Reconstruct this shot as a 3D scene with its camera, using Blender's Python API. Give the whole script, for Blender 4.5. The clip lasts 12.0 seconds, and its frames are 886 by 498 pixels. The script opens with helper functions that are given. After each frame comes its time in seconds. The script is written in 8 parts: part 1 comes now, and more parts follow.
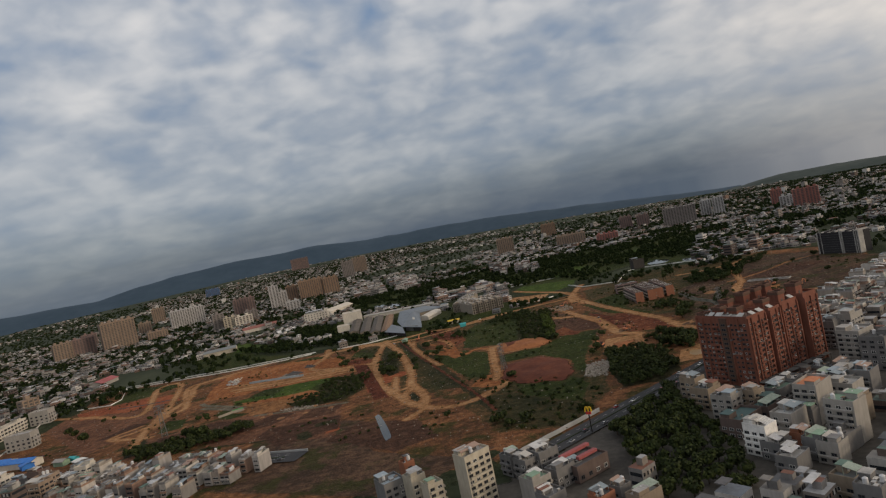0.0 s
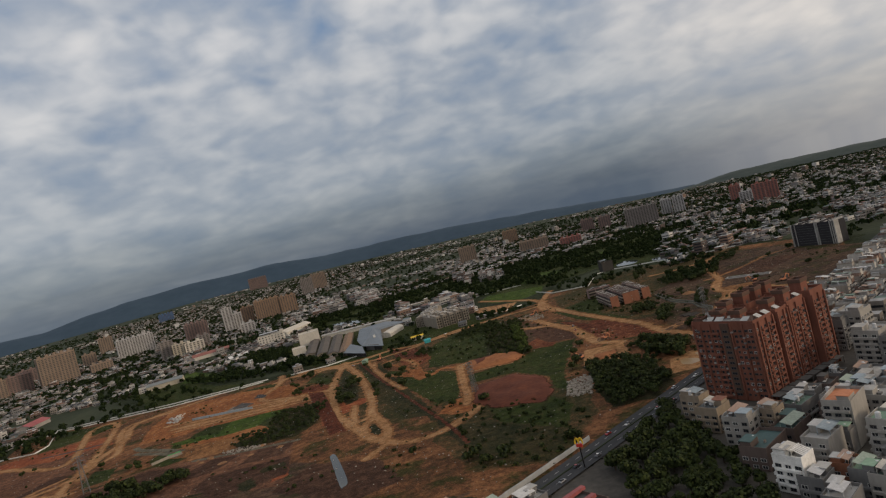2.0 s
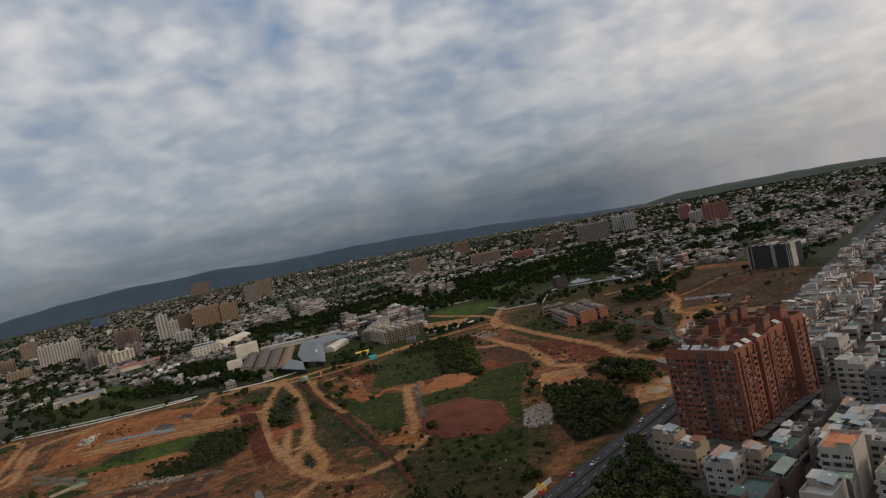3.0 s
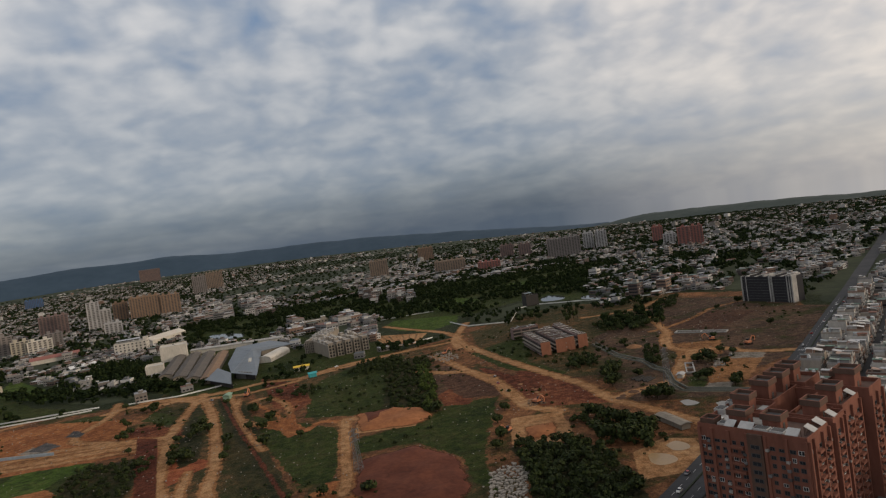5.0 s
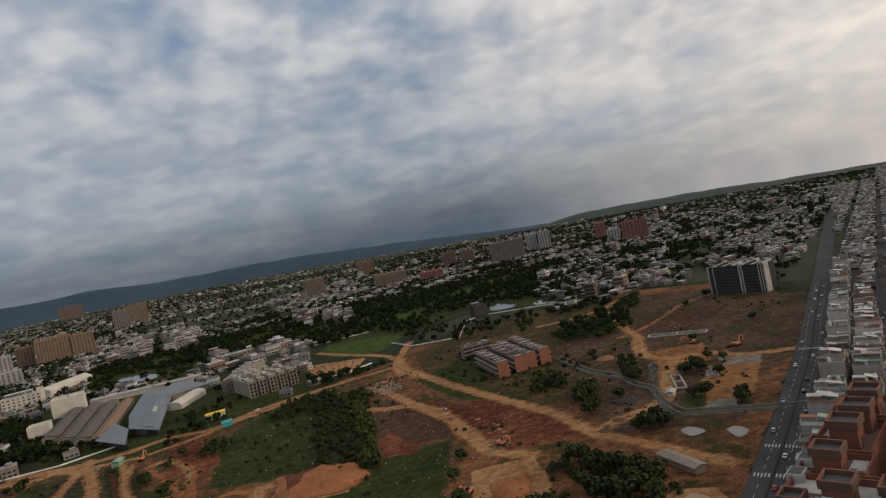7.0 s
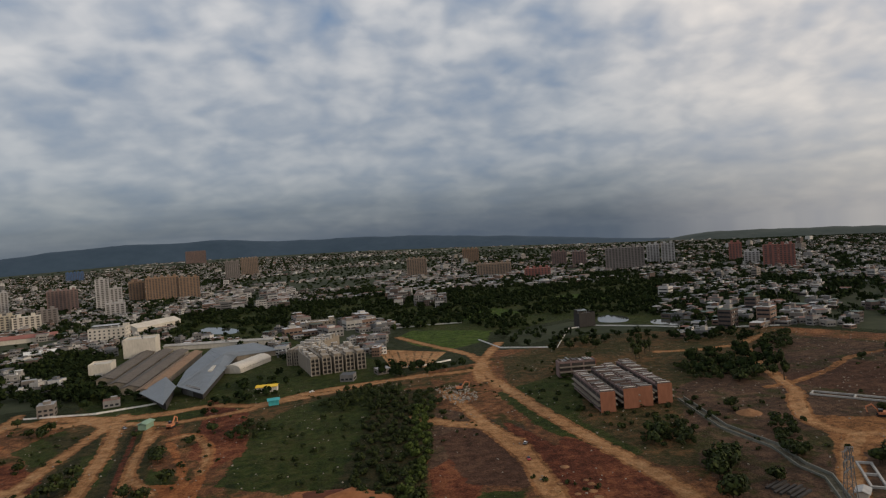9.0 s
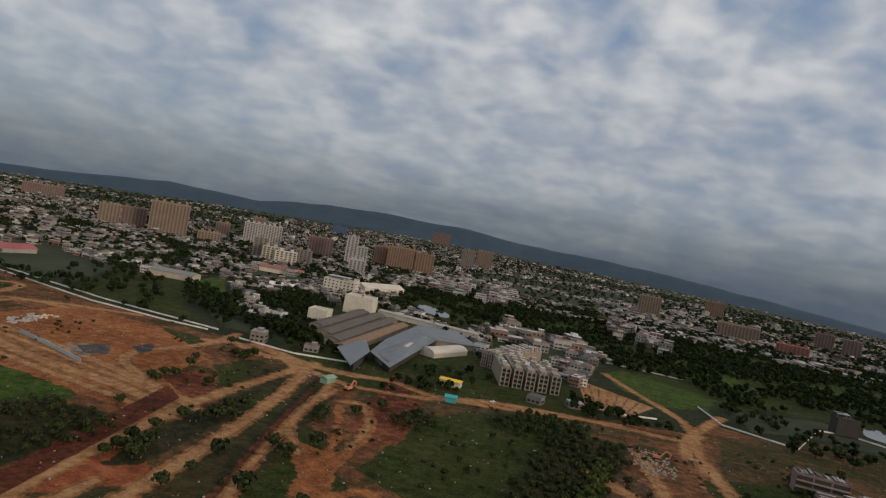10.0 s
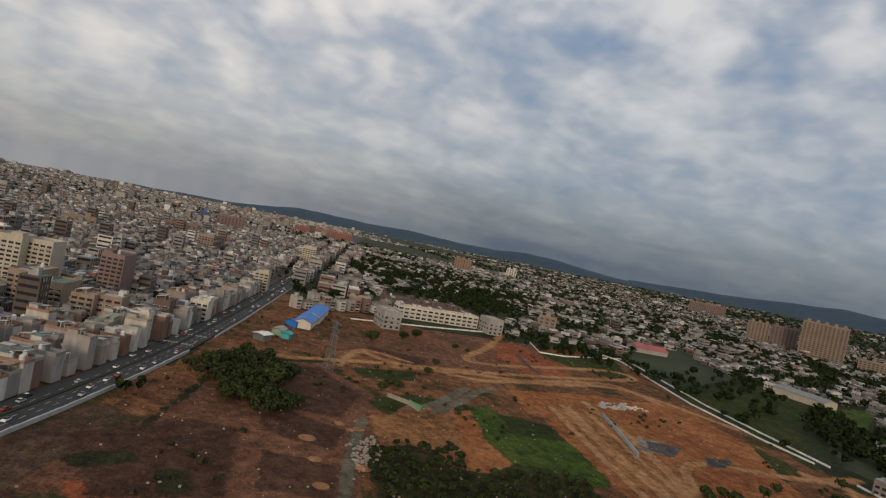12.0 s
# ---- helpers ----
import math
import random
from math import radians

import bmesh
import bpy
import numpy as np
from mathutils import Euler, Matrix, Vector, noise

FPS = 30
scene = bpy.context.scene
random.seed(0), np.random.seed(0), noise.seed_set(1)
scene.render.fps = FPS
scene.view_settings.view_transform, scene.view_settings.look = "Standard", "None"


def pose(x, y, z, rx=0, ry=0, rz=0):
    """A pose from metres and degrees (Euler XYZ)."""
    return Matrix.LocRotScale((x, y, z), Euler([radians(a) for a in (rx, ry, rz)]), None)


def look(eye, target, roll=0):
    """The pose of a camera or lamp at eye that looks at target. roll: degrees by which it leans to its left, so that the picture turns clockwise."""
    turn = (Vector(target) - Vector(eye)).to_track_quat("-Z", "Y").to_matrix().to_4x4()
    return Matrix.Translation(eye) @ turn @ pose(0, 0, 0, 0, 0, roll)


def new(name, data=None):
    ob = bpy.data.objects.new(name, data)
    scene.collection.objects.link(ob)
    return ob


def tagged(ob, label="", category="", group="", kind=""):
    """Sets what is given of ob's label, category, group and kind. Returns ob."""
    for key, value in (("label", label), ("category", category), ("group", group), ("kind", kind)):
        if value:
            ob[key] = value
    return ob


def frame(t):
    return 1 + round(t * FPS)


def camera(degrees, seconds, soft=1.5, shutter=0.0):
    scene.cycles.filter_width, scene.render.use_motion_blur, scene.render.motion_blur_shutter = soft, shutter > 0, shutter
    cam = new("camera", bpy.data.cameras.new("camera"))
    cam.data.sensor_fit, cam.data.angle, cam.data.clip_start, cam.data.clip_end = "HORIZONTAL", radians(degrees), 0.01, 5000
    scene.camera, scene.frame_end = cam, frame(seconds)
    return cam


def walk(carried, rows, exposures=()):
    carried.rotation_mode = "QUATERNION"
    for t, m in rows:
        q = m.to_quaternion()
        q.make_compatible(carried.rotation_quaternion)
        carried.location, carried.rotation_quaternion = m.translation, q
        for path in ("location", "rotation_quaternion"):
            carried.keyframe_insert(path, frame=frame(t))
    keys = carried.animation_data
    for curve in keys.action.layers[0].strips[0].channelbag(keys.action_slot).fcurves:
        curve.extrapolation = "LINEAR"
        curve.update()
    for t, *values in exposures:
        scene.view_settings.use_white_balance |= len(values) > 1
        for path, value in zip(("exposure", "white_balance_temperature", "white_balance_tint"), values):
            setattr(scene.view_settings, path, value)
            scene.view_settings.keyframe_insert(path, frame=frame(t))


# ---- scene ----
cam = camera(70.5, 12.0, soft=1.25)
# the flight: seconds, eye, target, lean
PATH = [
    (0, (0.00, 0.00, 92.98), (-0.00, 99.96, 90.07), -11.94),
    (0.5, (0.77, 8.41, 91.89), (1.51, 108.36, 88.76), -10.94),
    (1, (1.33, 17.85, 91.14), (1.91, 117.81, 88.24), -10.93),
    (1.2, (1.51, 22.13, 90.93), (2.14, 122.09, 88.18), -11.53),
    (1.5, (1.78, 29.12, 90.68), (2.90, 129.08, 88.06), -13.20),
    (2, (2.37, 42.37, 90.35), (8.69, 142.14, 87.76), -14.50),
    (2.5, (3.48, 57.07, 90.04), (16.37, 156.20, 87.32), -15.50),
    (3, (5.18, 72.70, 89.73), (19.46, 171.63, 87.07), -12.60),
    (3.2, (6.03, 79.12, 89.63), (22.71, 177.68, 86.86), -13.72),
    (4.8, (16.11, 133.60, 89.31), (32.64, 232.18, 86.51), -5.84),
    (5, (17.59, 140.20, 89.16), (37.55, 238.14, 86.15), -8.29),
    (5.5, (21.56, 156.39, 88.69), (49.35, 252.40, 85.46), -11.42),
    (5.8, (24.18, 165.79, 88.31), (53.12, 261.46, 85.10), -9.68),
    (6, (26.02, 171.94, 87.99), (54.06, 267.88, 84.84), -6.81),
    (6.5, (30.93, 186.91, 86.90), (59.71, 282.62, 83.79), -10.10),
    (6.7, (32.95, 192.89, 86.34), (62.20, 288.47, 83.22), -12.31),
    (8.3, (49.61, 242.24, 79.69), (73.36, 339.36, 77.77), -8.32),
    (8.5, (51.60, 248.98, 79.11), (72.95, 346.66, 77.29), -7.38),
    (9, (56.34, 266.30, 77.90), (68.32, 365.57, 76.24), -4.13),
    (9.5, (60.11, 283.41, 76.89), (61.68, 383.38, 75.37), -3.18),
    (9.7, (61.20, 289.99, 76.43), (56.10, 389.85, 74.97), -0.57),
    (10, (62.37, 299.55, 75.65), (37.23, 396.33, 74.11), 10.47),
    (10.2, (62.83, 305.71, 75.02), (25.12, 398.32, 73.41), 11.01),
    (10.5, (63.10, 314.63, 73.91), (8.79, 398.58, 72.27), 14.63),
    (11, (62.74, 328.77, 71.58), (-8.31, 399.11, 69.48), 12.31),
    (11.5, (61.88, 342.09, 68.98), (-22.42, 395.83, 66.59), 12.84),
    (12, (60.75, 355.21, 66.30), (-34.33, 386.10, 63.91), 12.06),
]
walk(cam, [(t, look(eye, target, roll)) for t, eye, target, roll in PATH])

# ---- sky and light ----
world = bpy.data.worlds.new("sky")
scene.world = world
world.use_nodes = True
SUN_AZ, SUN_EL = radians(-112), radians(13)      # measured from +y towards +x is negative here


def link(nt, a, b):
    nt.links.new(a, b)


def node(nt, kind, **inputs):
    n = nt.nodes.new(kind)
    for k, v in inputs.items():
        n.inputs[k.replace("_", " ")].default_value = v
    return n


def maths(nt, op, a, b=None, c=None, clamp=False):
    n = nt.nodes.new("ShaderNodeMath")
    n.operation, n.use_clamp = op, clamp
    for i, v in enumerate((a, b, c)):
        if v is None:
            continue
        if isinstance(v, (int, float)):
            n.inputs[i].default_value = v
        else:
            nt.links.new(v, n.inputs[i])
    return n.outputs[0]


def mixc(nt, f, a, b, blend="MIX"):
    n = nt.nodes.new("ShaderNodeMix")
    n.data_type, n.blend_type = "RGBA", blend
    for sock, v in ((n.inputs[0], f), (n.inputs[6], a), (n.inputs[7], b)):
        if isinstance(v, (int, float)):
            sock.default_value = v
        elif isinstance(v, tuple):
            sock.default_value = (*v, 1) if len(v) == 3 else v
        else:
            nt.links.new(v, sock)
    return n.outputs[2]


def ramp(nt, f, stops):
    n = nt.nodes.new("ShaderNodeValToRGB")
    while len(n.color_ramp.elements) < len(stops):
        n.color_ramp.elements.new(0.5)
    for e, (p, c) in zip(n.color_ramp.elements, stops):
        e.position, e.color = p, ((c, c, c, 1) if isinstance(c, (int, float)) else (*c, 1))
    nt.links.new(f, n.inputs[0])
    return n.outputs[0]


def build_sky():
    nt = world.node_tree
    nt.nodes.clear()
    out, bg = nt.nodes.new("ShaderNodeOutputWorld"), nt.nodes.new("ShaderNodeBackground")
    sky = nt.nodes.new("ShaderNodeTexSky")
    sky.sky_type, sky.sun_disc, sky.sun_elevation, sky.sun_rotation = "NISHITA", False, SUN_EL, -SUN_AZ
    sky.air_density, sky.dust_density = 1.0, 2.0
    co = nt.nodes.new("ShaderNodeTexCoord").outputs["Generated"]
    sep = nt.nodes.new("ShaderNodeSeparateXYZ")
    link(nt, co, sep.inputs[0])
    z = maths(nt, "MAXIMUM", sep.outputs[2], 0.0)
    zz = maths(nt, "ADD", z, 0.36)
    plane = nt.nodes.new("ShaderNodeCombineXYZ")
    link(nt, maths(nt, "DIVIDE", sep.outputs[0], zz), plane.inputs[0])
    link(nt, maths(nt, "DIVIDE", sep.outputs[1], zz), plane.inputs[1])
    big = node(nt, "ShaderNodeTexNoise", Scale=1.9, Detail=2.0, Roughness=0.5, Distortion=0.4)
    mid = node(nt, "ShaderNodeTexNoise", Scale=6.2, Detail=2.0, Roughness=0.5, Distortion=0.3)
    fine = node(nt, "ShaderNodeTexNoise", Scale=13.0, Detail=3.0, Roughness=0.5, Distortion=0.3)
    for n in (big, mid, fine):
        link(nt, plane.outputs[0], n.inputs[0])
    d = maths(nt, "MULTIPLY_ADD", big.outputs[0], 0.38, maths(nt, "MULTIPLY", mid.outputs[0], 0.48))
    d = maths(nt, "MULTIPLY_ADD", fine.outputs[0], 0.18, d)
    calm = ramp(nt, z, [(0.02, 0.25), (0.16, 0.55), (0.34, 0.95)])
    d = maths(nt, "MULTIPLY_ADD", maths(nt, "SUBTRACT", d, 0.5), calm, 0.5)
    shade = ramp(nt, d, [(0.37, (0.185, 0.275, 0.425)), (0.44, (0.30, 0.36, 0.46)), (0.50, (0.42, 0.455, 0.515)), (0.56, (0.575, 0.585, 0.61)), (0.64, (0.73, 0.715, 0.71))])
    # darker bank of cloud low down, warm glow round the hidden sun
    low = ramp(nt, z, [(0.0, (0.28, 0.33, 0.38)), (0.045, (0.43, 0.47, 0.505)), (0.12, (0.74, 0.765, 0.79)), (0.34, (1.0, 1.0, 1.0))])
    flat = nt.nodes.new("ShaderNodeMapping")
    flat.inputs["Scale"].default_value = (2.2, 2.2, 26.0)
    link(nt, co, flat.inputs[0])
    bank = node(nt, "ShaderNodeTexNoise", Scale=1.0, Detail=3.0, Roughness=0.5, Distortion=0.3)
    link(nt, flat.outputs[0], bank.inputs[0])
    streak = maths(nt, "MULTIPLY", ramp(nt, bank.outputs[0], [(0.46, 0.0), (0.62, 0.42)]), ramp(nt, z, [(0.03, 1.0), (0.11, 0.0)]))
    low = mixc(nt, streak, low, (0.20, 0.25, 0.30))
    north = nt.nodes.new("ShaderNodeVectorMath")
    north.operation = "DOT_PRODUCT"
    link(nt, co, north.inputs[0])
    north.inputs[1].default_value = (0.242, 0.970, 0.0)
    heavy = maths(nt, "MULTIPLY", ramp(nt, north.outputs["Value"], [(0.90, 0.0), (0.985, 0.55)]), ramp(nt, z, [(0.010, 1.0), (0.065, 0.0)]))
    low = mixc(nt, heavy, low, (0.17, 0.215, 0.27))
    dot = nt.nodes.new("ShaderNodeVectorMath")
    dot.operation = "DOT_PRODUCT"
    link(nt, co, dot.inputs[0])
    dot.inputs[1].default_value = (-math.sin(SUN_AZ) * math.cos(SUN_EL), math.cos(SUN_AZ) * math.cos(SUN_EL), math.sin(SUN_EL))
    glow = ramp(nt, dot.outputs["Value"], [(0.0, 0.0), (0.18, 0.24), (0.32, 0.38), (0.5, 0.58), (0.9, 1.0)])
    # thinner cloud to the south-west lets some of the glow through
    thin = nt.nodes.new("ShaderNodeVectorMath")
    thin.operation = "DOT_PRODUCT"
    link(nt, co, thin.inputs[0])
    thin.inputs[1].default_value = (-0.82, -0.50, 0.28)
    glow = maths(nt, "MAXIMUM", glow, ramp(nt, thin.outputs["Value"], [(0.55, 0.0), (0.97, 0.30)]))
    shade = mixc(nt, 1.0, shade, mixc(nt, maths(nt, "MULTIPLY", glow, 0.9), low, (1.0, 1.0, 1.0)), "MULTIPLY")
    shade = mixc(nt, 1.0, shade, mixc(nt, glow, (1.0, 1.0, 1.0), (2.1, 1.85, 1.6)), "MULTIPLY")
    shade = mixc(nt, maths(nt, "MULTIPLY", glow, 0.35), shade, (0.95, 0.75, 0.55))
    clear = mixc(nt, 1.0, sky.outputs[0], (0.1, 0.1, 0.1), "MULTIPLY")
    shade = mixc(nt, 0.12, shade, clear)
    link(nt, shade, bg.inputs[0])
    bg.inputs[1].default_value = 1.0
    link(nt, bg.outputs[0], out.inputs[0])


build_sky()
sun = new("sun", bpy.data.lights.new("sun", "SUN"))
sun.data.energy, sun.data.angle, sun.data.color = 1.25, radians(10), (1.0, 0.78, 0.56)
sun_from = Vector((-math.sin(SUN_AZ) * math.cos(SUN_EL), math.cos(SUN_AZ) * math.cos(SUN_EL), math.sin(SUN_EL)))
sun.matrix_world = look(sun_from * 100, (0, 0, 0))
scene.view_settings.exposure = 0.0

# ---- materials ----


def material(name, rough=0.9, spec=0.2):
    m = bpy.data.materials.new(name)
    m.use_nodes = True
    b = m.node_tree.nodes["Principled BSDF"]
    b.inputs["Roughness"].default_value, b.inputs["Specular IOR Level"].default_value = rough, spec
    return m, m.node_tree, b


def mottled(name, a, b, scale=0.05, fine=0.8, rough=0.95, bump=0.0, contrast=0.25, c=None):
    """Two tones of a surface mixed at two scales, in metres of the world."""
    m, nt, bs = material(name, rough)
    co = nt.nodes.new("ShaderNodeNewGeometry").outputs["Position"]
    n1 = node(nt, "ShaderNodeTexNoise", Scale=scale, Detail=5.0, Roughness=0.6)
    n2 = node(nt, "ShaderNodeTexNoise", Scale=fine, Detail=3.0, Roughness=0.6)
    link(nt, co, n1.inputs[0])
    link(nt, co, n2.inputs[0])
    f = maths(nt, "ADD", maths(nt, "MULTIPLY", n1.outputs[0], 0.65), maths(nt, "MULTIPLY", n2.outputs[0], 0.35))
    stops = [(0.5 - contrast / 2, a), (0.5 + contrast / 2, b)]
    if c:
        stops.append((0.5 + contrast, c))
    link(nt, ramp(nt, f, stops), bs.inputs["Base Color"])
    if bump:
        bp = node(nt, "ShaderNodeBump", Strength=bump, Distance=0.5)
        link(nt, n2.outputs[0], bp.inputs["Height"])
        link(nt, bp.outputs[0], bs.inputs["Normal"])
    return m


def edged(name, a, b, scale=0.05, fine=0.8, bump=0.3, contrast=0.25, ragged=1.0, c=None):
    """A ground cover whose border frays out: the mesh carries how far inside its border each point lies."""
    m = mottled(name, a, b, scale, fine, 0.95, bump, contrast, c)
    nt = m.node_tree
    bs, out = nt.nodes["Principled BSDF"], nt.nodes["Material Output"]
    co = nt.nodes.new("ShaderNodeNewGeometry").outputs["Position"]
    at = nt.nodes.new("ShaderNodeAttribute")
    at.attribute_name = "inside"
    n = node(nt, "ShaderNodeTexNoise", Scale=0.12, Detail=5.0, Roughness=0.65)
    link(nt, co, n.inputs[0])
    k = maths(nt, "ADD", at.outputs["Fac"], maths(nt, "MULTIPLY", maths(nt, "SUBTRACT", n.outputs[0], 0.5), 7.0 * ragged))
    cover = maths(nt, "MULTIPLY_ADD", k, 0.6, 0.5, clamp=True)
    tr, mx = nt.nodes.new("ShaderNodeBsdfTransparent"), nt.nodes.new("ShaderNodeMixShader")
    link(nt, cover, mx.inputs[0])
    link(nt, tr.outputs[0], mx.inputs[1])
    link(nt, bs.outputs[0], mx.inputs[2])
    link(nt, mx.outputs[0], out.inputs[0])
    return m


def varied(name, colours, rough=0.85, grain=0.12, scale=0.6, per="island", spec=0.2):
    """One surface in many houses: each piece takes one of the colours; stains at two scales."""
    m, nt, bs = material(name, rough, spec)
    if per == "island":
        r = nt.nodes.new("ShaderNodeNewGeometry").outputs["Random Per Island"]
    else:
        r = nt.nodes.new("ShaderNodeObjectInfo").outputs["Random"]
    colours = colours if len(colours) > 1 else colours * 2
    n = len(colours)
    cr = nt.nodes.new("ShaderNodeValToRGB")
    cr.color_ramp.interpolation = "CONSTANT"
    while len(cr.color_ramp.elements) < n:
        cr.color_ramp.elements.new(0.5)
    for i, e in enumerate(cr.color_ramp.elements):
        e.position, e.color = i / n, (*colours[i], 1)
    link(nt, r, cr.inputs[0])
    co = nt.nodes.new("ShaderNodeNewGeometry").outputs["Position"]
    st = nt.nodes.new("ShaderNodeMapping")
    st.inputs["Scale"].default_value = (1, 1, 0.3)
    link(nt, co, st.inputs[0])
    n1 = node(nt, "ShaderNodeTexNoise", Scale=scale, Detail=4.0, Roughness=0.65)
    n2 = node(nt, "ShaderNodeTexNoise", Scale=scale * 0.12, Detail=2.0)
    link(nt, st.outputs[0], n1.inputs[0])
    link(nt, co, n2.inputs[0])
    f = maths(nt, "ADD", maths(nt, "MULTIPLY", n1.outputs[0], 0.6), maths(nt, "MULTIPLY", n2.outputs[0], 0.4))
    v = ramp(nt, f, [(0.3, 1.0 - 3.2 * grain), (0.65, 1.0 + grain)])
    link(nt, mixc(nt, 1.0, cr.outputs[0], v, "MULTIPLY"), bs.inputs["Base Color"])
    return m


M = {}
M["ground"] = mottled("ground_soil", (0.055, 0.05, 0.026), (0.15, 0.085, 0.045), 0.018, 0.35, bump=0.4, contrast=0.3)
M["far_green"] = mottled("far_green", (0.015, 0.023, 0.009), (0.042, 0.05, 0.024), 0.012, 0.12, contrast=0.25)
M["soil"] = edged("orange_soil", (0.06, 0.045, 0.022), (0.16, 0.075, 0.034), 0.022, 0.3, contrast=0.20, c=(0.29, 0.14, 0.058))
M["track"] = edged("sandy_track", (0.22, 0.115, 0.052), (0.38, 0.215, 0.108), 0.05, 0.6, ragged=0.9)
M["red"] = edged("red_earth", (0.065, 0.02, 0.012), (0.14, 0.045, 0.024), 0.05, 0.5)
M["orange"] = edged("fresh_orange_earth", (0.20, 0.075, 0.03), (0.36, 0.15, 0.062), 0.05, 0.5)
M["brown"] = edged("brown_earth", (0.045, 0.026, 0.016), (0.105, 0.056, 0.032), 0.03, 0.4)
M["grass"] = edged("grass", (0.022, 0.033, 0.008), (0.052, 0.078, 0.014), 0.035, 0.45, bump=1.0, contrast=0.20, c=(0.10, 0.085, 0.032))
M["bright_grass"] = edged("bright_grass", (0.035, 0.062, 0.010), (0.08, 0.125, 0.020), 0.05, 0.6, bump=1.0)
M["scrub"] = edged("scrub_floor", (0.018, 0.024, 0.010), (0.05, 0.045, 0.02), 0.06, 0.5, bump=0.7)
M["pale_ground"] = edged("pale_gravel", (0.13, 0.115, 0.095), (0.24, 0.215, 0.18), 0.08, 0.8)
M["asphalt"] = mottled("asphalt", (0.032, 0.034, 0.037), (0.055, 0.056, 0.06), 0.05, 1.2, 0.85)
M["concrete"] = mottled("concrete", (0.25, 0.25, 0.24), (0.42, 0.41, 0.39), 0.2, 1.5, 0.85)
M["white"] = mottled("white_paint", (0.55, 0.55, 0.53), (0.8, 0.8, 0.78), 0.3, 2.0, 0.6)
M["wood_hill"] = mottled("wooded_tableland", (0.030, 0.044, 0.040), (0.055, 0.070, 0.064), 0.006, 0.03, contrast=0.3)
# the blue haze of distance is put into these hills' base colour
M["hill"] = mottled("haze_blue_hill", (0.028, 0.052, 0.080), (0.042, 0.070, 0.102), 0.004, 0.02, contrast=0.3)
M["leaf"] = varied("leaves", [(0.020, 0.031, 0.008), (0.031, 0.045, 0.010), (0.024, 0.034, 0.010), (0.042, 0.056, 0.012), (0.017, 0.026, 0.009)], 0.8, 0.1, 0.5)
M["leaf_far"] = varied("far_leaves", [(0.013, 0.022, 0.009), (0.020, 0.032, 0.011), (0.016, 0.026, 0.011), (0.028, 0.040, 0.013)], 0.95, 0.1, 0.3, spec=0.05)
M["wall"] = varied("house_wall", [(0.30, 0.285, 0.265), (0.21, 0.19, 0.17), (0.15, 0.15, 0.15), (0.38, 0.375, 0.36), (0.20, 0.135, 0.105), (0.11, 0.085, 0.075), (0.22, 0.215, 0.21), (0.54, 0.53, 0.51)], 0.85)
M["flat_roof"] = varied("house_roof", [(0.12, 0.12, 0.125), (0.33, 0.335, 0.34), (0.085, 0.092, 0.10), (0.22, 0.21, 0.195), (0.52, 0.53, 0.54), (0.11, 0.155, 0.14), (0.19, 0.095, 0.07), (0.18, 0.20, 0.225)], 0.7)
M["brick"] = varied("brick_red_wall", [(0.195, 0.080, 0.056)], 0.85, 0.12)
M["glass"], _nt, _b = material("window_glass", 0.15, 0.5)
_b.inputs["Base Color"].default_value = (0.02, 0.024, 0.03, 1)

M["town"] = edged("town_floor", (0.045, 0.042, 0.038), (0.10, 0.092, 0.08), 0.03, 0.4, bump=0.2, ragged=2.0)
M["lane"] = edged("lane_concrete", (0.085, 0.08, 0.06), (0.14, 0.13, 0.10), 0.08, 0.8, bump=0.1, ragged=0.3)


def plain(name, colour, rough=0.7, grain=0.1, scale=0.8, metal=0.0, spec=0.3):
    m = varied(name, [colour], rough, grain, scale, spec=spec)
    m.node_tree.nodes["Principled BSDF"].inputs["Metallic"].default_value = metal
    return m


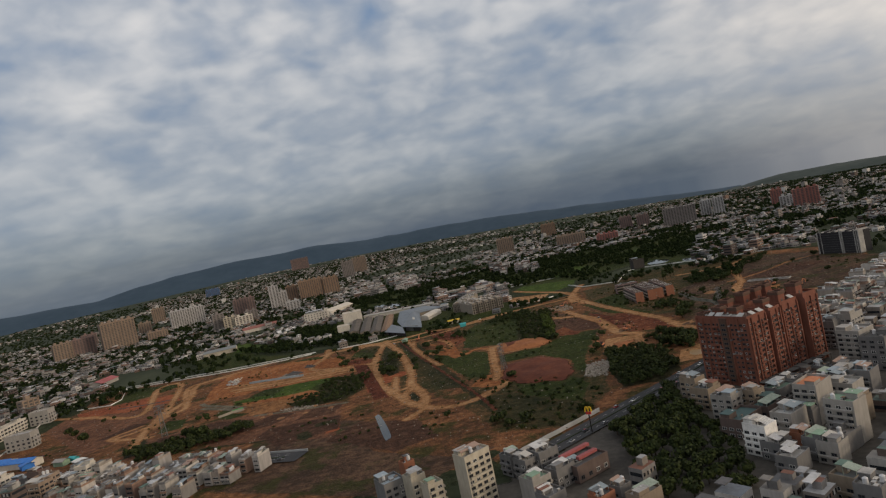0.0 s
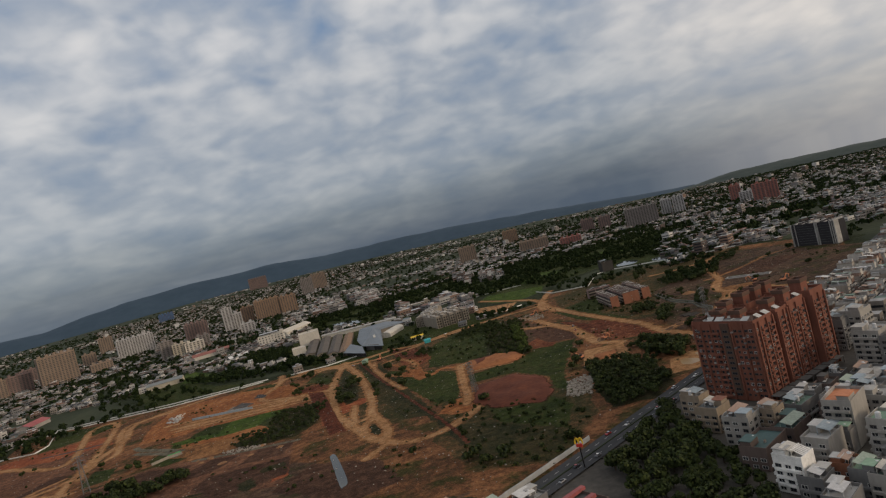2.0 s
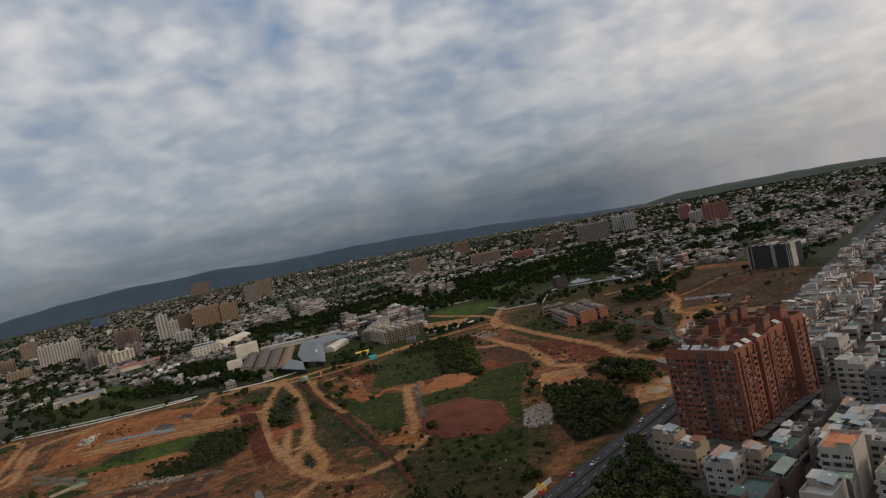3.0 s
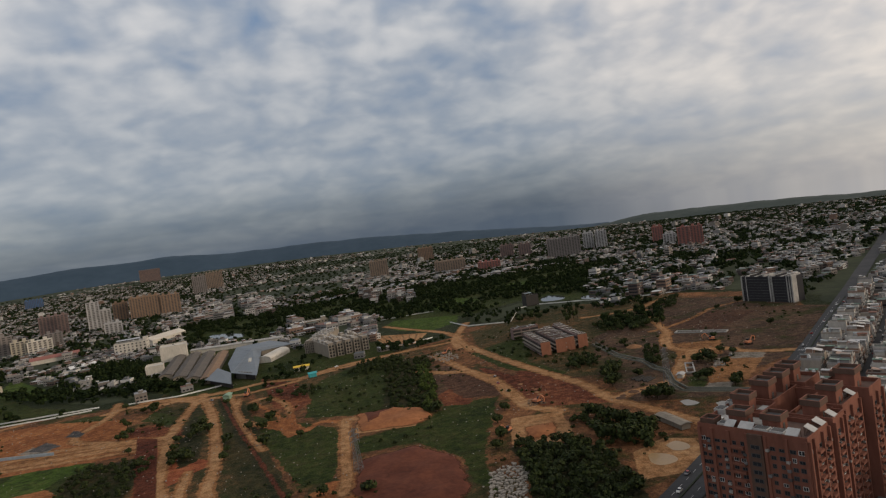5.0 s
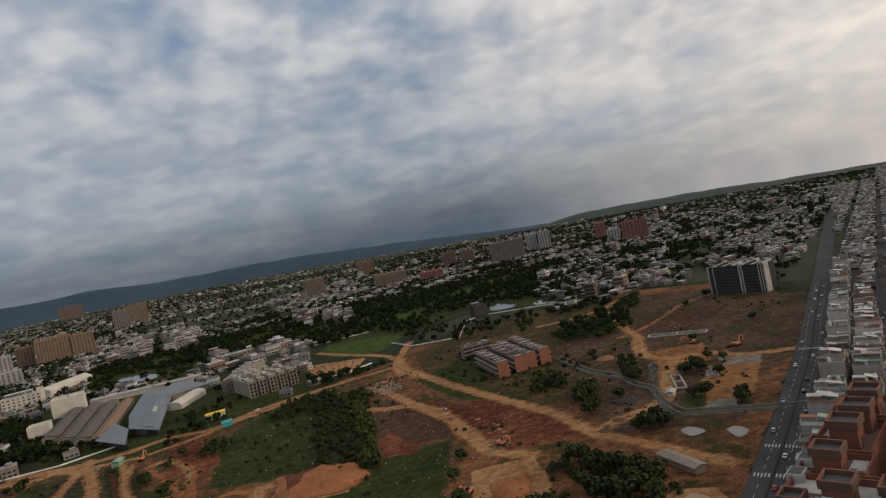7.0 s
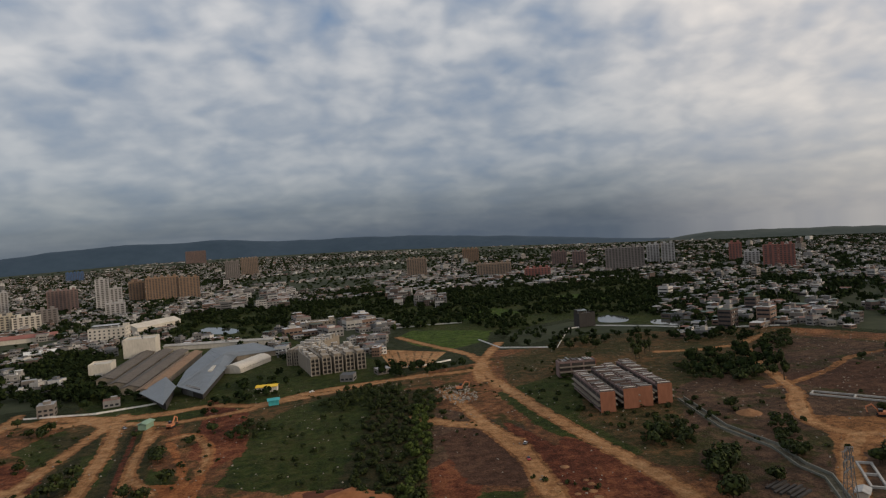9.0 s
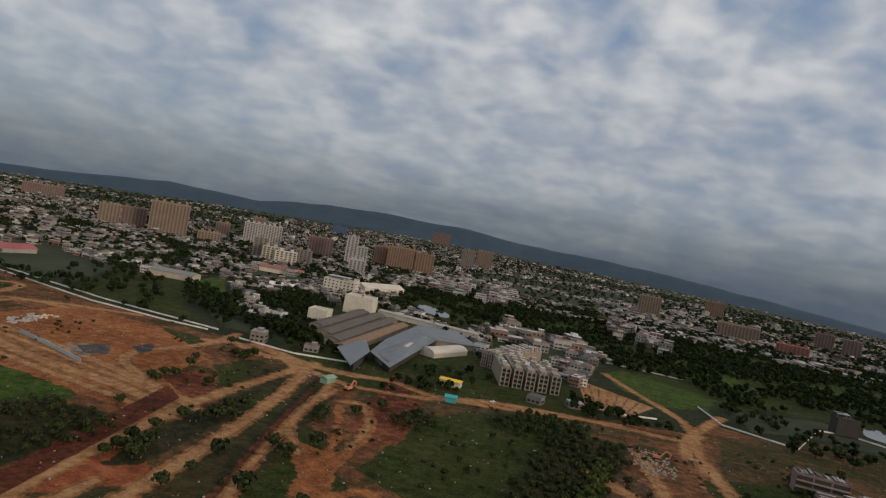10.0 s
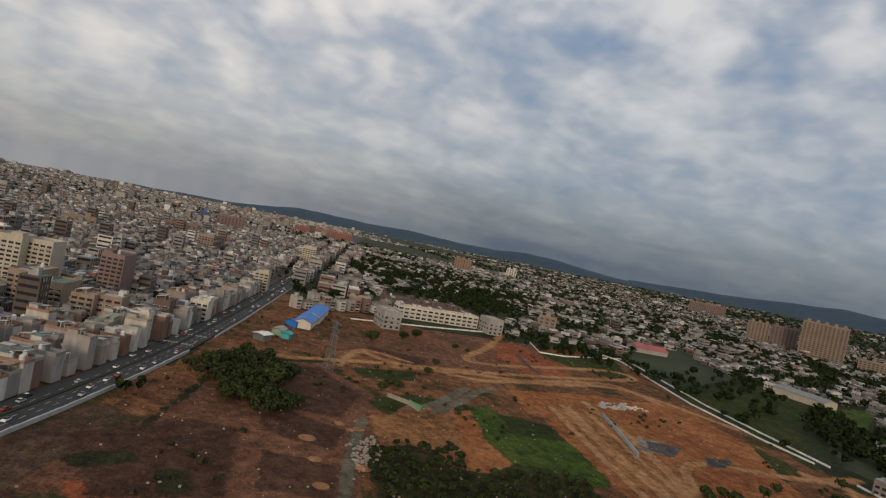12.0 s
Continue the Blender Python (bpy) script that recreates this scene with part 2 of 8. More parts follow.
for _n, _c, _r in (
    ("mud_water", (0.30, 0.20, 0.10), 0.3), ("pale_water", (0.19, 0.18, 0.165), 0.3), ("sky_water", (0.05, 0.055, 0.05), 0.06), ("median", (0.025, 0.035, 0.018), 0.9),
    ("road_paint", (0.42, 0.42, 0.41), 0.7), ("hoarding", (0.36, 0.38, 0.39), 0.6), ("win_frame", (0.5, 0.5, 0.48), 0.5), ("dark_frame", (0.07, 0.07, 0.07), 0.5),
    ("dark_brick", (0.10, 0.06, 0.045), 0.85), ("grey_roof", (0.20, 0.22, 0.22), 0.7), ("steel", (0.55, 0.56, 0.57), 0.35), ("beige", (0.25, 0.205, 0.155), 0.85),
    ("pale", (0.30, 0.29, 0.27), 0.85), ("grey", (0.16, 0.16, 0.16), 0.85), ("roof_pale", (0.42, 0.42, 0.41), 0.6), ("darkwall", (0.12, 0.09, 0.08), 0.85), ("teal", (0.06, 0.11, 0.11), 0.5), ("bluish", (0.33, 0.40, 0.45), 0.5),
    ("orange_roof", (0.50, 0.20, 0.10), 0.7), ("greenroof", (0.22, 0.33, 0.24), 0.7), ("darkroof", (0.09, 0.09, 0.09), 0.8), ("brickwall", (0.27, 0.115, 0.068), 0.85), ("cream", (0.42, 0.385, 0.31), 0.8),
    ("blue_roof", (0.03, 0.17, 0.55), 0.45), ("slate", (0.16, 0.185, 0.21), 0.55), ("old_roof", (0.12, 0.105, 0.09), 0.85), ("rust_roof", (0.23, 0.15, 0.095), 0.8), ("off_white", (0.54, 0.51, 0.45), 0.7),
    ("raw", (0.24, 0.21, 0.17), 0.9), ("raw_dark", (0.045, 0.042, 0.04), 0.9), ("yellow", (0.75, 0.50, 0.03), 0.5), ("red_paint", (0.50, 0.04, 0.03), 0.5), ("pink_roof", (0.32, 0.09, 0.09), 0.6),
    ("ochre", (0.26, 0.175, 0.118), 0.85), ("tan", (0.25, 0.19, 0.145), 0.85), ("mauve", (0.20, 0.14, 0.13), 0.85), ("tower_white", (0.40, 0.40, 0.40), 0.8), ("tower_red", (0.28, 0.12, 0.10), 0.85),
    ("tower_grey", (0.22, 0.20, 0.19), 0.85), ("blue_wall", (0.05, 0.12, 0.26), 0.6), ("car_black", (0.02, 0.02, 0.022), 0.3), ("tyre", (0.015, 0.015, 0.015), 0.9), ("bark", (0.06, 0.045, 0.03), 0.95),
    ("galv", (0.14, 0.145, 0.15), 0.5), ("green_sheet", (0.06, 0.35, 0.12), 0.6), ("turquoise", (0.05, 0.35, 0.38), 0.6), ("net", (0.032, 0.032, 0.036), 0.95), ("rubble", (0.30, 0.27, 0.23), 0.95), ("roof_tile", (0.13, 0.082, 0.065), 0.85), ("far_window", (0.075, 0.07, 0.068), 0.6), ("drain", (0.17, 0.175, 0.15), 0.9)):
    M[_n] = plain(_n, _c, _r, 0.09)
M["wall_o"] = varied("house_wall_each", [(0.36, 0.34, 0.31), (0.29, 0.255, 0.22), (0.22, 0.215, 0.21), (0.42, 0.40, 0.37), (0.27, 0.18, 0.135), (0.18, 0.12, 0.10), (0.30, 0.29, 0.28), (0.50, 0.49, 0.46)], 0.85, per="object")
M["roof_o"] = varied("house_roof_each", [(0.20, 0.20, 0.20), (0.30, 0.30, 0.30), (0.13, 0.145, 0.15), (0.25, 0.23, 0.21), (0.42, 0.43, 0.44), (0.13, 0.20, 0.165), (0.23, 0.11, 0.08)], 0.7, per="object")
M["sheet_roof"] = varied("sheet_roof_each", [(0.42, 0.43, 0.44), (0.55, 0.55, 0.54), (0.25, 0.30, 0.33), (0.30, 0.36, 0.30), (0.34, 0.24, 0.19), (0.48, 0.46, 0.42)], 0.5, per="object", scale=1.5)
M["car_paint"] = varied("car_paint", [(0.7, 0.7, 0.7), (0.75, 0.75, 0.74), (0.35, 0.36, 0.38), (0.03, 0.03, 0.035), (0.12, 0.12, 0.13), (0.3, 0.03, 0.03), (0.6, 0.6, 0.58)], 0.3, 0.02, per="object", spec=0.5)
M["verge"] = edged("track_verge", (0.12, 0.06, 0.028), (0.26, 0.13, 0.056), 0.06, 0.5, ragged=1.3)
M["weedy"] = edged("weedy_ground", (0.028, 0.034, 0.013), (0.062, 0.046, 0.024), 0.03, 0.4, contrast=0.20, c=(0.14, 0.08, 0.038), ragged=2.0)
M["leaf_light"] = varied("light_leaves", [(0.05, 0.075, 0.014), (0.065, 0.09, 0.018), (0.04, 0.06, 0.013)], 0.85, 0.1, 0.5)
M["heap_sand"] = mottled("heap_sand", (0.17, 0.085, 0.042), (0.31, 0.17, 0.085), 0.3, 1.6, bump=0.5)
M["heap_brown"] = mottled("heap_brown", (0.07, 0.042, 0.028), (0.14, 0.078, 0.048), 0.3, 1.6, bump=0.5)

# ---- building helpers ----


class Acc:
    """Gathers boxes and faces for one mesh."""

    def __init__(self):
        self.v, self.f, self.m = [], [], []

    def quad(self, pts, mat=0):
        n = len(self.v)
        self.v += pts
        self.f.append(tuple(range(n, n + len(pts))))
        self.m.append(mat)

    def box(self, x0, y0, z0, x1, y1, z1, mat=0, top=None, bottom=False, at=(0, 0), a=0.0):
        c, s = math.cos(a), math.sin(a)
        n = len(self.v)
        for z in (z0, z1):
            for x, y in ((x0, y0), (x1, y0), (x1, y1), (x0, y1)):
                self.v.append((at[0] + c * x - s * y, at[1] + s * x + c * y, z))
        self.f += [(n, n + 1, n + 5, n + 4), (n + 1, n + 2, n + 6, n + 5), (n + 2, n + 3, n + 7, n + 6), (n + 3, n, n + 4, n + 7), (n + 4, n + 5, n + 6, n + 7)]
        self.m += [mat] * 4 + [mat if top is None else top]
        if bottom:
            self.f.append((n + 3, n + 2, n + 1, n))
            self.m.append(mat)

    def mesh(self, name, mats):
        me = bpy.data.meshes.new(name)
        me.from_pydata(self.v, [], self.f)
        for m in mats:
            me.materials.append(M[m])
        if len(mats) > 1:
            me.polygons.foreach_set("material_index", self.m)
        me.update()
        return me


def part(name, mesh, parent=None, label="", m=None):
    ob = new(name, mesh)
    if parent:
        ob.parent = parent
    if m is not None:
        ob.matrix_basis = m
    return tagged(ob, label) if label else ob


def inside_poly(px, py, poly):
    ok = np.zeros(px.shape, bool)
    n = len(poly)
    for i in range(n):
        (x0, y0), (x1, y1) = poly[i], poly[(i + 1) % n]
        if y0 == y1:
            continue
        ok ^= ((y0 > py) != (y1 > py)) & (px < (x1 - x0) * (py - y0) / (y1 - y0) + x0)
    return ok


def line_dist(px, py, line, closed=False):
    d = np.full(px.shape, 1e9)
    n = len(line)
    for i in range(n if closed else n - 1):
        (x0, y0), (x1, y1) = line[i], line[(i + 1) % n]
        dx, dy = x1 - x0, y1 - y0
        t = np.clip(((px - x0) * dx + (py - y0) * dy) / max(dx * dx + dy * dy, 1e-6), 0, 1)
        d = np.minimum(d, np.hypot(px - x0 - t * dx, py - y0 - t * dy))
    return d


LEVEL = [0.03]


def smooth_line(line, n=5):
    """A line through the given places, rounded."""
    p = [line[0]] + list(line) + [line[-1]]
    out = []
    for i in range(1, len(p) - 2):
        a, b, c, d = (np.array(q, float) for q in p[i - 1 : i + 3])
        for k in range(n):
            t = k / n
            out.append(tuple(0.5 * (2 * b + (c - a) * t + (2 * a - 5 * b + 4 * c - d) * t * t + (3 * b - a - 3 * c + d) * t**3)))
    return out + [tuple(map(float, line[-1]))]


def sheet(name, mat, dist, bounds, res, label, category, height=None, margin=3.0, kind=""):
    """A ground cover over the cells whose inner distance, from dist(x, y), is above -margin."""
    x0, y0, x1, y1 = bounds
    nx, ny = max(2, int((x1 - x0) / res) + 1), max(2, int((y1 - y0) / res) + 1)
    gx, gy = np.meshgrid(np.linspace(x0, x1, nx), np.linspace(y0, y1, ny))
    d = dist(gx, gy)
    LEVEL[0] += 0.0035
    z = np.full(gx.shape, LEVEL[0])
    if height is not None:
        z = z + height(gx, gy, d)
    keep = d > -margin
    cell = keep[:-1, :-1] | keep[1:, :-1] | keep[:-1, 1:] | keep[1:, 1:]
    idx = np.arange(nx * ny).reshape(ny, nx)
    jj, ii = np.nonzero(cell)
    faces = np.stack([idx[jj, ii], idx[jj, ii + 1], idx[jj + 1, ii + 1], idx[jj + 1, ii]], 1)
    used, inv = np.unique(faces, return_inverse=True)
    me = bpy.data.meshes.new(name)
    me.from_pydata(np.stack([gx.ravel(), gy.ravel(), z.ravel()], 1)[used].tolist(), [], inv.reshape(-1, 4).tolist())
    at = me.attributes.new("inside", "FLOAT", "POINT")
    at.data.foreach_set("value", d.ravel()[used].astype(np.float32))
    me.materials.append(M[mat])
    for p in me.polygons:
        p.use_smooth = True
    return tagged(new(name, me), label, category, kind=kind)


COVER = {}


def area_dist(poly):
    def dist(x, y):
        d = line_dist(x, y, poly, True)
        return np.where(inside_poly(x, y, poly), d, -d)

    return dist


def patch(name, mat, poly, label, category="ground", res=4.0, height=None, kind="structure"):
    """A cover of the ground inside an outline: part of the one ground sheet, unless it rises as a heap or lies under the town."""
    xs, ys = [p[0] for p in poly], [p[1] for p in poly]
    bounds = (min(xs) - 6, min(ys) - 6, max(xs) + 6, max(ys) + 6)
    if mat in LAYERS and height is None:
        COVER.setdefault(mat, []).append((area_dist(poly), bounds))
        return None
    return sheet(name, mat, area_dist(poly), bounds, res, label, category, height, kind=kind)


def track(line, width, mat="track"):
    """A worn way along a line: part of the one ground sheet."""
    line = smooth_line(line)
    xs, ys = [p[0] for p in line], [p[1] for p in line]
    for m, h in ((mat, width * 0.42),) + ((("verge", width * 0.42 + 1.3),) if mat == "track" else ()):
        COVER.setdefault(m, []).append((lambda x, y, h=h: h - line_dist(x, y, line), (min(xs) - h - 8, min(ys) - h - 8, max(xs) + h + 8, max(ys) + h + 8)))


# covers of the ground, lowest first: two or three tones, broad and fine grain, how ragged their border is
LAYERS = {
    "soil": ((0.075, 0.043, 0.023), (0.155, 0.070, 0.034), (0.27, 0.13, 0.06), 1.3),
    "weedy": ((0.030, 0.036, 0.012), (0.062, 0.050, 0.022), (0.15, 0.08, 0.036), 2.2),
    "brown": ((0.045, 0.031, 0.022), (0.085, 0.052, 0.035), (0.145, 0.088, 0.056), 1.3),
    "grass": ((0.015, 0.024, 0.006), (0.033, 0.050, 0.010), (0.065, 0.062, 0.022), 1.6),
    "bright_grass": ((0.028, 0.050, 0.008), (0.055, 0.095, 0.014), (0.085, 0.11, 0.026), 1.2),
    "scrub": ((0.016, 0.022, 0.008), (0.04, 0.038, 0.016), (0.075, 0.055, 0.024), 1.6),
    "red": ((0.060, 0.020, 0.012), (0.13, 0.043, 0.023), (0.22, 0.085, 0.04), 1.2),
    "trampled": ((0.085, 0.044, 0.028), (0.145, 0.07, 0.042), (0.23, 0.115, 0.066), 1.4),
    "clay": ((0.17, 0.05, 0.025), (0.26, 0.078, 0.036), (0.33, 0.12, 0.055), 0.8),
    "orange": ((0.17, 0.062, 0.025), (0.28, 0.11, 0.042), (0.37, 0.165, 0.068), 1.0),
    "dark_earth": ((0.040, 0.022, 0.015), (0.072, 0.038, 0.025), (0.11, 0.06, 0.038), 1.7),
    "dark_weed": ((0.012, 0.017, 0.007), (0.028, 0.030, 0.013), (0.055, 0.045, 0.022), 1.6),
    "verge": ((0.11, 0.055, 0.025), (0.25, 0.12, 0.05), (0.34, 0.17, 0.075), 0.9),
    "track": ((0.25, 0.125, 0.055), (0.36, 0.195, 0.09), (0.44, 0.265, 0.135), 0.35),
    "pale_ground": ((0.12, 0.105, 0.085), (0.22, 0.195, 0.16), (0.30, 0.27, 0.23), 1.0),
    "weedy_line": ((0.08, 0.055, 0.03), (0.12, 0.08, 0.042), (0.17, 0.11, 0.06), 0.5),
    "puddled": ((0.045, 0.047, 0.05), (0.075, 0.075, 0.078), (0.11, 0.10, 0.095), 0.8),
    "trench": ((0.055, 0.018, 0.011), (0.10, 0.031, 0.018), (0.155, 0.055, 0.028), 0.4),
    "lane": ((0.085, 0.08, 0.058), (0.135, 0.122, 0.09), (0.18, 0.165, 0.125), 0.25),
}


def site_material():
    """Soil, weeds, grass and sand over one sheet; each point carries how far inside each cover it lies."""
    m, nt, bs = material("site_ground", 0.95, 0.1)
    co = nt.nodes.new("ShaderNodeNewGeometry").outputs["Position"]
    ns = []
    for scale, detail in ((0.03, 5.0), (0.22, 4.0), (1.1, 5.0), (0.13, 5.0)):
        n = node(nt, "ShaderNodeTexNoise", Scale=scale, Detail=detail, Roughness=0.62)
        link(nt, co, n.inputs[0])
        ns.append(n.outputs[0])
    tone = maths(nt, "MULTIPLY_ADD", ns[0], 0.32, maths(nt, "MULTIPLY_ADD", ns[1], 0.36, maths(nt, "MULTIPLY", ns[2], 0.32)))
    fray = maths(nt, "SUBTRACT", maths(nt, "MULTIPLY_ADD", ns[1], 0.5, maths(nt, "MULTIPLY", ns[3], 0.5)), 0.5)
    col = ramp(nt, tone, [(0.42, (0.015, 0.023, 0.009)), (0.58, (0.042, 0.05, 0.024))])
    for k, (c0, c1, c2, ragged) in LAYERS.items():
        at = nt.nodes.new("ShaderNodeAttribute")
        at.attribute_name = "in_" + k
        cover = maths(nt, "MULTIPLY_ADD", maths(nt, "MULTIPLY_ADD", fray, 8.0 * ragged, at.outputs["Fac"]), 1.7, 0.5, clamp=True)
        col = mixc(nt, cover, col, ramp(nt, tone, [(0.43, c0), (0.50, c1), (0.58, c2)]))
        if k in ("soil", "brown", "grass", "bright_grass"):
            # weeds over bare soil, worn and darker tufts in the grass
            w = node(nt, "ShaderNodeTexNoise", Scale=0.045 if k in ("soil", "brown") else 0.10, Detail=6.0, Roughness=0.7)
            link(nt, co, w.inputs[0])
            f = ramp(nt, w.outputs[0], [(0.51, 0.0), (0.60, 0.85)])
            weed = ramp(nt, ns[2], [(0.35, (0.020, 0.028, 0.008)), (0.65, (0.055, 0.058, 0.018))]) if k != "bright_grass" else (0.024, 0.04, 0.009)
            col = mixc(nt, maths(nt, "MULTIPLY", f, cover), col, weed)
    grain = node(nt, "ShaderNodeTexNoise", Scale=0.32, Detail=6.0, Roughness=0.7)
    link(nt, co, grain.inputs[0])
    col = mixc(nt, 1.0, col, ramp(nt, grain.outputs[0], [(0.36, 0.62), (0.50, 0.93), (0.64, 1.15)]), "MULTIPLY")
    link(nt, col, bs.inputs["Base Color"])
    bp = node(nt, "ShaderNodeBump", Strength=0.9, Distance=1.2)
    link(nt, maths(nt, "ADD", ns[1], ns[2]), bp.inputs["Height"])
    link(nt, bp.outputs[0], bs.inputs["Normal"])
    M["site"] = m


def build_site_ground():
    site_material()
    b = np.array([q for v in COVER.values() for _, q in v])
    x0, y0, x1, y1 = b[:, 0].min(), b[:, 1].min(), b[:, 2].max(), b[:, 3].max()
    res = 1.5
    nx, ny = int((x1 - x0) / res) + 1, int((y1 - y0) / res) + 1
    ax, ay = x0 + np.arange(nx) * res, y0 + np.arange(ny) * res
    gx, gy = np.meshgrid(ax, ay)
    keep = np.zeros(gx.shape, bool)
    d = {k: np.full(gx.shape, -20.0) for k in LAYERS}
    for k in LAYERS:
        for fn, (u0, v0, u1, v1) in COVER.get(k, ()):
            s = np.s_[np.searchsorted(ay, v0) : np.searchsorted(ay, v1), np.searchsorted(ax, u0) : np.searchsorted(ax, u1)]
            d[k][s] = np.maximum(d[k][s], np.clip(fn(gx[s], gy[s]), -20, 20))
        keep |= d[k] > -12
    z = 0.03 + 0.0 * gx
    cell = keep[:-1, :-1] | keep[1:, :-1] | keep[:-1, 1:] | keep[1:, 1:]
    idx = np.arange(nx * ny).reshape(ny, nx)
    jj, ii = np.nonzero(cell)
    faces = np.stack([idx[jj, ii], idx[jj, ii + 1], idx[jj + 1, ii + 1], idx[jj + 1, ii]], 1)
    used, inv = np.unique(faces, return_inverse=True)
    me = bpy.data.meshes.new("ground")
    me.from_pydata(np.stack([gx.ravel(), gy.ravel(), z.ravel()], 1)[used].tolist(), [], inv.reshape(-1, 4).tolist())
    for k in LAYERS:
        at = me.attributes.new("in_" + k, "FLOAT", "POINT")
        at.data.foreach_set("value", d[k].ravel()[used].astype(np.float32))
    me.materials.append(M["site"])
    tagged(new("ground", me), "orange bare soil of a cleared site with grass and sandy tracks", "ground", kind="structure")
# ---- ground, hills, avenue ----
FAR_AZ = (-75, -55, -45, -30, -20, -10, 0, 10, 20, 35, 45, 60, 90, 115)
FAR_H = (-92, -85, -72, -45, -20, 10, 36, 50, 55, 32, 8, -14, -42, -52)


def terrain(x, y):
    """Height of the land: level round the site, rising to the mountains and falling away to the east and the west."""
    x, y = np.asarray(x, float), np.asarray(y, float)
    d, az = np.hypot(x - 30, y - 250), np.degrees(np.arctan2(30 - x, y - 250))
    return np.interp(az, FAR_AZ, FAR_H) * np.clip((d - 1300) / 2900, 0, 1.1) ** 1.5


def lay_on_land():
    """Sets what stands far out on the plain onto the land's height."""
    for ob in [o for o in scene.objects if o.parent is None and o.name.split(".")[0] in ("town_quarter", "far_town", "garden_trees", "far_trees", "tree_belt", "apartment_block", "ground", "pavement", "road")]:
        if ob.type == "EMPTY":
            ob.location.z += float(terrain(ob.location.x, ob.location.y))
            continue
        n = len(ob.data.vertices)
        v = np.empty(n * 3, np.float32)
        ob.data.vertices.foreach_get("co", v)
        v = v.reshape(-1, 3)
        v[:, 2] += terrain(v[:, 0], v[:, 1])
        ob.data.vertices.foreach_set("co", v.ravel())
        ob.data.update()


def build_ground():
    n = 144
    r = [200, 500, 1000, 1300, 1600, 1900, 2200, 2500, 2800, 3100, 3400, 3700, 4000, 4300]
    vs, fs = [(0, 350, 0)], []
    for k in r:
        for i in range(n):
            vs.append((k * math.cos(i * math.tau / n), 350 + k * math.sin(i * math.tau / n), 0))
    for i in range(n):
        fs.append((0, 1 + i, 1 + (i + 1) % n))
        for k in range(len(r) - 1):
            b, c = 1 + k * n, 1 + (k + 1) * n
            fs.append((b + i, c + i, c + (i + 1) % n, b + (i + 1) % n))
    me = bpy.data.meshes.new("ground")
    me.from_pydata(vs, [], fs)
    me.materials.append(M["far_green"])
    tagged(new("ground", me), "dark green plain reaching to the horizon", "ground", kind="structure")


build_ground()


def ridge(name, dist, line, mat, label):
    """A far wooded ridge along an arc: its crest as degrees to the left of +y and metres of height."""
    n, rows = 160, 7
    azs, hs = [p[0] for p in line], [p[1] for p in line]
    vs, fs = [], []
    for i in range(n + 1):
        u = i / n
        deg = azs[0] + (azs[-1] - azs[0]) * u
        az, h = radians(deg), float(np.interp(deg, azs, hs))
        low = float(np.interp(deg, FAR_AZ, FAR_H)) - 6
        h += 5 * noise.noise((deg * 0.45, dist * 0.01, 0)) + 2.5 * noise.noise((deg * 1.6, dist * 0.01, 3))
        for q in range(rows):
            k = q / (rows - 1)
            d = dist + 420 * k
            rough = 0 if q in (0, rows - 1) else 0.05 * (h - low) * noise.noise((deg * 0.8, k * 3, dist))
            vs.append((30 - math.sin(az) * d, 250 + math.cos(az) * d, low + max(h - low, 0.5) * math.sin(k * math.pi / 2) ** 1.2 + rough))
    for i in range(n):
        for q in range(rows - 1):
            b = i * rows + q
            fs.append((b, b + 1, b + rows + 1, b + rows))
    me = bpy.data.meshes.new(name)
    me.from_pydata(vs, [], fs)
    me.materials.append(M[mat])
    for p in me.polygons:
        p.use_smooth = True
    tagged(new(name, me), label, "hill", kind="structure")


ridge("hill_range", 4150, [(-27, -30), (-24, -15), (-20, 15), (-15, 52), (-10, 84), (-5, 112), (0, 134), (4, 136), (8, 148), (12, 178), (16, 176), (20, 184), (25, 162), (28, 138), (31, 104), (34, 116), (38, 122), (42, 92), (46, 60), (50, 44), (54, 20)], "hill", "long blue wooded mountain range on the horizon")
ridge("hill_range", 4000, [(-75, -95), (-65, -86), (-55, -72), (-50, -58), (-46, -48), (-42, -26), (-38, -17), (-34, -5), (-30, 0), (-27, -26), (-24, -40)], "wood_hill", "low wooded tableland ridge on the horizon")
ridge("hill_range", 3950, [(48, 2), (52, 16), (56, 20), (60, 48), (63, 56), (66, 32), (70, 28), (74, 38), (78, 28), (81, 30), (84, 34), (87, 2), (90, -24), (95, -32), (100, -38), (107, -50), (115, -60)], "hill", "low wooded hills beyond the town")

U, V = Vector((0.792, 0.610)), Vector((0.610, -0.792))
ORG = Vector((9, 251))
UANG = math.atan2(U.y, U.x)
WEST = Vector((-0.9796, 0.2009))
WORG = Vector((-83, 322))


def uv(u, v):
    """Along the avenue to the north-east, and to its right."""
    p = ORG + u * U + v * V
    return (p.x, p.y)


def wv(u, v):
    """Along the avenue to the west, and to its left (away from the site)."""
    p = WORG + u * WEST + v * Vector((-0.2009, -0.9796))
    return (p.x, p.y)


WANG = math.atan2(WEST.y, WEST.x)


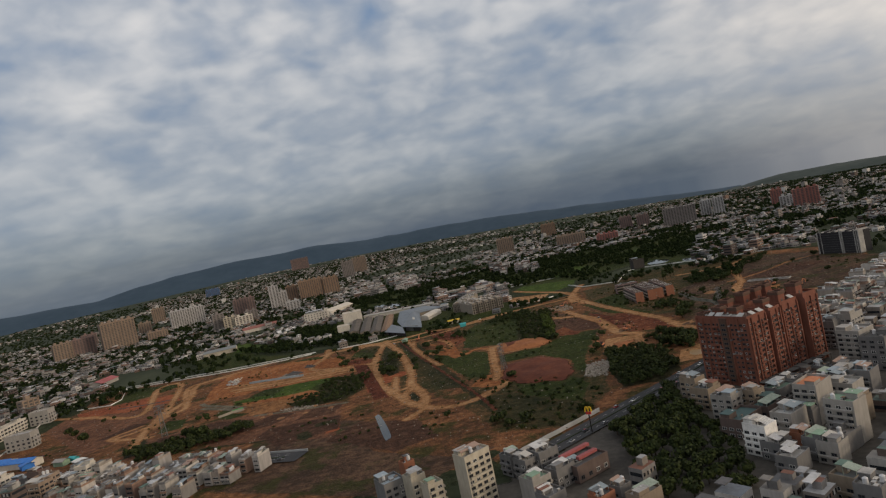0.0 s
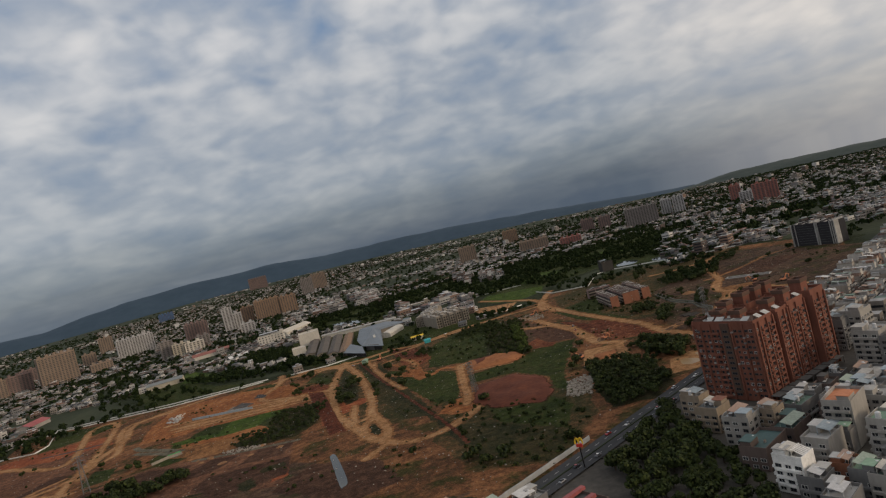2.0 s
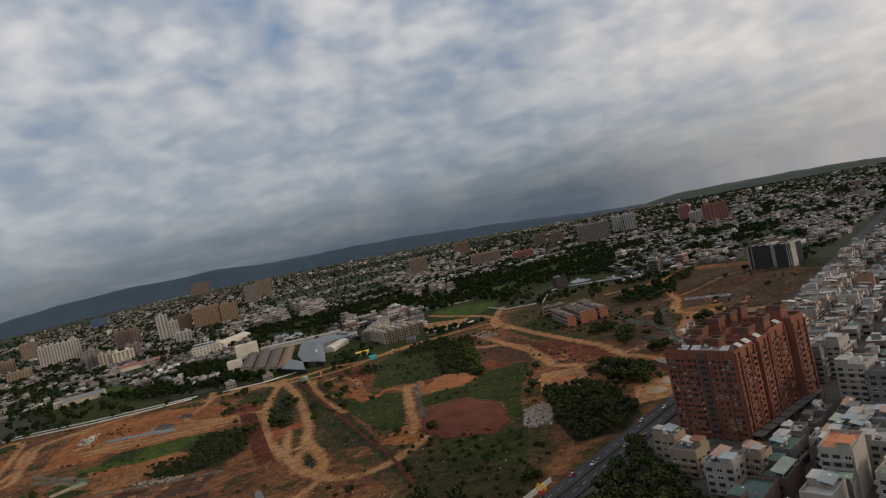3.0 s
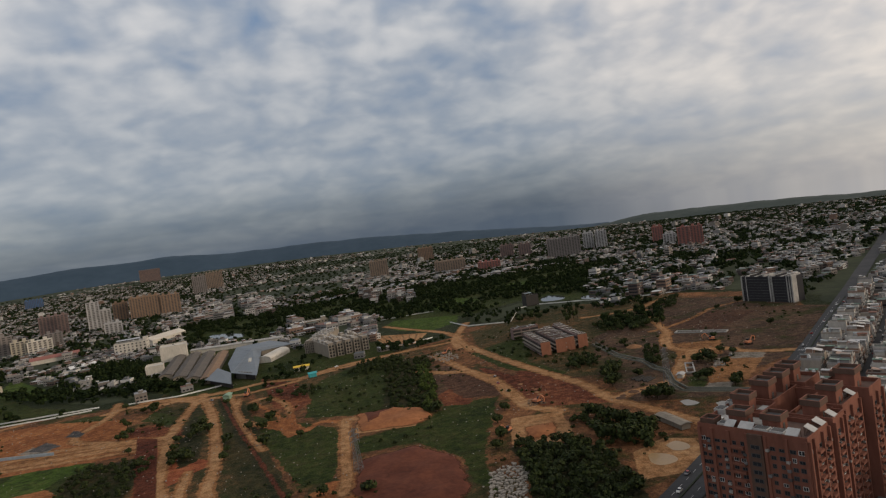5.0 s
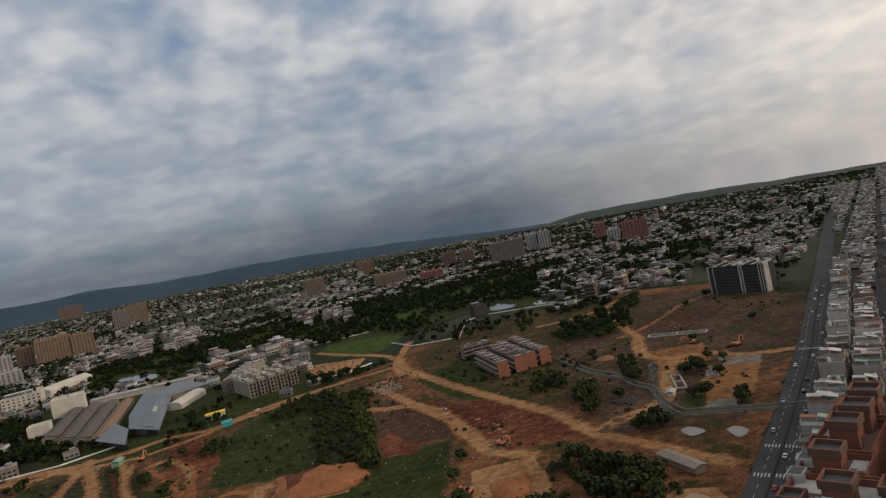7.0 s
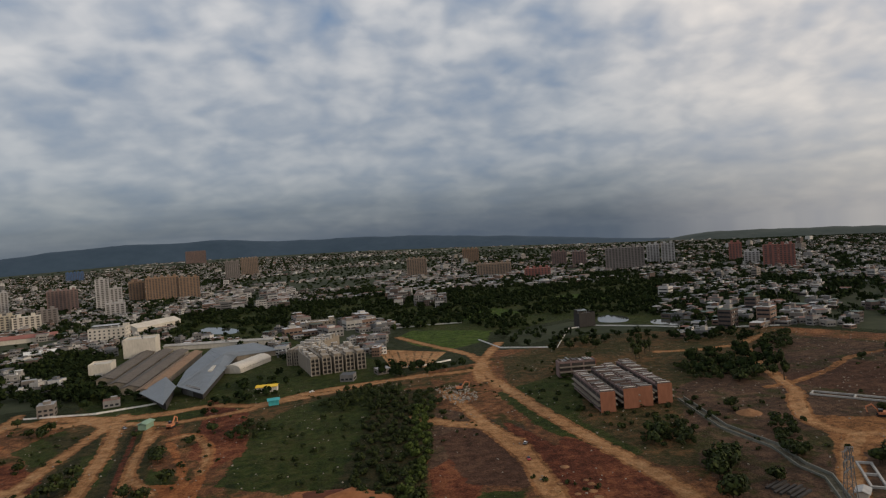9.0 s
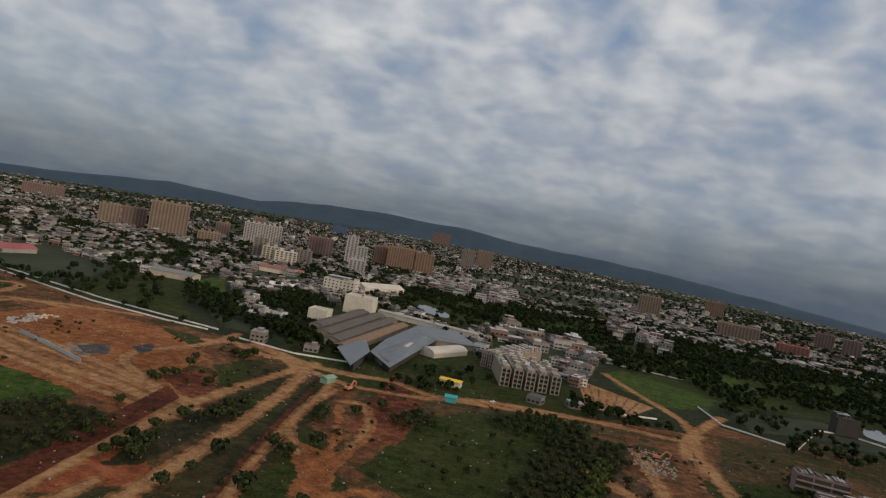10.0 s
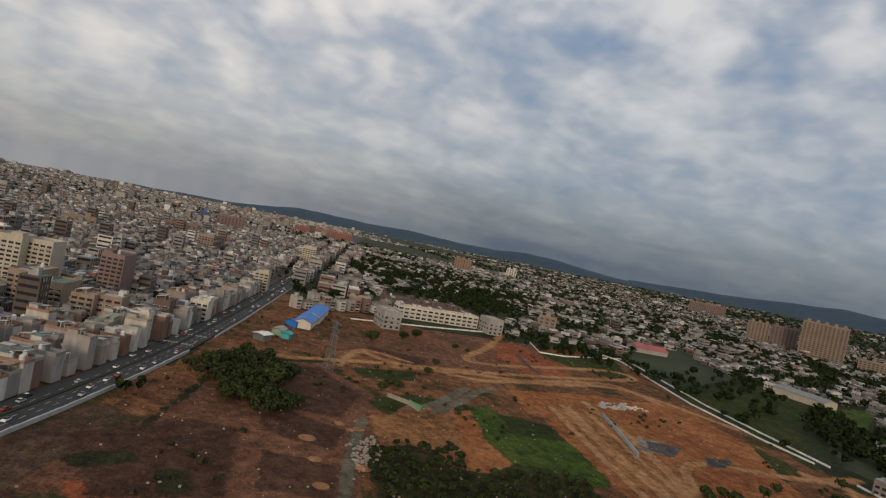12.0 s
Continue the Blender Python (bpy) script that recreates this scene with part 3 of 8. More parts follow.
def ribbon(name, line, half, z, mat, label, category, kind="structure", parent=None):
    a = Acc()
    pts = [Vector(p) for p in line]
    rows = []
    for i, p in enumerate(pts):
        t = (pts[min(i + 1, len(pts) - 1)] - pts[max(i - 1, 0)]).normalized()
        s = Vector((-t.y, t.x)) * half
        rows.append(((*(p + s), z), (*(p - s), z)))
    for r0, r1 in zip(rows, rows[1:]):
        a.quad([r0[1], r1[1], r1[0], r0[0]])
    ob = new(name, a.mesh(name, [mat]))
    if parent:
        ob.parent = parent
    return tagged(ob, label, category, kind=kind) if label else ob


# the cleared site, its soils, fields and tracks
SITE = [(-343, 485), (-352, 570), (-372, 628), (-341, 641), (-232, 616), (-141, 611), (-118, 601), (-60, 619)] + [(-16, 634), (54, 617), (67, 628), (124, 648), (138, 682), (182, 670), (209, 691), (337, 671)] + [(383, 590), uv(420, -2), uv(200, -2), (9, 251), (-83, 322), wv(80, -1), wv(200, -1), wv(330, -1)]
patch("ground", "soil", SITE, "orange-brown bare soil of a cleared building site", res=6)
TOWNS = {
    "east": [uv(-160, 20), uv(2500, 16), uv(2500, 900), uv(600, 900), uv(-160, 400)],
    "west": [wv(60, 45), wv(80, 17), wv(140, 12), wv(2200, -30), wv(2200, 1500), wv(600, 1200), wv(-60, 500), wv(-60, 160), wv(60, 120)],
}
for k, poly in TOWNS.items():
    patch("pavement", "town", poly, "grey-brown streets and yards between town houses", res=24)


def brown(px, label, mat="brown", h=None, res=3.0, name="earth_patch"):
    return patch(name, mat, px, label, "ground", res, h)


def mound(hh):
    return lambda x, y, d: hh * np.clip(d / 6.0, 0, 1) ** 0.7 * (0.8 + 0.2 * np.sin(x * 0.31) * np.cos(y * 0.27))


patch("pavement", "soil", [uv(-10, -2), uv(420, -2), uv(420, 12), uv(-10, 13)], "dusty strip of soil beside the avenue")
patch("pavement", "soil", [wv(-90, -1), wv(95, -1), wv(95, 130), wv(-90, 60)], "bare soil beside the avenue")
brown([(135, 656), (203, 705), (257, 697), (329, 660), (178, 451), (145, 456), (131, 497), (119, 558)], "weedy dark ground on the site's far part", "weedy", res=5)
brown([(4, 389), (57, 372), (76, 346), (64, 302), (42, 264), (8, 276), (-6, 326)], "weedy dark ground near the avenue", "weedy", res=4)
brown([(-62, 459), (-73, 522), (-69, 591), (-46, 571), (-29, 489), (-35, 448)], "weedy ground between tracks", "weedy", res=4)
brown([(-109, 648), (-77, 588), (-50, 555), (-34, 480), (-5, 372), (-25, 369), (-52, 393)], "weedy ground between tracks", "weedy", res=4)
brown([(-41, 594), (18, 614), (86, 638), (86, 598), (37, 598), (7, 547), (-26, 532)], "weedy ground below the factory", "weedy", res=4)
# front and middle of the site
brown([(-132, 282), (-130, 332), (-93, 362), (-63, 342), (-51, 286), (-14, 258), (5, 260), (-36, 229)], "trampled dark reddish bare earth")
brown([(-52, 572), (-38, 548), (-1, 365), (-19, 373), (-40, 462)], "weedy brown earth beside a ditch", "scrub")
brown([(-34, 618), (-7, 580), (3, 522), (-5, 502), (-19, 521)], "reddish brown earth between tracks", "red")
brown([(78, 560), (114, 516), (115, 453), (83, 460), (71, 480)], "reddish brown scraped earth")
brown([(214, 486), (270, 538), (328, 557), (357, 506), (258, 423), (218, 410), (224, 442)], "dark brown scraped earth field", "brown")
brown([(107, 526), (130, 453), (140, 406), (109, 422), (106, 469)], "strip of dark red scraped earth", "red")
brown([(64, 511), (96, 524), (104, 470), (101, 428), (62, 449)], "reddish scraped earth with rubble", "soil")
brown([(72, 477), (84, 490), (90, 466), (82, 448), (70, 455)], "dark wet earth", "red")
brown([(-205, 572), (-111, 527), (-80, 505), (-71, 478), (-164, 487)], "orange haul road of packed soil", "orange")
brown([(-91, 505), (-77, 497), (-51, 380), (-60, 384)], "dug trench of dark red earth", "red")
brown([(-39, 440), (-67, 403), (-73, 441), (-78, 483), (-72, 485), (-65, 464)], "bank of dark red earth", "clay")
brown([(-209, 490), (-220, 540), (-222, 600), (-165, 595), (-108, 563), (-97, 489), (-160, 501), (-174, 482)], "orange graded earth round an excavation", "orange")
brown([(-208, 535), (-224, 588), (-183, 579), (-164, 524)], "dug red pits with concrete footings", "red")
brown([(-154, 534), (-154, 554), (-138, 550), (-130, 523)], "dark wet puddled earth", "scrub")
brown([(-161, 569), (-163, 590), (-143, 573), (-142, 557)], "dark wet puddled earth", "scrub")
brown([(-157, 436), (-167, 454), (-132, 448), (-114, 450), (-104, 435), (-118, 425)], "orange spoil bank", "orange")
brown([(-317, 527), (-340, 557), (-258, 552), (-238, 516)], "red earth slope with a drain", "clay")
brown([(-263, 427), (-350, 538), (-252, 520), (-233, 457)], "reddish graded earth", "trampled")
brown([(-75, 322), (-96, 330), (-123, 342), (-135, 365), (-130, 396), (-90, 393), (-79, 364)], "dark reddish trampled earth", "trampled")
brown([(-173, 449), (-117, 434), (-122, 417), (-141, 410), (-165, 428)], "orange sand bank", "verge")
brown([(-182, 505), (-210, 537), (-185, 583), (-145, 570), (-130, 542), (-133, 507)], "excavated orange earth pit", "orange")
brown([(-158, 527), (-154, 538), (-140, 524), (-140, 516)], "grey gravel heap spread flat", "pale_ground")
brown([(-117, 535), (-89, 536), (-59, 502), (-75, 489)], "brown earth beside a haul road", "red")

def green(mat, poly, label):
    patch("grass_field" if mat != "scrub" else "scrub_floor", mat, poly, label, "grass", 3.0)


green("grass", [(-202, 1111), (-5, 1311), (288, 1376), (508, 1066), (550, 964), (346, 683), (270, 723), (226, 797), (156, 756), (87, 821), (5, 1022), (-48, 841), (-128, 891)], "green plain under a belt of trees")
green("grass", [(-74, 581), (-38, 569), (18, 614), (67, 629), (61, 679), (-2, 792), (-32, 871), (-197, 1096), (-260, 965), (-182, 752)], "weedy yards round the factory")
green("bright_grass", [(129, 882), (187, 926), (202, 869), (151, 823)], "small green field among trees")
green("bright_grass", [(254, 978), (327, 1003), (330, 932), (252, 892)], "small green field among trees")
green("bright_grass", [(-228, 766), (-271, 853), (-260, 855), (-202, 758)], "green field behind the wall")
green("grass", [(-30, 511), (14, 456), (17, 442), (16, 408), (10, 383), (-1, 385), (-19, 447)], "rough green meadow beside a dirt track")
green("grass", [(22, 430), (35, 431), (57, 435), (73, 456), (98, 451), (79, 400), (70, 375), (65, 342), (60, 354), (62, 379), (48, 408), (22, 409)], "rough green meadow on the site")
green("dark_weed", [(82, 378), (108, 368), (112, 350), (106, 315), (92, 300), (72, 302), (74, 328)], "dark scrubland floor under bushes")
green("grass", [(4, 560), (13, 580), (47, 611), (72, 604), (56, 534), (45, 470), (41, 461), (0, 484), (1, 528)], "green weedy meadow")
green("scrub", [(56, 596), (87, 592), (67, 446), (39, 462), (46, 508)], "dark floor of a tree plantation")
green("bright_grass", [(77, 782), (90, 810), (152, 771), (140, 725), (105, 697), (84, 737)], "bright green mown field")
green("grass", [(114, 569), (167, 605), (168, 584), (137, 514), (145, 471), (132, 458), (118, 518)], "rough grass round unfinished houses")
green("bright_grass", [(-173, 455), (-177, 466), (-143, 464), (-141, 501), (-100, 475), (-113, 460), (-116, 442), (-144, 448)], "bright green weedy hollow")
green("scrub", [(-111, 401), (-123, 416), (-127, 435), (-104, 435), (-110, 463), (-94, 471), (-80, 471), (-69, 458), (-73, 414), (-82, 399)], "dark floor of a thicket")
green("grass", [(-180, 434), (-158, 487), (-103, 479), (-95, 435), (-136, 423), (-163, 410)], "strip of rough grass")
green("grass", [(-321, 561), (-339, 636), (-265, 600), (-289, 569)], "rough grass by the wall")
green("grass", [(-154, 559), (-139, 578), (-138, 591), (-125, 545), (-130, 535)], "weedy grass by a haul road")
green("grass", [(-146, 578), (-135, 585), (-132, 594), (-114, 555), (-122, 542)], "weedy grass between tracks")
green("scrub", [(-96, 572), (-73, 572), (-60, 538), (-68, 533)], "weeds between tracks")
green("grass", [(-69, 550), (-62, 554), (-54, 514), (-57, 461), (-63, 474)], "weedy island between tracks")
green("grass", [(-65, 475), (-51, 458), (-46, 438), (-53, 430), (-61, 446)], "weedy island between tracks")
green("grass", [(-58, 613), (-42, 550), (-35, 517), (-48, 538)], "weeds along a ditch")
green("scrub", [(5, 339), (18, 334), (51, 292), (39, 266), (12, 279)], "weedy rough ground")
green("grass", [(25, 364), (52, 354), (60, 323), (49, 294), (25, 327)], "weedy green ground")
green("grass", [(-211, 413), (-218, 446), (-201, 439), (-196, 415)], "strip of weeds")
green("scrub", [(-187, 391), (-208, 407), (-195, 408), (-182, 397)], "weeds round a pylon")
green("grass", [(-100, 553), (-93, 587), (-78, 554), (-78, 526)], "weeds between tracks")
green("bright_grass", [(-274, 759), (-301, 858), (-195, 702), (-208, 691)], "bright green field beside a factory")
green("grass", [(-251, 623), (-336, 772), (-275, 768), (-207, 669), (-137, 605), (-179, 614)], "rough green field behind the wall")

brown([(27, 471), (41, 467), (46, 470), (60, 459), (62, 442), (53, 433), (33, 438), (26, 440)], "flat-topped heap of fresh orange earth", "orange", mound(2.1), 2.0, "earth_mound")
brown([(28, 470), (44, 469), (41, 449), (27, 440)], "flat-topped heap of dark red earth", "red", mound(2.5), 2.0, "earth_mound")
brown([(24, 400), (47, 404), (60, 380), (58, 350), (50, 337), (27, 348), (18, 368)], "broad heap of dark red earth", "red", mound(1.6), 2.5, "earth_mound")
brown([(8, 384), (21, 384), (23, 355), (8, 355), (-1, 365)], "trampled fresh orange earth", "orange")
brown([(93, 413), (115, 408), (111, 384), (102, 372), (83, 381)], "levelled pad of pale sand", "track")
brown([(94, 397), (107, 396), (103, 381), (91, 382)], "heap of orange sand", "orange", mound(1.5), 2.0, "sand_heap")
brown([(25, 453), (56, 446), (52, 431), (24, 438)], "strip of pale sandy earth", "track")
brown([(118, 347), (134, 354), (143, 348), (140, 337), (125, 323), (109, 326)], "dug sandy ground round settling ponds", "track")
brown([(58, 729), (105, 693), (87, 648), (66, 655)], "bare sandy lot marked with furrows", "track")
brown([(221, 488), (246, 475), (227, 446), (202, 449)], "graded sandy yard", "verge")
brown([(194, 543), (320, 643), (375, 555), (184, 380), (147, 401), (157, 455)], "brown scraped earth of the site's far part", "brown", res=5)
brown([(280, 708), (335, 663), (289, 558), (242, 528), (206, 566)], "weedy ground with scrub", "weedy")
brown([(282, 567), (316, 550), (362, 542), (292, 478), (263, 492), (250, 521)], "dark brown scraped earth field", "brown")
brown([(260, 510), (284, 471), (232, 424), (213, 423), (215, 445)], "brown scraped earth", "brown")
brown([(-152, 349), (-170, 393), (-156, 410), (-83, 395), (-74, 334), (-107, 343)], "red-brown trampled earth", "trampled")
brown([(-211, 360), (-213, 398), (-171, 415), (-122, 402), (-110, 387), (-152, 365)], "trampled red-brown earth", "trampled")
brown([(224, 460), (268, 450), (236, 419), (208, 427)], "graded brown yard", "soil")


def flat_thing(name, poly, mat, label, category, z):
    a = Acc()
    line = smooth_line(list(poly) + [poly[0]], 4)[:-1]
    a.quad([(x, y, z) for x, y in line])
    return tagged(new(name, a.mesh(name, [mat])), label, category, kind="structure")


flat_thing("pond", [(121, 342), (124, 343), (128, 338), (127, 333), (121, 332), (119, 336)], "mud_water", "muddy settling pond of yellow water", "pond", LEVEL[0] + 0.05)
flat_thing("pond", [(131, 347), (136, 349), (138, 344), (136, 340), (131, 341)], "mud_water", "muddy settling pond of yellow water", "pond", LEVEL[0] + 0.05)
flat_thing("puddle", [(163, 388), (167, 388), (168, 381), (162, 381)], "pale_water", "shallow pale puddle on bare earth", "puddle", LEVEL[0] + 0.05)
flat_thing("puddle", [(173, 377), (177, 377), (177, 371), (171, 369)], "pale_water", "shallow pale puddle on bare earth", "puddle", LEVEL[0] + 0.05)
flat_thing("pond", [(251, 792), (264, 797), (271, 776), (259, 752), (242, 762)], "sky_water", "calm grey pond among trees", "pond", LEVEL[0] + 0.05)
flat_thing("pond", [(280, 750), (294, 746), (301, 724), (290, 706), (273, 730)], "sky_water", "calm grey pond among trees", "pond", LEVEL[0] + 0.05)
flat_thing("pond", [(-126, 947), (-118, 971), (-82, 931), (-79, 898), (-111, 915)], "sky_water", "calm grey pond behind the factory", "pond", LEVEL[0] + 0.05)
flat_thing("puddle", [(-56, 344), (-53, 344), (-44, 306), (-45, 299), (-47, 302)], "sky_water", "long shallow pool in a dug trench", "pool", LEVEL[0] + 0.05)

track([(119, 597), (127, 529), (136, 476), (142, 443), (142, 411), (148, 388), (153, 371), (156, 358)], 6)
track([(91, 585), (100, 519), (107, 491), (105, 450), (106, 425), (116, 409)], 6)
track([(72, 542), (86, 527), (100, 515), (106, 476), (106, 450), (105, 425)], 7)
track([(20, 463), (18, 415), (17, 387), (15, 369)], 5)
track([(21, 465), (37, 460), (58, 456)], 5)
track([(-49, 596), (-29, 603), (-6, 595), (22, 611), (54, 620), (86, 625), (113, 628), (124, 648)], 6)
track([(-112, 609), (-75, 595), (-49, 596)], 9)
track([(112, 598), (117, 634), (132, 676), (145, 709)], 6)
track([(117, 582), (120, 632), (118, 676), (97, 725), (76, 777)], 5)
track([(-246, 425), (-233, 435), (-227, 459), (-220, 482), (-238, 525), (-253, 576), (-221, 587)], 5)
track([(-192, 511), (-141, 501), (-108, 498), (-76, 491)], 7)
track([(-204, 529), (-140, 519), (-89, 504), (-73, 503)], 5)
track([(-79, 500), (-131, 532), (-127, 584), (-133, 622)], 5)
track([(-399, 571), (-320, 525), (-259, 490), (-295, 599), (-275, 604), (-241, 501), (-228, 435), (-213, 381)], 5)
track([(-223, 436), (-231, 474), (-231, 519), (-245, 578), (-191, 610)], 6)
track([(-213, 408), (-249, 425), (-238, 446)], 4)
track([(-186, 501), (-132, 492), (-89, 486), (-67, 483)], 4)
track([(-184, 509), (-130, 500), (-89, 494), (-66, 489)], 2.2, "brown")
track([(-186, 520), (-131, 509), (-87, 501), (-66, 496)], 3)
track([(-330, 545), (-254, 542)], 3.0, "brown")
track([(-142, 406), (-122, 400), (-102, 395), (-79, 390)], 4.2, "lane")
track([(-200, 464), (-172, 442), (-160, 428)], 5, "lane")

track([(-72, 600), (-73, 550), (-73, 510), (-69, 475), (-61, 425), (-52, 398), (-43, 371), (-35, 352), (-27, 342), (-18, 334), (-5, 333), (7, 342), (20, 357), (29, 372)], 5.2)
track([(-70, 590), (-56, 535), (-47, 486), (-42, 455), (-39, 428), (-38, 402), (-33, 387), (-28, 363), (-28, 344)], 5.2)
track([(-37, 391), (-41, 378), (-38, 360), (-32, 350)], 4)
track([(-50, 432), (-49, 407), (-45, 392), (-38, 399)], 3.4)
track([(-27, 342), (-35, 329), (-37, 326)], 4)
track([(-58, 580), (-40, 503), (-27, 453), (-12, 395), (1, 345), (8, 310)], 6, "dark_weed")
track([(-57, 580), (-39, 503), (-26, 453), (-11, 395), (2, 345), (9, 310)], 2.4, "trench")
brown([(-92, 512), (-79, 502), (-53, 386), (-60, 380)], "deep dug trench of dark red earth", "trench")
brown([(-348, 554), (-283, 562), (-266, 533), (-326, 521)], "slope of bright red earth", "clay")
brown([(-345, 540), (-268, 528), (-236, 436), (-250, 395), (-290, 440), (-345, 505)], "broad field of graded red earth", "trampled")
green("dark_weed", [(-39, 379), (-31, 375), (-28, 360), (-34, 355), (-39, 366)], "weedy island inside a ring of track")
green("dark_weed", [(-66, 540), (-60, 520), (-52, 480), (-49, 445), (-57, 440), (-64, 475), (-68, 515)], "weedy island between tracks")
green("dark_weed", [(-210, 366), (-226, 412), (-220, 420), (-200, 372)], "weedy triangle beside a track")
track([(-69, 579), (-86, 594), (-99, 590), (-118, 601), (-132, 594)], 8)
track([(-49, 570), (-35, 503), (-27, 468), (-19, 442)], 2.6)
track([(-43, 562), (-41, 526), (-33, 501), (-20, 482), (-10, 470), (-1, 459), (8, 470), (20, 463)], 5, "orange")
track([(-33, 543), (-20, 514), (-12, 489), (-9, 479)], 4, "orange")
track([(-34, 550), (-25, 552), (-12, 528), (-8, 498), (-6, 477), (-2, 465)], 4.2, "orange")
track([(-43, 563), (-41, 527), (-33, 502), (-20, 483)], 2.4)
track([(-34, 548), (-25, 550), (-13, 527), (-9, 499)], 2.0)
track([(-66, 583), (-41, 576), (-14, 584), (4, 595), (23, 603), (53, 617), (84, 628)], 5)
for _k in range(7):
    track([(60 + _k * 6.0, 724 - _k * 4.6), (68 + _k * 3.0, 660 - _k * 1.2)], 1.5, "weedy_line")
track([(238, 520), (226, 503), (217, 485), (216, 471), (220, 465), (206, 451), (190, 431), (181, 420), (174, 416), (163, 414), (152, 413), (145, 410)], 6.5)
track([(220, 465), (234, 457), (238, 443), (246, 434), (262, 424)], 5.5)
track([(226, 628), (249, 623), (275, 622), (262, 585), (255, 567), (245, 540), (238, 520)], 4.5)
track([(275, 622), (295, 639), (312, 650)], 4.5)
track([(231, 531), (247, 534), (276, 549), (307, 570), (337, 577)], 4.5, "verge")
track([(222, 504), (209, 485), (205, 472), (203, 458), (198, 449), (191, 441)], 1.6, "scrub")
track([(188, 527), (183, 484), (187, 461), (184, 444), (185, 434), (176, 414), (174, 400), (191, 385), (205, 372)], 4.0, "lane")
brown([(205, 427), (228, 439), (243, 432), (204, 397), (184, 399)], "graded tan yard of packed soil", "verge")
brown([(231, 446), (243, 432), (235, 425), (223, 434)], "pale gravel beside a yard", "pale_ground")
brown([(189, 404), (198, 398), (191, 392), (182, 398)], "pale gravel beside a yard", "pale_ground")
brown([(-29, 494), (-14, 474), (-8, 453), (3, 462), (-8, 479), (-15, 491)], "churned orange earth where tracks meet", "orange")
brown([(-21, 548), (-2, 546), (2, 513), (-8, 514)], "reddish bare earth between tracks", "red")
brown([(-66, 429), (-73, 463), (-75, 488), (-70, 468), (-62, 440), (-55, 421)], "long dug trench of dark red earth", "clay")
brown([(124, 498), (132, 483), (137, 456), (141, 415), (127, 423), (115, 470)], "strip of dark red scraped earth", "red")
green("grass", [(187, 419), (194, 414), (187, 402), (180, 399), (180, 407)], "weedy grass beside a drain")
green("grass", [(-58, 545), (-45, 520), (-36, 486), (-42, 486), (-50, 512), (-57, 528)], "weeds along a ditch")

brown([(-106, 326), (-126, 352), (-121, 366), (-79, 364), (-75, 337)], "dark trampled earth near the avenue", "dark_earth")
green("dark_weed", [(-93, 328), (-97, 333), (-101, 342), (-94, 343), (-87, 331)], "dark weeds on bare earth")
green("dark_weed", [(-90, 347), (-92, 355), (-80, 357), (-79, 350)], "dark weeds round a pit")
brown([(-82, 331), (-84, 349), (-77, 350), (-74, 333)], "dug bank of fresh red earth", "clay")
brown([(-196, 367), (-203, 397), (-169, 410), (-140, 398), (-145, 380), (-159, 367)], "dark red-brown earth round a pylon", "dark_earth")
brown([(-147, 409), (-150, 419), (-139, 429), (-121, 416), (-118, 407)], "ripples of pale orange sand", "verge")
brown([(-136, 428), (-145, 450), (-109, 442), (-104, 426)], "smooth bank of orange earth", "orange")
brown([(-211, 536), (-231, 589), (-182, 577), (-163, 547), (-170, 537), (-189, 527)], "dug pit of red earth with footings", "red")
brown([(-162, 536), (-167, 581), (-135, 563), (-122, 525), (-138, 518)], "flat floor of bright orange earth", "orange")
brown([(-154, 529), (-150, 544), (-136, 528), (-143, 522)], "dark wet gravel", "puddled")
brown([(-141, 548), (-141, 562), (-131, 550), (-131, 541)], "dark wet gravel", "puddled")
green("grass", [(-171, 587), (-147, 597), (-130, 589), (-117, 555), (-126, 546)], "rough grass by the wall")
track([(-118, 342), (-134, 346), (-152, 351), (-174, 355)], 2.6, "dark_weed")
track([(-192, 517), (-153, 508), (-120, 505), (-92, 504)], 7.5, "verge")
track([(-174, 505), (-137, 499), (-98, 495)], 2.4, "brown")
brown([(-316, 531), (-320, 548), (-262, 555), (-243, 523), (-285, 515)], "slope of bright red earth", "clay")
brown([(-150, 372), (-128, 398), (-112, 392), (-122, 372)], "dark trampled earth", "dark_earth")
brown([(-108, 372), (-100, 392), (-82, 388), (-84, 370)], "dark trampled earth beside a thicket", "dark_earth")
brown([(-262, 430), (-250, 460), (-236, 456), (-246, 428)], "dark red-brown earth", "dark_earth")
brown([(-60, 300), (-80, 318), (-62, 340), (-30, 320), (-20, 290), (-40, 280)], "dark reddish bare earth", "dark_earth")
brown([(240, 545), (300, 560), (320, 535), (262, 500)], "dark brown scraped field", "dark_earth")
brown([(78, 512), (98, 522), (110, 478), (100, 452), (82, 462)], "dark red scraped earth", "dark_earth")
track([(-302, 537), (-274, 531), (-253, 529)], 4, "puddled")
track([(-160, 438), (-179, 455), (-199, 471), (-207, 482)], 5, "lane")

# ---- the avenue ----


def ave(u, v):
    """Along the avenue to the north-east, v metres to the right of its middle, which swings gently."""
    us, vs = (-20, 100, 200, 300, 350, 510, 550, 820, 880, 3300), (15, 17.5, 19, 18.6, 16.2, 11, 8.6, -1, -4, -150)
    return uv(u, float(np.interp(u, us, vs)) + v)


AVE_E = [ave(u, 0) for u in (-10, 60, 130, 220, 320, 400, 500, 600, 850, 1100, 1600, 2200, 2700, 3300)]


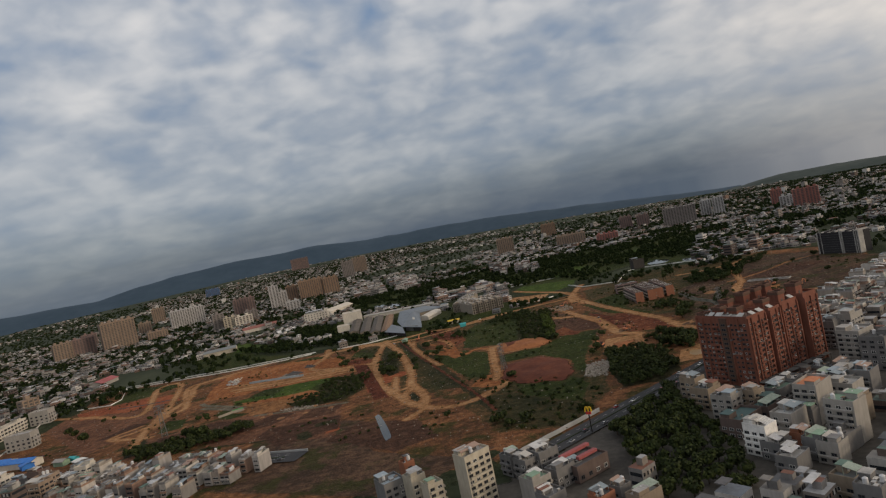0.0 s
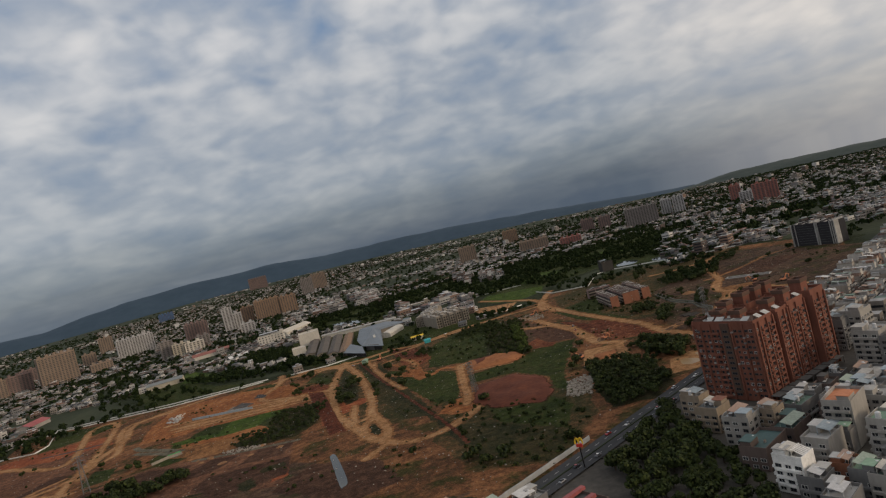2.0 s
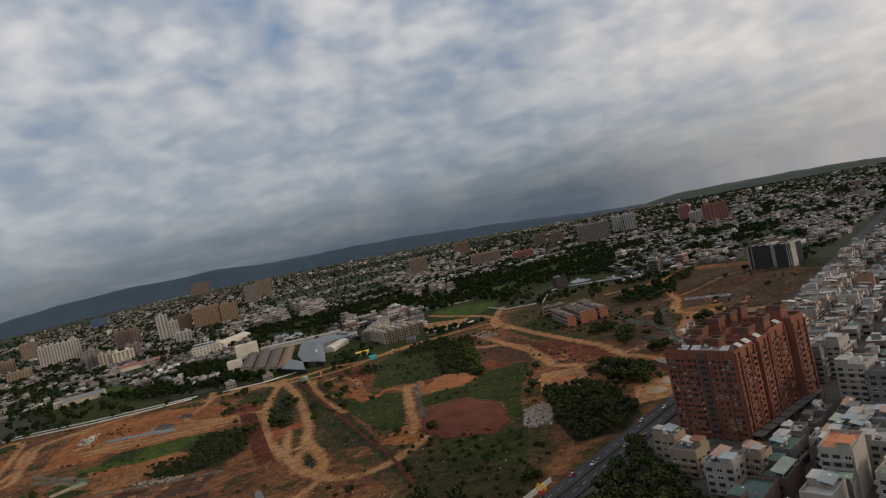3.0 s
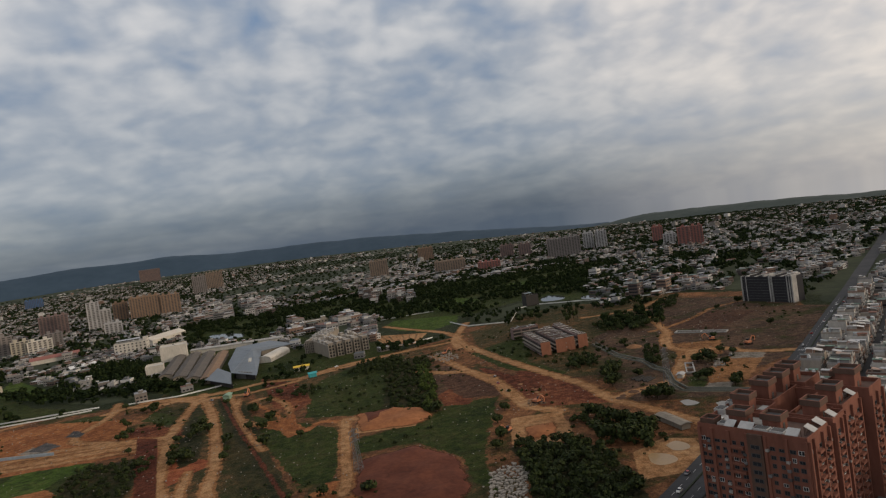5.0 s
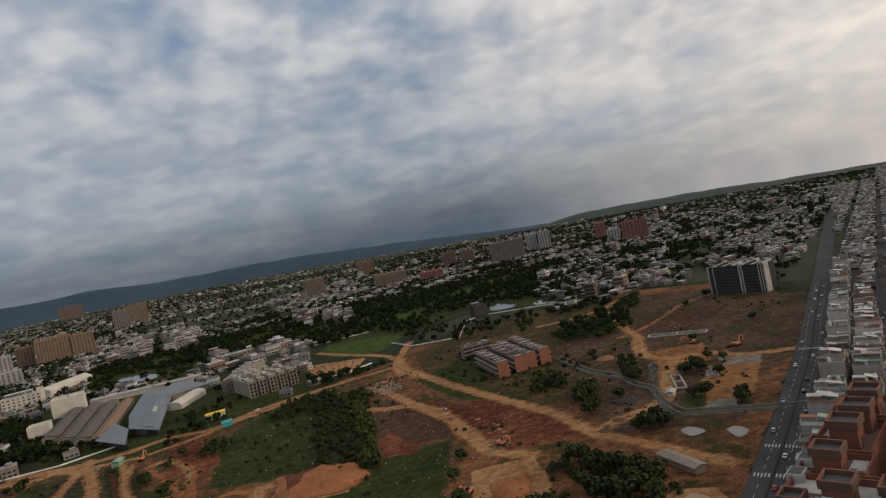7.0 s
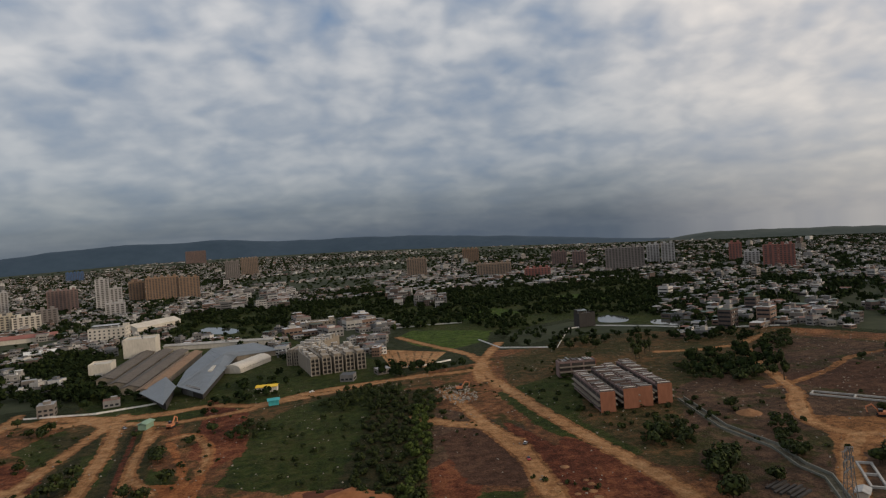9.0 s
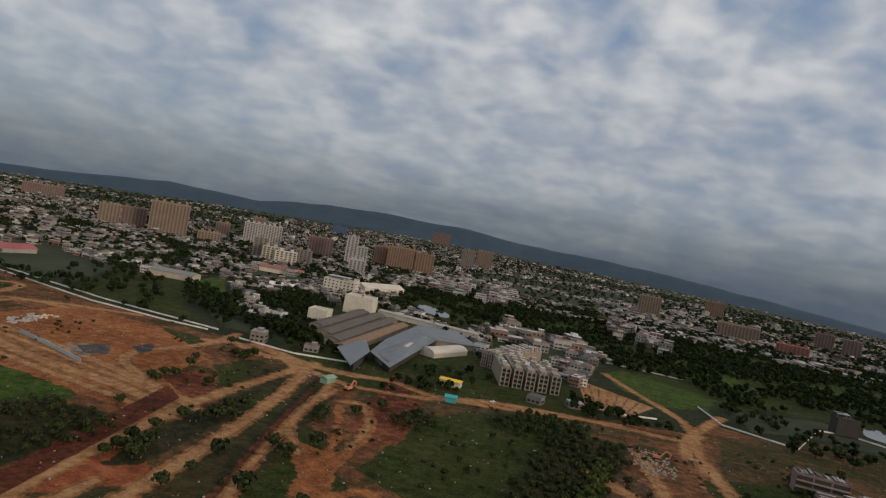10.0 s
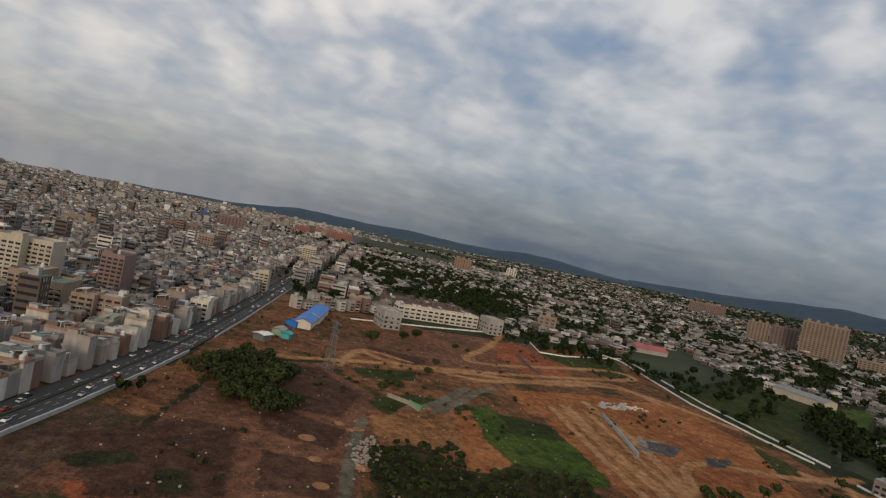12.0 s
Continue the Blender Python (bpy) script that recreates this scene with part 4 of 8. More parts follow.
def west_ave(u, v):
    """Along the avenue to the west, v metres to the left of its middle, which swings gently."""
    return wv(u, float(np.interp(u, (-20, 0, 40, 80, 128, 205, 373, 600, 2600), (30, 22, 15.5, 10.5, 6, 3, -1, -5, -40))) + v)


AVE_W = [west_ave(u, 0) for u in (0, 10, 40, 60, 80, 105, 128, 165, 205, 290, 373, 480, 600, 1000, 1500, 2000, 2600)]
road = ribbon("road", AVE_E, 5.6, 0.55, "asphalt", "wide grey asphalt avenue with painted markings", "road")
road2 = ribbon("road", AVE_W, 6.3, 0.55, "asphalt", "wide grey asphalt avenue busy with cars", "road")


def markings(parent, fn, length, lanes, mid, half, stripes, planted):
    a = Acc()
    for v in lanes:
        for k in range(int(length / 6)):
            (x, y), (x1, y1) = fn(10 + k * 6, v), fn(13 + k * 6, v)
            a.box(-1.2, -0.07, 0.56, 1.2, 0.07, 0.575, at=(x, y), a=math.atan2(y1 - y, x1 - x))
    tagged(part("lane_dashes", a.mesh("lane_dashes", ["road_paint"]), parent), kind="stuff")
    for k in range(int(length / 30)):
        b = Acc()
        (x0, y0), (x1, y1) = fn(10 + k * 30, mid), fn(40 + k * 30, mid)
        b.box(0, -planted, 0.5, math.hypot(x1 - x0, y1 - y0) - 0.1, planted, 0.85, at=(x0, y0), a=math.atan2(y1 - y0, x1 - x0))
        part("median", b.mesh("median", ["median"]), parent, "planted strip of dark shrubs along the middle")
    for k in stripes:
        for i in range(-5, 6):
            c = Acc()
            (x, y), (x1, y1) = fn(k, mid + i * half / 5.4), fn(k + 2, mid + i * half / 5.4)
            c.box(-1.1, -0.22, 0.56, 1.1, 0.22, 0.58, at=(x, y), a=math.atan2(y1 - y, x1 - x))
            part("crossing_stripe", c.mesh("crossing_stripe", ["road_paint"]), parent)


markings(road, ave, 450, (-2.8, 2.8), 0, 5.0, (173, 193, 300), 0.25)
markings(road2, west_ave, 700, (-3.9, -1.9, 1.9), 0.4, 5.6, (128, 146, 330), 0.55)
ribbon("road", [ave(u, 29.3) for u in (165, 250, 350, 500, 600, 850, 1100, 1600)], 1.9, 0.5, "asphalt", "narrow asphalt side street between houses", "road")
ribbon("road", [ave(228, 6), ave(228, 300)], 2.6, 0.51, "asphalt", "narrow asphalt side street between houses", "road")
ribbon("road", [west_ave(137, 6), west_ave(137, 600)], 2.8, 0.51, "asphalt", "narrow asphalt side street between houses", "road")
ribbon("road", [west_ave(u, 31.5) for u in (40, 80, 128, 205, 373, 600, 1400)], 1.8, 0.50, "asphalt", "narrow asphalt side street between houses", "road")


def wall_run(line, h, thick, mat, name, label, step=0):
    """A wall or fence along a line, one object, with a panel or post every few metres."""
    root = new(name)
    tagged(root, label, "fence")
    i = 0
    for (x0, y0), (x1, y1) in zip(line, line[1:]):
        d, ang = math.hypot(x1 - x0, y1 - y0), math.atan2(y1 - y0, x1 - x0)
        n = max(1, round(d / step)) if step else 1
        for k in range(n):
            a = Acc()
            a.box(0.05, -thick / 2, 0, d / n - 0.05, thick / 2, h + 0.08 * (i % 2), at=(x0 + (x1 - x0) * k / n, y0 + (y1 - y0) * k / n), a=ang)
            part("panel", a.mesh("panel", [mat]), root)
            i += 1


wall_run([(-372, 628), (-341, 641), (-232, 616), (-174, 613), (-148, 615)], 0.85, 0.22, "white", "site_wall", "long white panel wall round the site", 12)
wall_run([(-126, 613), (-89, 609), (-62, 619)], 0.85, 0.22, "white", "site_wall", "long white panel wall round the site", 12)
wall_run([(-337, 433), (-355, 493), (-376, 549)], 0.85, 0.22, "white", "site_wall", "white panel wall before row houses", 12)
wall_run([(-360, 574), (-323, 564), (-323, 584), (-353, 653), (-282, 638), (-232, 628), (-195, 625), (-145, 621)], 0.85, 0.22, "white", "site_wall", "long white panel wall round the site", 12)
wall_run([(66, 655), (84, 652), (104, 662)], 0.85, 0.22, "white", "site_wall", "white panel wall along a sandy lot", 10)
wall_run([(54, 831), (104, 835), (137, 832)], 0.85, 0.22, "white", "site_wall", "white panel wall behind a field", 12)
wall_run([(134, 729), (142, 688), (177, 671), (208, 742), (227, 748)], 0.85, 0.22, "white", "site_wall", "white panel wall beside a lane", 12)
wall_run([(229, 748), (268, 718), (292, 691), (339, 674)], 0.85, 0.22, "white", "site_wall", "white wall in front of ponds", 14)
wall_run([uv(-5, 6.5), uv(50, 7.5)], 1.8, 0.3, "hoarding", "site_hoarding", "grey-white panel hoarding along the avenue", 6)
wall_run([west_ave(u, -7.3) for u in (0, 10, 40, 80, 118)], 1.2, 0.5, "hoarding", "site_hoarding", "grey-white panel hoarding along the avenue", 4)
wall_run([west_ave(u, -7.3) for u in (150, 205, 290, 373)], 0.9, 0.35, "hoarding", "site_hoarding", "grey-white panel hoarding along the avenue", 8)

# ---- the brick tower ----
TX, TY = Vector((0.88, 0.475)), Vector((-0.475, 0.88))
TANG = math.atan2(TX.y, TX.x)
TORG = Vector((118.5, 261.4))


def window_mesh(name, frame_mat, glass="glass"):
    """A window one metre wide and high, looking to -y: raised frame, glass set back, sill."""
    a = Acc()
    for x0, x1, z0, z1 in ((-0.5, -0.42, 0, 1), (0.42, 0.5, 0, 1), (-0.42, 0.42, 0, 0.08), (-0.42, 0.42, 0.92, 1), (-0.03, 0.03, 0.08, 0.92)):
        a.box(x0, -0.08, z0, x1, 0.03, z1, 0, bottom=True)
    a.quad([(-0.42, -0.02, 0.08), (0.42, -0.02, 0.08), (0.42, -0.02, 0.92), (-0.42, -0.02, 0.92)], 1)
    return a.mesh(name, [frame_mat, glass])


WIN_LIGHT = window_mesh("window", "win_frame")
WIN_DARK = window_mesh("window", "dark_frame")


def put_window(parent, mesh, x, y, z, w, h, side):
    """side: 0 looks to -y, 1 to +x, 2 to +y, 3 to -x of the parent."""
    m = Matrix.LocRotScale((x, y, z), Euler((0, 0, side * math.pi / 2)), (w, 1, h))
    return part("window", mesh, parent, m=m)


def tower():
    root = new("apartment_tower")
    root.matrix_basis = Matrix.LocRotScale((TORG.x, TORG.y, 0.3), Euler((0, 0, TANG)), None)
    tagged(root, "tall red-brick apartment tower with boxes on its flat roof", "building")
    fl, H = 2.05, 30.2
    rng = random.Random(3)

    def wing(x0, x1, y0, y1, h):
        a = Acc()
        a.box(x0, y0, 0, x1, y1, h, 0, 1)
        part("wing", a.mesh("wing", ["brick", "roof_tile"]), root)
        p = Acc()
        for q in ((x0, y0, x1, y0 + 0.3), (x0, y1 - 0.3, x1, y1), (x0, y0 + 0.3, x0 + 0.3, y1 - 0.3), (x1 - 0.3, y0 + 0.3, x1, y1 - 0.3)):
            p.box(q[0], q[1], h, q[2], q[3], h + 1.1, 0)
        part("parapet", p.mesh("parapet", ["brick"]), root)

    def side_y(x):
        """The sunny side steps in and out with deep slots between its sections."""
        for x1, y in ((12.5, 0), (14.3, 2.2), (22, -0.5), (24, 2.4), (36, 0.4), (38, 5)):
            if x < x1:
                return y
        return -1.5

    wing(0, 12.5, 0, 26, H - 0.5)
    wing(12.6, 14.3, 2.2, 24, H - 0.8)
    wing(14.4, 22, -0.5, 9.5, H - 0.3)
    wing(14.4, 22, 15.5, 26, H - 0.5)
    wing(22.1, 24, 2.4, 8, H - 0.6)
    wing(24.1, 36, 0.4, 9, H)
    wing(22.1, 38, 16, 26, H)
    wing(36.1, 38, 5, 22, H - 0.4)
    wing(38.1, 48, -1.5, 10, H + 0.7)
    wing(38.1, 49, 14, 26, H + 0.7)
    # roof boxes: brick stair heads with dark open tops and broad rims
    for x, y, w, d, h in ((6, 17.5, 4.0, 4.2, 4.2), (6.5, 9.5, 4.0, 4.2, 4.0), (16, 21, 4.0, 4.4, 5.0), (18, 4.6, 4.4, 4.0, 4.8), (27, 20.5, 4.6, 4.6, 5.4), (29, 4.6, 4.6, 4.2, 5.2),
                          (35, 20, 4.6, 4.6, 5.6), (41.5, 4.2, 4.8, 4.6, 5.6), (43, 20, 4.6, 4.6, 5.2), (22, 24, 3, 2.6, 2.8), (2.6, 23.6, 3.2, 3, 2.2), (45.8, 7.8, 3, 3, 3.2)):
        b = Acc()
        z = H - 0.5 if x < 22 else (H if x < 38 else H + 0.7)
        b.box(x - w / 2, y - d / 2, z, x + w / 2, y + d / 2, z + h - 0.9, 0, 1)
        rb = part("roof_box", b.mesh("roof_box", ["brick", "darkroof"]), root)
        r = Acc()
        o, i = 0.35, 0.0
        for q in ((-w / 2 - o, -d / 2 - o, w / 2 + o, -d / 2 + i), (-w / 2 - o, d / 2 - i, w / 2 + o, d / 2 + o), (-w / 2 - o, -d / 2 + i, -w / 2 + i, d / 2 - i), (w / 2 - i, -d / 2 + i, w / 2 + o, d / 2 - i)):
            r.box(x + q[0], y + q[1], z + h - 1.5, x + q[2], y + q[3], z + h, 0, 1, bottom=True)
        part("rim", r.mesh("rim", ["dark_brick", "brick"]), rb)
        b = Acc()
        b.box(x - 0.5, y - d / 2 - 0.08, z, x + 0.5, y - d / 2, z + 1.7, 0)
        part("door", b.mesh("door", ["dark_frame"]), rb)
    # pale paved terraces and flat canopies with dark glazing set in white frames
    for x, y, w, d, q, mat in ((3.2, 23.2, 5.0, 3.6, 0, "pale"), (9.6, 22.5, 4.6, 5.6, 0, "roof_pale"), (9.4, 14.0, 4.4, 6.0, 0, "pale"), (19.2, 8.0, 4.6, 1.6, 0, "pale"), (19.5, 17.4, 4.2, 2.8, 0, "roof_pale"),
                               (32.0, 7.6, 6.0, 1.8, 0, "pale"), (31, 24, 5.4, 2.6, 0, "pale"), (37, 12, 1.2, 8, 0, "pale"), (44, 8.6, 6, 1.8, 0, "roof_pale"), (46.5, 23.5, 3.6, 3.4, 0, "pale"),
                               (1.8, 10.6, 2.6, 3.4, 1, "roof_pale"), (1.8, 6.8, 2.6, 3.2, 1, "roof_pale"), (1.8, 20.0, 2.4, 2.0, 1, "roof_pale"), (12, 25.4, 3.4, 2.6, 1, "roof_pale"), (18.5, 25.4, 3.4, 2.6, 1, "roof_pale")):
        z = (H - 0.5 if x < 22 else (H if x < 37.5 else H + 0.7)) - (0.4 if 36 < x < 38 else 0)
        b = Acc()
        b.box(x - w / 2, y - d / 2, z, x + w / 2, y + d / 2, z + (1.5 if q else 0.06), 0, 0)
        rt = part("roof_canopy" if q else "roof_terrace", b.mesh("roof_terrace", [mat]), root)
        if q:
            b = Acc()
            b.box(x - w / 2 + 0.25, y - d / 2 + 0.25, z + 1.5, x + w / 2 - 0.25, y + d / 2 - 0.25, z + 1.56, 0)
            part("glazing", b.mesh("glazing", ["darkroof"]), rt)
    # pale glazed lean-to canopies behind the parapets, on dark posts
    for x, y, w, d, side in ((1.4, 3.4, 2.8, 1.7, 3), (1.4, 14.0, 3.4, 1.7, 3), (1.4, 17.9, 2.4, 1.7, 3), (5.4, 1.3, 2.6, 1.6, 0), (10.4, 1.3, 3.0, 1.6, 0), (17.0, 0.8, 2.6, 1.6, 0), (33.5, 1.8, 2.6, 1.6, 0)):
        z = H - 0.5 if x < 22 else H
        m = Matrix.LocRotScale((x, y, z), Euler((0, 0, side * math.pi / 2)), None)
        b = Acc()
        b.quad([(-w / 2, -d / 2 - 0.5, 1.25), (w / 2, -d / 2 - 0.5, 1.25), (w / 2, d / 2, 2.3), (-w / 2, d / 2, 2.3)])
        b.quad([(-w / 2, -d / 2 - 0.5, 1.15), (-w / 2, d / 2, 2.2), (w / 2, d / 2, 2.2), (w / 2, -d / 2 - 0.5, 1.15)])
        b.quad([(-w / 2, -d / 2 - 0.5, 1.15), (w / 2, -d / 2 - 0.5, 1.15), (w / 2, -d / 2 - 0.5, 1.25), (-w / 2, -d / 2 - 0.5, 1.25)])
        rc = part("roof_canopy", b.mesh("roof_canopy", ["roof_pale"]), root, m=m)
        for k in range(4):
            b = Acc()
            u = -w / 2 + 0.06 + k * (w - 0.12) / 3
            b.box(u - 0.07, d / 2 - 0.14, 0, u + 0.07, d / 2, 2.2, 0)
            part("canopy_post", b.mesh("canopy_post", ["dark_brick"]), rc)
    for k in range(26):
        x, y = rng.uniform(1.5, 46), rng.choice((rng.uniform(2.8, 6.5), rng.uniform(17, 24)))
        z = H - 0.5 if x < 22 else (H if x < 37 else H + 0.7)
        b = Acc()
        b.box(x, y, z, x + rng.uniform(0.8, 2.6), y + rng.uniform(0.7, 1.8), z + rng.uniform(0.25, 1.3), 0, 1)
        part("roof_unit", b.mesh("roof_unit", [rng.choice(("pale", "grey", "roof_pale")), rng.choice(("roof_pale", "white", "grey"))]), root)
    # front, towards the river of houses: bays and window rows
    for y in (0.4, 4.6, 9.4, 13.8, 18.2, 22.4, 25.6):
        b = Acc()
        b.box(-0.45, y - 0.35, 0, 0, y + 0.35, H - 0.3, 0)
        part("pier", b.mesh("pier", ["brick"]), root)
    b = Acc()
    b.box(-0.7, 9.9, 3, 0, 13.4, H - 0.2, 0)
    part("bay", b.mesh("bay", ["dark_brick"]), root)
    for f in range(15):
        z = 1.9 + f * fl
        if z > H - 1.9:
            break
        for y in (1.6, 3.3, 5.8, 7.9, 15.0, 16.9, 19.4, 21.2, 23.4, 24.8):
            put_window(root, WIN_LIGHT if rng.random() < 0.22 else WIN_DARK, 0, y + rng.uniform(-0.1, 0.1), z + rng.uniform(-0.05, 0.05), rng.choice((0.9, 1.2, 1.4)), rng.choice((0.8, 1.0, 1.1)), 3)
        put_window(root, WIN_DARK, -0.72, 11.6, z, 2.2, 1.0, 3)
        sl = Acc()
        sl.box(-0.9, 14.6, z - 0.75, 0, 17.6, z - 0.05, 0, bottom=True)
        part("balcony", sl.mesh("balcony", ["brick"]), root)
        for y in (4.1, 8.6, 14.0, 18.7, 22.8):
            if rng.random() < 0.4:
                ac = Acc()
                ac.box(-0.7, y, z - 0.2, 0, y + 0.8, z + 0.4, 0, bottom=True)
                part("air_conditioner", ac.mesh("air_conditioner", [rng.choice(("pale", "grey", "dark_frame"))]), root)
        # long sunny side
        for k, x in enumerate((1.5, 4.0, 6.9, 9.4, 11.6, 15.6, 17.8, 20.4, 25.4, 28.0, 31.0, 34.4, 39.5, 42.0, 44.4, 46.8)):
            put_window(root, WIN_LIGHT if rng.random() < 0.15 else WIN_DARK, x, side_y(x), z, 1.25, 1.05, 0)
            if rng.random() < 0.3:
                ac = Acc()
                ac.box(x + 0.7, side_y(x) - 0.6, z - 0.3, x + 1.2, side_y(x), z + 0.3, 0, bottom=True)
                part("air_conditioner", ac.mesh("air_conditioner", [rng.choice(("pale", "grey", "dark_frame"))]), root)
        for x in (5.4, 10.5, 16.6, 26.7, 32.6, 40.7):
            sl = Acc()
            y = side_y(x)
            sl.box(x - 1.3, y - 0.9, z - 0.6, x + 1.3, y, z + 0.02, 0, bottom=True)
            part("balcony", sl.mesh("balcony", ["brick"]), root)
    for x in (0.35, 2.8, 8.1, 12.2, 14.8, 19.2, 21.6, 24.5, 29.5, 35.6, 38.4, 43.2, 47.6):
        b = Acc()
        b.box(x - 0.3, side_y(x) - 0.6, 0, x + 0.3, side_y(x), H - 0.3, 0)
        part("pier", b.mesh("pier", ["brick"]), root)
    # shop canopies round the foot
    for x in range(2, 46, 6):
        b = Acc()
        b.box(x - 2.6, -4.2, 2.6, x + 2.6, -0.6, 2.85, 0, bottom=True)
        b.box(x - 2.6, -4.0, 0, x - 2.4, -3.8, 2.6, 0)
        b.box(x + 2.4, -4.0, 0, x + 2.6, -3.8, 2.6, 0)
        part("shop_canopy", b.mesh("shop_canopy", ["darkroof"]), root)


tower()

# ---- houses ----


ROWS = {}


def window_row(n, width, high, dark):
    """The windows of one storey on one side, looking to -y: frames standing proud, glass set back."""
    key = (n, round(width, 1), round(high, 2), dark)
    if key not in ROWS:
        a = Acc()
        for k in range(n):
            q, r = (k + 0.5) * width / n - width / 2, width / n * 0.36
            for x0, x1, z0, z1 in ((-r, -r + 0.1, 0, high), (r - 0.1, r, 0, high), (-r + 0.1, r - 0.1, 0, 0.1), (-r + 0.1, r - 0.1, high - 0.1, high), (-0.04, 0.04, 0.1, high - 0.1)):
                a.box(q + x0, -0.09, z0, q + x1, 0.03, z1, 0, bottom=True)
            a.quad([(q - r + 0.1, -0.02, 0.1), (q + r - 0.1, -0.02, 0.1), (q + r - 0.1, -0.02, high - 0.1), (q - r + 0.1, -0.02, high - 0.1)], 1)
        ROWS[key] = a.mesh("window_row", ["dark_frame" if dark else "win_frame", "glass"])
    return ROWS[key]


def house(c, w, d, h, ang, wall="wall_o", roof="roof_o", label="pale concrete town house with a flat roof", seed=0, storey=3.0, balcony=0.4, shed=0.5, tank=0.5, name="town_house", group="", wins=True, strip=False):
    """A flat-roofed house centred on c: walls, parapet, roof sheds, tanks, balconies and windows on the sides that the flight passes."""
    rng = random.Random(seed * 7 + 1)
    root = new(name)
    root.matrix_basis = Matrix.LocRotScale((c[0], c[1], 0.3), Euler((0, 0, ang)), None)
    tagged(root, label, "building", group)
    a = Acc()
    a.box(-w / 2, -d / 2, 0, w / 2, d / 2, h, 0, 1)
    part("wall", a.mesh("wall", [wall, roof]), root)
    p = Acc()
    t = 0.22
    for q in ((-w / 2 - 0.02, -d / 2 - 0.02, w / 2 + 0.02, -d / 2 + t), (-w / 2 - 0.02, d / 2 - t, w / 2 + 0.02, d / 2 + 0.02), (-w / 2 - 0.02, -d / 2 + t, -w / 2 + t, d / 2 - t), (w / 2 - t, -d / 2 + t, w / 2 + 0.02, d / 2 - t)):
        p.box(*q[:2], h - 0.02, *q[2:], h + 0.9, 0)
    part("parapet", p.mesh("parapet", [wall]), root)
    if rng.random() < shed + 0.3:
        sw, sd = min(w * 0.45, 5), min(d * 0.4, 5)
        x, y = rng.choice((-1, 1)) * (w / 2 - sw / 2 - 0.4), rng.choice((-1, 1)) * (d / 2 - sd / 2 - 0.4)
        b = Acc()
        b.box(x - sw / 2, y - sd / 2, h, x + sw / 2, y + sd / 2, h + storey, 0, 1)
        sh = part("stair_head", b.mesh("stair_head", [wall, roof]), root)
        b = Acc()
        b.box(x - sw / 2 - 0.25, y - sd / 2 - 0.25, h + storey, x + sw / 2 + 0.25, y + sd / 2 + 0.25, h + storey + 0.2, 0, bottom=True)
        part("roof_slab", b.mesh("roof_slab", [roof]), sh)
    if rng.random() < shed:
        sw, sd = w * rng.uniform(0.5, 0.85), d * rng.uniform(0.4, 0.6)
        x, y, z = rng.uniform(-1, 1) * (w - sw) / 2 * 0.8, rng.uniform(-1, 1) * (d - sd) / 2 * 0.8, h + storey * 0.85
        b = Acc()
        b.quad([(x - sw / 2, y - sd / 2, z), (x + sw / 2, y - sd / 2, z), (x + sw / 2, y + sd / 2, z + 0.7), (x - sw / 2, y + sd / 2, z + 0.7)])
        b.quad([(x - sw / 2, y - sd / 2, z - 0.1), (x - sw / 2, y + sd / 2, z + 0.6), (x + sw / 2, y + sd / 2, z + 0.6), (x + sw / 2, y - sd / 2, z - 0.1)])
        for px_, py_ in ((-1, -1), (1, -1), (1, 1), (-1, 1)):
            b.box(x + px_ * (sw / 2 - 0.1) - 0.07, y + py_ * (sd / 2 - 0.1) - 0.07, h, x + px_ * (sw / 2 - 0.1) + 0.07, y + py_ * (sd / 2 - 0.1) + 0.07, z + (0.6 if py_ > 0 else 0))
        part("roof_shed", b.mesh("roof_shed", ["sheet_roof"]), root)
    if rng.random() < tank:
        for k in range(rng.choice((1, 2))):
            x, y = rng.uniform(-0.35, 0.35) * w, rng.uniform(-0.35, 0.35) * d
            part("water_tank", TANK, root, m=pose(x, y, h))
    if not strip:
        for k in range(rng.choice((1, 2, 3))):
            x, y, q = rng.uniform(-0.36, 0.36) * w, rng.uniform(-0.36, 0.36) * d, rng.uniform(0.35, 0.9)
            b = Acc()
            b.box(x - q, y - q * 0.7, h, x + q, y + q * 0.7, h + rng.uniform(0.4, 1.2), 0, 1)
            part("roof_unit", b.mesh("roof_unit", [rng.choice(("grey", "pale", "darkroof")), rng.choice(("roof_pale", "grey", "white", "rust_roof"))]), root)
    if not wins:
        return root
    view = Vector((30, 190)) - Vector(c)
    loc = Vector((view.x * math.cos(-ang) - view.y * math.sin(-ang), view.x * math.sin(-ang) + view.y * math.cos(-ang)))
    sides = [0 if loc.y < 0 else 2, 1 if loc.x > 0 else 3]
    if group == "row of town houses":
        sides = sides[:1]
    nf = max(1, int(h / storey))
